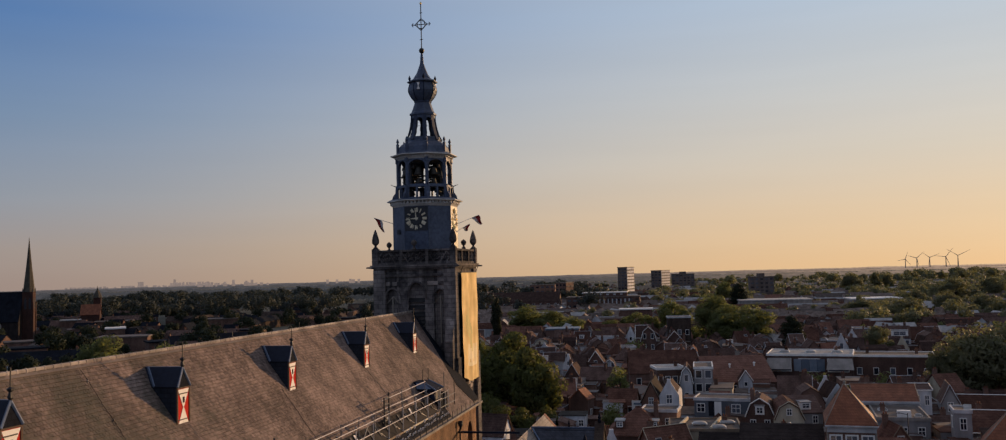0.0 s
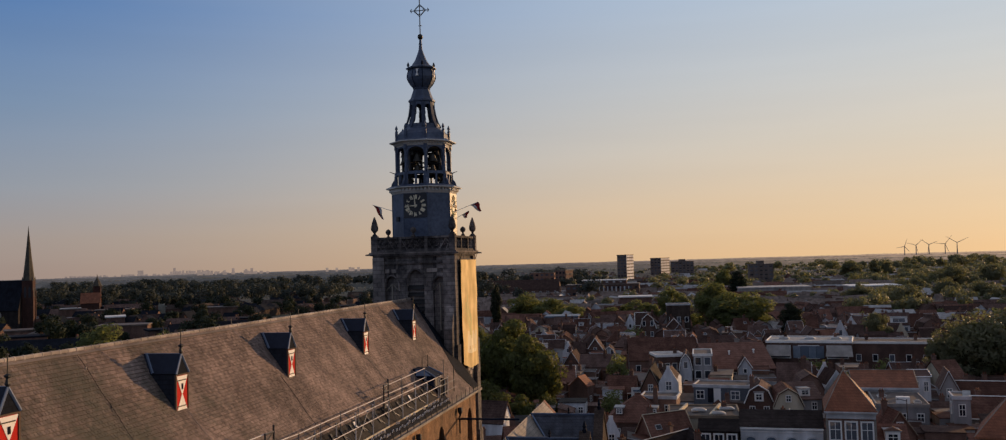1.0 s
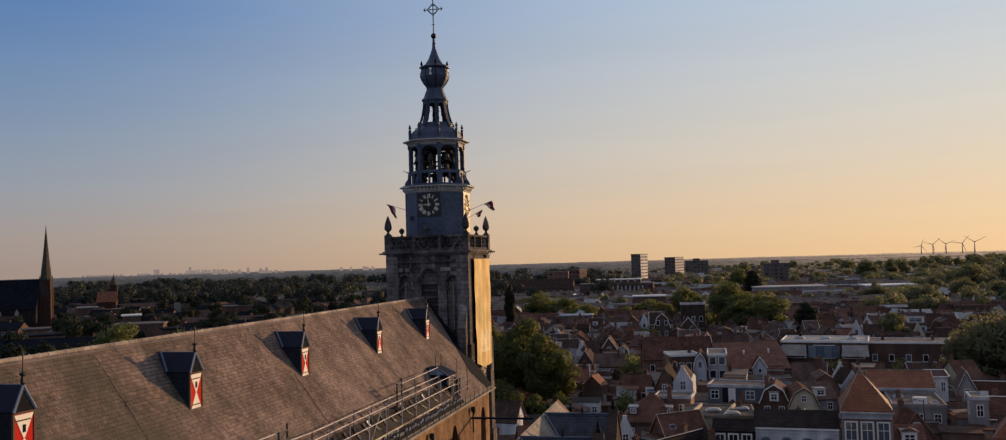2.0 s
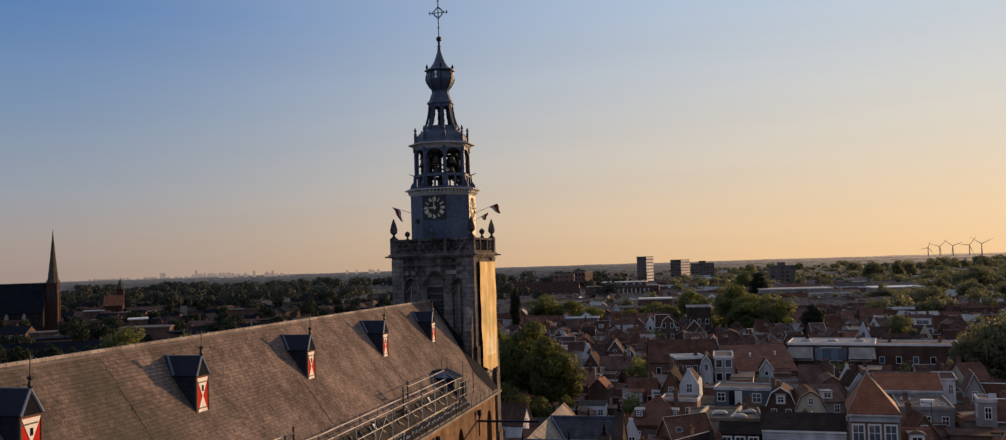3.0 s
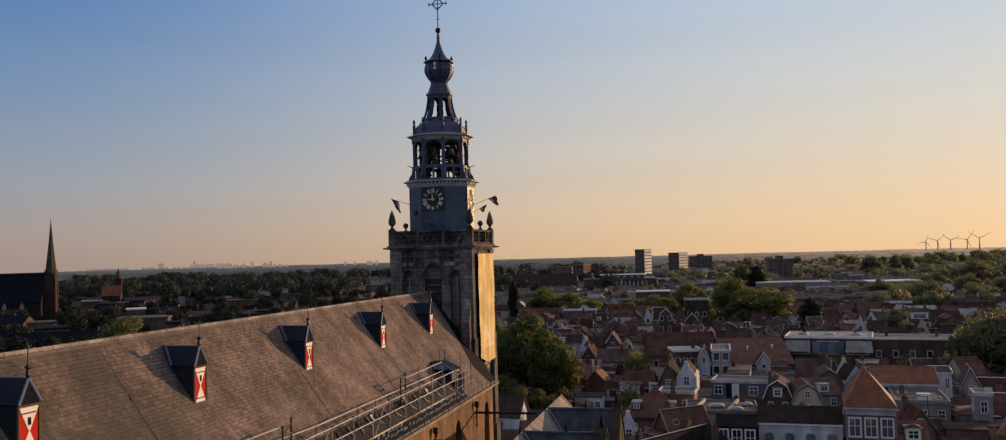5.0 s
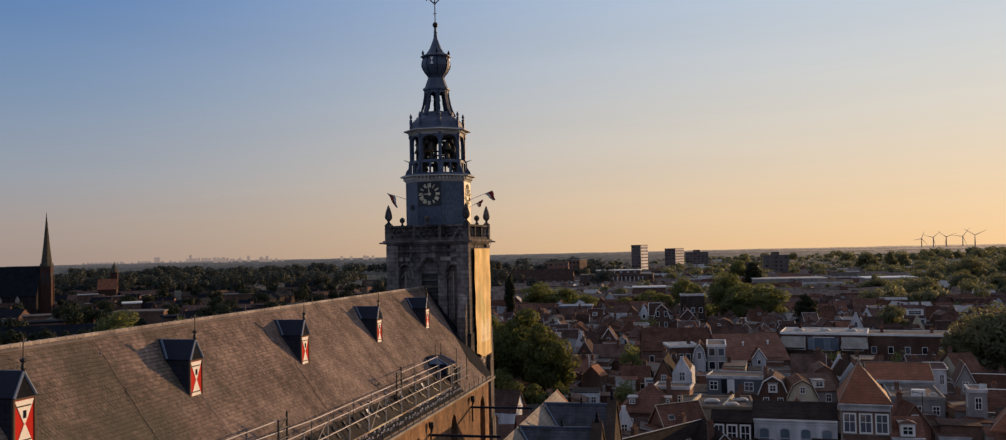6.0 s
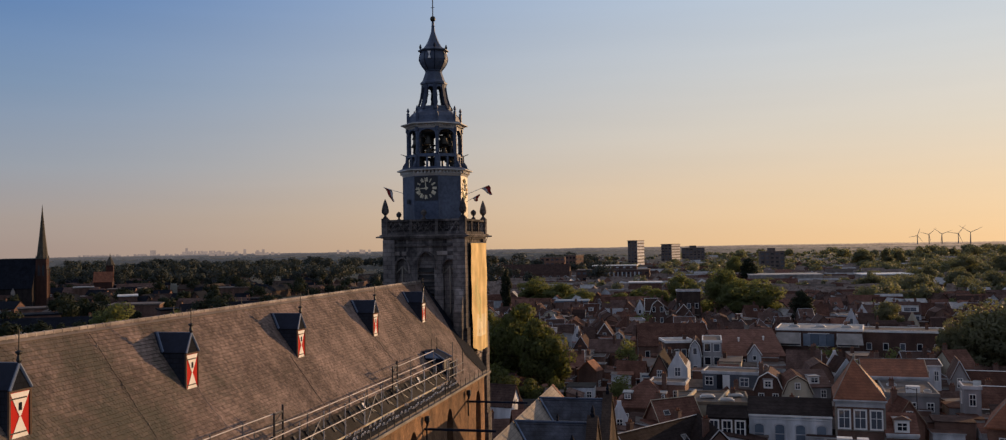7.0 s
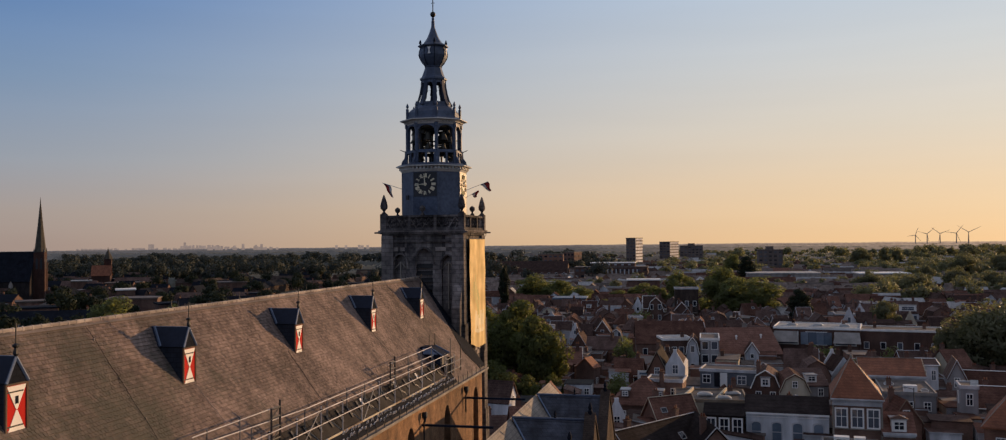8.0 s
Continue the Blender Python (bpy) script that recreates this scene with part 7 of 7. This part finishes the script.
def far_belt(y, tops, step, seed, mat, label):
    """A belt of far land with an uneven tree line, curving round the town."""
    rs = random.Random(seed)
    g = Geo()
    pts = []
    a = -62.0
    mid, span = (tops[0] + tops[1]) / 2, (tops[1] - tops[0]) / 2
    waves = [(rs.uniform(0.4, 3.0), rs.uniform(0, 6.3)) for _ in range(5)]
    while a < 40:
        slow = sum(math.sin(f * a + p) for f, p in waves) / 5
        h = mid + span * (0.55 * slow + rs.uniform(-0.3, 0.3))
        pts.append((y * math.sin(radians(a)), y * math.cos(radians(a)), h))
        a += step * rs.uniform(0.5, 1.5)
    for p, q in zip(pts, pts[1:]):
        k = 1.01
        g.hexa([(p[0], p[1], 0), (q[0], q[1], 0), (q[0] * k, q[1] * k, 0), (p[0] * k, p[1] * k, 0)], [p, q, (q[0] * k, q[1] * k, q[2]), (p[0] * k, p[1] * k, p[2])])
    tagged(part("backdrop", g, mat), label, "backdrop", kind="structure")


# haze is painted on these belts and their trees as a glow
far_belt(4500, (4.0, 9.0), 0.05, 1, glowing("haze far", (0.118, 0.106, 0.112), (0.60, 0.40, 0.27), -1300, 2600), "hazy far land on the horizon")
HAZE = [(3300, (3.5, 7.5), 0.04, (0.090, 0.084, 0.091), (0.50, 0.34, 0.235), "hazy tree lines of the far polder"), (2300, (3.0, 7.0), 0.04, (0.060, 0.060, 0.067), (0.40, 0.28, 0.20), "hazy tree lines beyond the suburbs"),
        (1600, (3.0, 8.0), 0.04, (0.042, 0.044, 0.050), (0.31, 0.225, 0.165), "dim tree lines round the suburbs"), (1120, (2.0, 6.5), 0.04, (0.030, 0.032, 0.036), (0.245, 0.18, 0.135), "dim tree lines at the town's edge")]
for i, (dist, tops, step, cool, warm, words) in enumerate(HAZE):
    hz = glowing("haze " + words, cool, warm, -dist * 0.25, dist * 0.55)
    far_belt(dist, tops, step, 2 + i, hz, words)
    if dist < 3000:
        rs = random.Random(40 + i)
        clumps = []
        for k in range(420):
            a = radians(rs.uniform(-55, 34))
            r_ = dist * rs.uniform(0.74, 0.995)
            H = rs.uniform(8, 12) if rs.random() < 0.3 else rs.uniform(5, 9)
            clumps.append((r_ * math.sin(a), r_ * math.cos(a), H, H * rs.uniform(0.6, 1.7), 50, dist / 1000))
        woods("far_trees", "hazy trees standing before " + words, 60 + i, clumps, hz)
# the city's haze is its own glow too
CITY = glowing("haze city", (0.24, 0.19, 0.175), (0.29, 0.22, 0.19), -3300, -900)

# low back buildings against the town houses
rs = random.Random(13)
g = Geo()
mats = []
for hx, hy, hr in list(taken):
    if not 95 < hy < 330:
        continue
    for k in range(5):
        a = rs.uniform(0, 2 * math.pi)
        x, y = hx + math.cos(a) * rs.uniform(3.2, 5.0), hy + math.sin(a) * rs.uniform(3.2, 5.0)
        if y < 103 or (13 < x < 34 and y < 112):
            continue
        w, d, h = rs.uniform(0.9, 2.0), rs.uniform(1.0, 2.4), rs.uniform(2.8, 5.4)
        t = radians(rs.choice((0, 90)) + rs.uniform(-8, 8))
        c, s_ = math.cos(t), math.sin(t)
        P = lambda px, py, pz: (x + c * px - s_ * py, y + s_ * px + c * py, pz)
        lean = rs.uniform(0, 0.9) if rs.random() < 0.5 else 0.0
        wm, rm = rs.choice((0, 0, 0, 1, 2, 3)), rs.choice((4, 6, 6, 7, 7))
        g.solid([P(-w, -d, 0), P(w, -d, 0), P(w, d, 0), P(-w, d, 0), P(-w, -d, h), P(w, -d, h), P(w, d, h + lean), P(-w, d, h + lean)],
                [(0, 1, 5, 4), (1, 2, 6, 5), (2, 3, 7, 6), (3, 0, 4, 7)])
        mats += [wm] * 4
        e = 0.12
        q0 = [P(-w - e, -d - e, h), P(w + e, -d - e, h), P(w + e, d + e, h + lean), P(-w - e, d + e, h + lean)]
        g.hexa(q0, [(a_, b_, c_ + 0.14) for a_, b_, c_ in q0])
        mats += [rm, rm] + [8 if rs.random() < 0.35 else rm] * 4
me = g.mesh("back_buildings")
for m in (DARK_BRICK, WHITE_WALL, RED_BRICK, GREY_WALL, BITUMEN, BITUMEN_PALE, TILE_BROWN, TILE_DARK, TRIM):
    me.materials.append(m)
me.polygons.foreach_set("material_index", mats)
tagged(part("back_buildings", me, None), "low sheds and extensions crowded between the houses", "sheds", kind="stuff")

# joined far houses
rs = random.Random(21)
g = Geo()
mats = []
for k in range(2300):
    y = (210 if k % 2 else 330) * (1650 / 330) ** rs.random()
    x = y * rs.uniform(-0.34, 0.5) if k % 6 else y * rs.uniform(-1.2, -0.34)
    if y < 480 and not free(x, y, 2.5) or x < -0.34 * y and y > 640:
        continue
    w, d, ev = rs.uniform(4.5, 7), rs.uniform(6, 12) if y < 420 else rs.uniform(8, 30), rs.uniform(3.8, 5.4)
    up = rs.uniform(1.8, 3.0)
    a = rs.choice((0.1, 1.6, 0.3, 1.75))
    big = rs.random() < 0.1 and y > 400
    if big:
        w, d, up = rs.uniform(14, 40), rs.uniform(15, 30), 0.0
    c, s_ = math.cos(a), math.sin(a)
    P = lambda px, py, pz: (x + c * px - s_ * py, y + s_ * px + c * py, pz)
    hw, hd = w / 2, d / 2
    n0 = len(g.f)
    g.solid([P(-hw, -hd, 0), P(hw, -hd, 0), P(hw, hd, 0), P(-hw, hd, 0), P(-hw, -hd, ev), P(hw, -hd, ev), P(hw, hd, ev), P(-hw, hd, ev)],
            [(0, 1, 5, 4), (1, 2, 6, 5), (2, 3, 7, 6), (3, 0, 4, 7)])
    mats += [rs.choice(((0, 0, 0, 1, 2, 2) if y < 360 else (0, 1, 0, 2, 9, 1)) if x > -0.34 * y else (0, 0, 0, 8))] * 4
    if big:
        g.face(P(-hw, -hd, ev), P(hw, -hd, ev), P(hw, hd, ev), P(-hw, hd, ev))
        mats.append(rs.choice((5, 5, 10, 6)))
    else:
        e = 0.3
        g.face(P(0, -hd - e, ev + up), P(0, hd + e, ev + up), P(-hw - e, hd + e, ev - 0.2), P(-hw - e, -hd - e, ev - 0.2))
        g.face(P(0, hd + e, ev + up), P(0, -hd - e, ev + up), P(hw + e, -hd - e, ev - 0.2), P(hw + e, hd + e, ev - 0.2))
        g.face(P(-hw, -hd, ev), P(hw, -hd, ev), P(0, -hd, ev + up))
        g.face(P(hw, hd, ev), P(-hw, hd, ev), P(0, hd, ev + up))
        # far and sunward roofs are picked paler to stand in for haze
        rm = rs.choice((10, 10, 6, 9, 9, 5) if y > 900 and x > 0 else ((3, 3, 4, 4, 3, 4, 6) if y < 360 else (3, 10, 10, 10, 5, 4, 10, 6)) if x > -0.34 * y else (11, 11, 8, 11, 4))
        mats += [rm, rm, mats[-1], mats[-1]]
me = g.mesh("distant_houses")
for m in (DARK_BRICK, RED_BRICK, WHITE_WALL, TILE_BROWN, TILE_DARK, BITUMEN, BITUMEN_PALE, TILE_RED, DEEP_BRICK, CONCRETE, FAR_ROOF, COAL_SLATE):
    me.materials.append(m)
me.polygons.foreach_set("material_index", mats)
tagged(part("distant_houses", me, None), "many small roofs of the far town quarters", "houses", kind="stuff")


def block_of_flats(x, y, w, d, h, floors, cols, wall, label, turn=0.0, name="apartment_building", side_cols=2, top=True, sun_side=False):
    ob = thing(name, label, "apartment building", (x, y, 0), turn)
    g = Geo()
    g.box(-w / 2, -d / 2, 0, w / 2, d / 2, h)
    wl_ = part("wall", g, wall, ob)
    g = Geo()
    g.box(-w / 2 - 0.3, -d / 2 - 0.3, h, w / 2 + 0.3, d / 2 + 0.3, h + 0.6)
    rf = part("roof", g, BITUMEN, ob)
    if top:
        g = Geo()
        g.box(-w * 0.15, -d * 0.2, h + 0.6, w * 0.15, d * 0.25, h + 3.0)
        part("lift_house", g, wall, rf)
    # sun on the side wall is put in as a pale skin
    if sun_side:
        g = Geo()
        g.box(w / 2, -d / 2 + 0.2, 0, w / 2 + 0.06, d / 2 - 0.2, h)
        part("side_cladding", g, WHITE_WALL, ob, "side wall painted pale for the low sun")
    fh = h / floors
    fm, pm = Geo(), Geo()
    ww = w / cols * 0.55
    pm.box(-ww / 2, -0.06, 0, ww / 2, 0.0, fh * 0.36)
    pmesh = pm.mesh("window")
    pmesh.materials.append(GLASS)
    fm.box(-d / side_cols * 0.42, -0.35, 0, d / side_cols * 0.42, 0.0, fh * 0.34)
    bmesh_ = fm.mesh("balcony")
    bmesh_.materials.append(FLAT_BRICK)
    for f in range(floors):
        z = f * fh + fh * 0.35
        for c in range(cols):
            part("window", pmesh, None, wl_, at=(-w / 2 + w * (c + 0.5) / cols, -d / 2, z))
        for c in range(side_cols):
            part("balcony", bmesh_, None, wl_, at=pose(w / 2, -d / 2 + d * (c + 0.5) / side_cols, z - fh * 0.3, 0, 0, 90))
    return ob


block_of_flats(-64.0, 812, 8.6, 23, 28.5, 10, 3, FLAT_BRICK, "tall narrow apartment tower catching the low sun", -12, top=False, sun_side=True)
block_of_flats(-37.0, 912, 10.6, 31, 24.6, 9, 3, FLAT_BRICK, "tall apartment tower with sunlit balconies", -14, side_cols=4, top=False, sun_side=True)
block_of_flats(-16.6, 1006, 24.5, 12, 19.8, 7, 6, FLAT_BRICK, "broad brown apartment slab", 3, side_cols=1)
block_of_flats(46.3, 704, 17.5, 14, 18.2, 6, 5, FLAT_BRICK, "brown brick institutional block with a raised top", 2, side_cols=1)
ob = block_of_flats(-57.5, 545, 44.0, 14, 10.4, 3, 13, DARK_BRICK, "long brick school building with a pale roof edge", 2, side_cols=1, top=False)
g = Geo()
g.box(-12.0, -5.5, 11.0, 14.5, 5.5, 13.0)
st = part("roof_storey", g, TILE_DARK, ob, "dark set-back top storey")
# white edge stands in for sun on the flat roof
g = Geo()
g.box(-12.4, -6.0, 13.0, 14.9, 6.0, 13.5)
part("roof_edge", g, WHITE, st, "bright flat roof edge")
for k in range(6):
    g = Geo()
    g.box(-10.4 + 4.2 * k, -5.6, 11.7, -9.0 + 4.2 * k, -5.45, 12.6)
    part("window", g, WHITE_WALL, st)
for k in range(8):
    g = Geo()
    g.box(-2.0 + 2.5 * k, -7.25, 4.0, -1.3 + 2.5 * k, -7.0, 9.4)
    part("pilaster", g, TRIM, ob)
house(-106, 540, 45, 14, 9.0, 14.6, "side", DARK_BRICK, TILE_DARK, "long dark-roofed brick block", 3, (10, 1.4, 1.6), (6.0, 2.6), None, 3)
block_of_flats(-104.0, 700, 9.5, 12, 17.6, 5, 3, DARK_BRICK, "brown brick apartment block with a sunlit end", -22, top=False)
block_of_flats(-135, 780, 22, 12, 15, 4, 5, RED_BRICK, "brick apartment block beyond the trees", 3, top=False)


def shed(x, y, w, d, h, label, turn=0.0, roof=BITUMEN_PALE, wall=CONCRETE):
    ob = thing("warehouse", label, "warehouse", (x, y, 0), turn)
    g = Geo()
    g.box(-w / 2, -d / 2, 0, w / 2, d / 2, h)
    part("wall", g, wall, ob)
    g = Geo()
    g.box(-w / 2 - 0.4, -d / 2 - 0.4, h, w / 2 + 0.4, d / 2 + 0.4, h + 0.5)
    part("roof", g, roof, ob)


shed(38, 492, 36, 22, 8.6, "low hall with a pale flat roof", 2)
shed(87, 490, 24, 20, 8.4, "low hall with a white sheet roof", 2, WHITE)
shed(-45.6, 296, 10.5, 9, 7.5, "low hall with a bluish flat roof", 4, BLUE_PAINT, DARK_BRICK)
shed(-27.2, 384, 13.5, 8, 9.7, "flat-roofed hall with a bright roof edge", 4, WHITE, DARK_BRICK)
shed(162, 800, 64, 30, 7.5, "wide grey industrial hall", 2, BITUMEN)
shed(-247, 340, 7.5, 12, 7.6, "low hall with a white sheet roof", 36, WHITE, DARK_BRICK)
shed(-340, 430, 10, 12, 7.3, "low hall with a pale flat roof", 38, BITUMEN_PALE, DARK_BRICK)
for x, y, w, t in ((-232, 318, 44, 20), (-205, 345, 36, 14), (-268, 372, 40, 30)):
    house(x, y, w, 9.0, 3.6, 6.4, "side", DARK_BRICK, TILE_DARK, "long dark-roofed terrace in the leafy suburb", t, (9, 1.0, 1.2), (1.6,), None, 2, group="suburb terraces")

rs = random.Random(31)
for k in range(34):
    y = 215 * (620 / 215) ** rs.random()
    x = -y * rs.uniform(0.42, 1.0)
    w = rs.uniform(16, 40)
    if free(x, y, 7.0):
        ro = rs.choice((TILE_DARK, COAL_SLATE, COAL_SLATE))
        ev = rs.uniform(3.6, 5.6)
        house(x, y, w, rs.uniform(8, 10), ev, ev + rs.uniform(2.4, 3.6), "side", DARK_BRICK, ro, "long dark-roofed terrace in the leafy suburb", rs.uniform(12, 44), (int(w / 3.5), 1.0, 1.2), (ev - 1.9,), None, 2, group="suburb terraces")
        taken.append((x, y, w * 0.4))
for k in range(26):
    y = 230 * (900 / 230) ** rs.random()
    x = -y * rs.uniform(0.36, 1.05)
    if free(x, y, 5.0):
        shed(x, y, rs.uniform(8, 22), rs.uniform(8, 14), rs.uniform(5.5, 7.6), "low flat-roofed building among the suburb trees", rs.uniform(0, 50), rs.choice((BITUMEN, COAL_SLATE, COAL_SLATE)), DARK_BRICK)
        taken.append((x, y, 8.0))

# brick church with a needle spire
ch = thing("neo_gothic_church", "dark brick church with a tall needle spire", "church", (-327.6, 384.0, 0), 25)
g = Geo()
g.box(-2.45, -2.45, 0, 2.45, 2.45, 24.0)
for sx in (-1, 1):
    for sy in (-1, 1):
        g.box(sx * 2.3 - 0.45, sy * 2.3 - 0.45, 0, sx * 2.3 + 0.45, sy * 2.3 + 0.45, 19)
tw = part("steeple", g, STEEPLE_BRICK, ch, "red brick steeple")
g = Geo()
g.lathe([(2.9, 23.9), (2.55, 25.5), (1.4, 36.0), (0.3, 48.0), (0.05, 51.5)], 8)
part("spire", g, SPIRE_SLATE, ch, "slender slate spire")
for t in range(4):
    g = Geo()
    g.lathe([(0.35, 23.8), (0.35, 24.4), (0.05, 26.0)], 4, 2.3 * (1 if t % 2 else -1), 2.3 * (1 if t > 1 else -1), 45)
    part("corner_pinnacle", g, BLUE_SLATE, tw)
    for dx in (-1.0, 1.0):
        g = Geo()
        g.extrude([(dx - 0.5, -2.5, 15.5), (dx + 0.5, -2.5, 15.5), (dx + 0.5, -2.5, 20.0), (dx, -2.5, 21.2), (dx - 0.5, -2.5, 20.0)], (0, 0.1, 0))
        part("belfry_opening", g, DIAL, tw, at=Matrix.Rotation(math.pi / 2 * t, 4, "Z"))
g = Geo()
g.box(-52, -8, 0, -2.6, 8, 10)
g.extrude([(-52, -8, 10), (-52, 8, 10), (-52, 0, 23.6)], (49.4, 0, 0))
part("nave_body", g, COAL_BRICK, ch)
g = Geo()
for s in (-1, 1):
    q = [(-52.4, 0, 24.2), (-2.4, 0, 24.2), (-2.4, s * 8.6, 9.4), (-52.4, s * 8.6, 9.4)]
    g.slab(q[::s], 0.3)
part("nave_roof", g, COAL_SLATE, ch, "dark slate roof")
for x in (-11, -19, -27, -35):
    g = Geo()
    g.extrude([(x - 0.9, -8.9, 4.0), (x + 0.9, -8.9, 4.0), (x + 0.9, -8.9, 8.0), (x, -8.9, 9.8), (x - 0.9, -8.9, 8.0)], (0, 0.8, 0))
    part("wall_gablet", g, CONCRETE, ch, "pale stone gablet over a window")

# small church with an orange roof
ch = thing("village_church", "small brick church with an orange roof and a domed turret", "church", (-339.6, 452.0, 1.6), 30)
g = Geo()
g.box(-1.9, -1.9, 0, 1.9, 1.9, 17.6)
tw = part("turret", g, STEEPLE_BRICK, ch)
g = Geo()
g.lathe([(2.7, 17.5), (2.4, 18.4), (1.8, 19.8), (0.8, 21.6), (0.25, 22.8), (0.08, 24.3)], 8)
part("turret_roof", g, SPIRE_SLATE, tw)
g = Geo()
g.box(-7.5, -10, 0, 2.2, -2, 8.5)
g.extrude([(-7.5, -10, 8.5), (-7.5, -2, 8.5), (-7.5, -6, 13.6)], (9.7, 0, 0))
part("body", g, STEEPLE_BRICK, ch)
g = Geo()
for s in (-1, 1):
    q = [(-7.9, -6, 14.0), (2.6, -6, 14.0), (2.6, -6 + s * 4.5, 8.1), (-7.9, -6 + s * 4.5, 8.1)]
    g.slab(q[::s], 0.25)
part("roof", g, TILE_RED, ch, "orange tiled roof")


# wind turbines
def turbine(x, y, hub, blade, spin):
    ob = thing("wind_turbine", "three-bladed wind turbine far off on the horizon", "wind turbine", (x, y, 0), -12, group="wind turbines")
    g = Geo()
    g.tube((0, 0, 0), (0, 0, hub), 2.2, 10, 1.3)
    part("mast", g, CONCRETE, ob)
    g = Geo()
    g.box(-1.6, -3.0, hub - 1.6, 1.6, 6.0, hub + 1.6)
    part("nacelle", g, CONCRETE, ob)
    for k in range(3):
        a = radians(spin + 120 * k)
        g = Geo()
        d, t = Vector((math.sin(a), 0, math.cos(a))), Vector((math.cos(a), 0, -math.sin(a)))
        o = Vector((0, -3.6, hub))
        g.hexa([o - t * 1.3, o + t * 1.3, o + t * 1.3 + Vector((0, 0.8, 0)), o - t * 1.3 + Vector((0, 0.8, 0))],
               [o + d * blade - t * 0.4, o + d * blade + t * 0.4, o + d * blade + t * 0.4 + Vector((0, 0.4, 0)), o + d * blade - t * 0.4 + Vector((0, 0.4, 0))])
        part("blade", g, CONCRETE, ob)


for x, y, hub, blade, spin in ((1059, 4000, 47, 50, 64), (1015, 4010, 43, 44, 38), (950, 4000, 42, 40, 68), (900, 4000, 41, 38, 48), (855, 4000, 37, 32, 20)):
    turbine(x, y, hub, blade, spin)

# skyline of the far city
rs = random.Random(5)
g = Geo()
towers = [(-2728, 32, 9), (-2695, 32, 14), (-2511, 40, 7), (-2495, 22, 8), (-2202, 30, 9), (-2106, 24, 8), (-2060, 28, 9), (-2085, 18, 20), (-1680, 19, 9), (-1637, 18, 8), (-1592, 19, 9), (-1558, 17, 12), (-1520, 18, 9), (-1470, 17, 10), (-1425, 18, 9)]
for k in range(150):
    x = rs.uniform(-3100, -1990) if k % 3 else rs.uniform(-2480, -2230)
    near_core = -2480 < x < -2230
    towers.append((x, rs.uniform(10, 15) + (rs.uniform(0, 13) if near_core and rs.random() < 0.6 else 0), rs.uniform(3.5, 9)))
for x, h, w in towers:
    y = 3900 + rs.uniform(-60, 60)
    g.box(x - w / 2, y, 0, x + w / 2, y + 10, h)
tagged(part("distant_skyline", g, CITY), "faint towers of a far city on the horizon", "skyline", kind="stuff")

# ---- slates of the nave roof ----
TW, TE = 0.165, 0.17
slope = math.hypot(EX - AX, RIDGE - EAVE)
ax, az = (EX - AX) / slope, -(RIDGE - EAVE) / slope       # down the slope
nx, nz = -az, ax                                          # out of the slope


def slate_mesh(dw, dl, lift):
    g = Geo()
    w, l, t = TW - 0.008 + dw, TE * 0.98 + dl, 0.018
    c = lambda a, b, n: (a * ax + n * nx, b, a * az + n * nz)
    g.hexa([c(0, 0, 0.0), c(l, 0, lift), c(l, w, lift), c(0, w, 0.0)], [c(0, 0, t), c(l, 0, lift + t), c(l, w, lift + t), c(0, w, t)])
    return g


n_row = int(slope / TE)
near = (25.4, 28.4, 20, 36)       # the stretch of single slates
shared = []
for dw, dl, lift in ((0, 0, 0.02), (-0.008, 0.006, 0.028), (0.004, -0.012, 0.016)):
    me = slate_mesh(dw, dl, lift).mesh("slate")
    me.materials.append(SLATE)
    shared.append(me)
verts, faces = [], []
rs = random.Random(3)
for r_ in range(n_row):
    d = r_ * TE
    y = 12.0 + (TW / 2 if r_ % 2 else 0)
    while y < Y1 - TW:
        px, pz = AX + ax * d, RIDGE + az * d
        k = rs.randrange(3)
        if near[0] < y < near[1] and near[2] <= r_ < near[3]:
            part("slate", shared[k], None, roof, at=(px, y, pz))
        else:
            n0 = len(verts)
            j = rs.uniform(-0.006, 0.006)
            verts += [(px + v.co.x + j * ax, y + v.co.y, pz + v.co.z + j * az) for v in shared[k].vertices]
            faces += [tuple(n0 + i for i in p.vertices) for p in shared[k].polygons]
        y += TW
me = bpy.data.meshes.new("slate_cladding")
me.from_pydata(verts, [], faces)
tagged(part("slate_cladding", me, SLATE, roof), "courses of weathered brown-grey slates", kind="stuff")
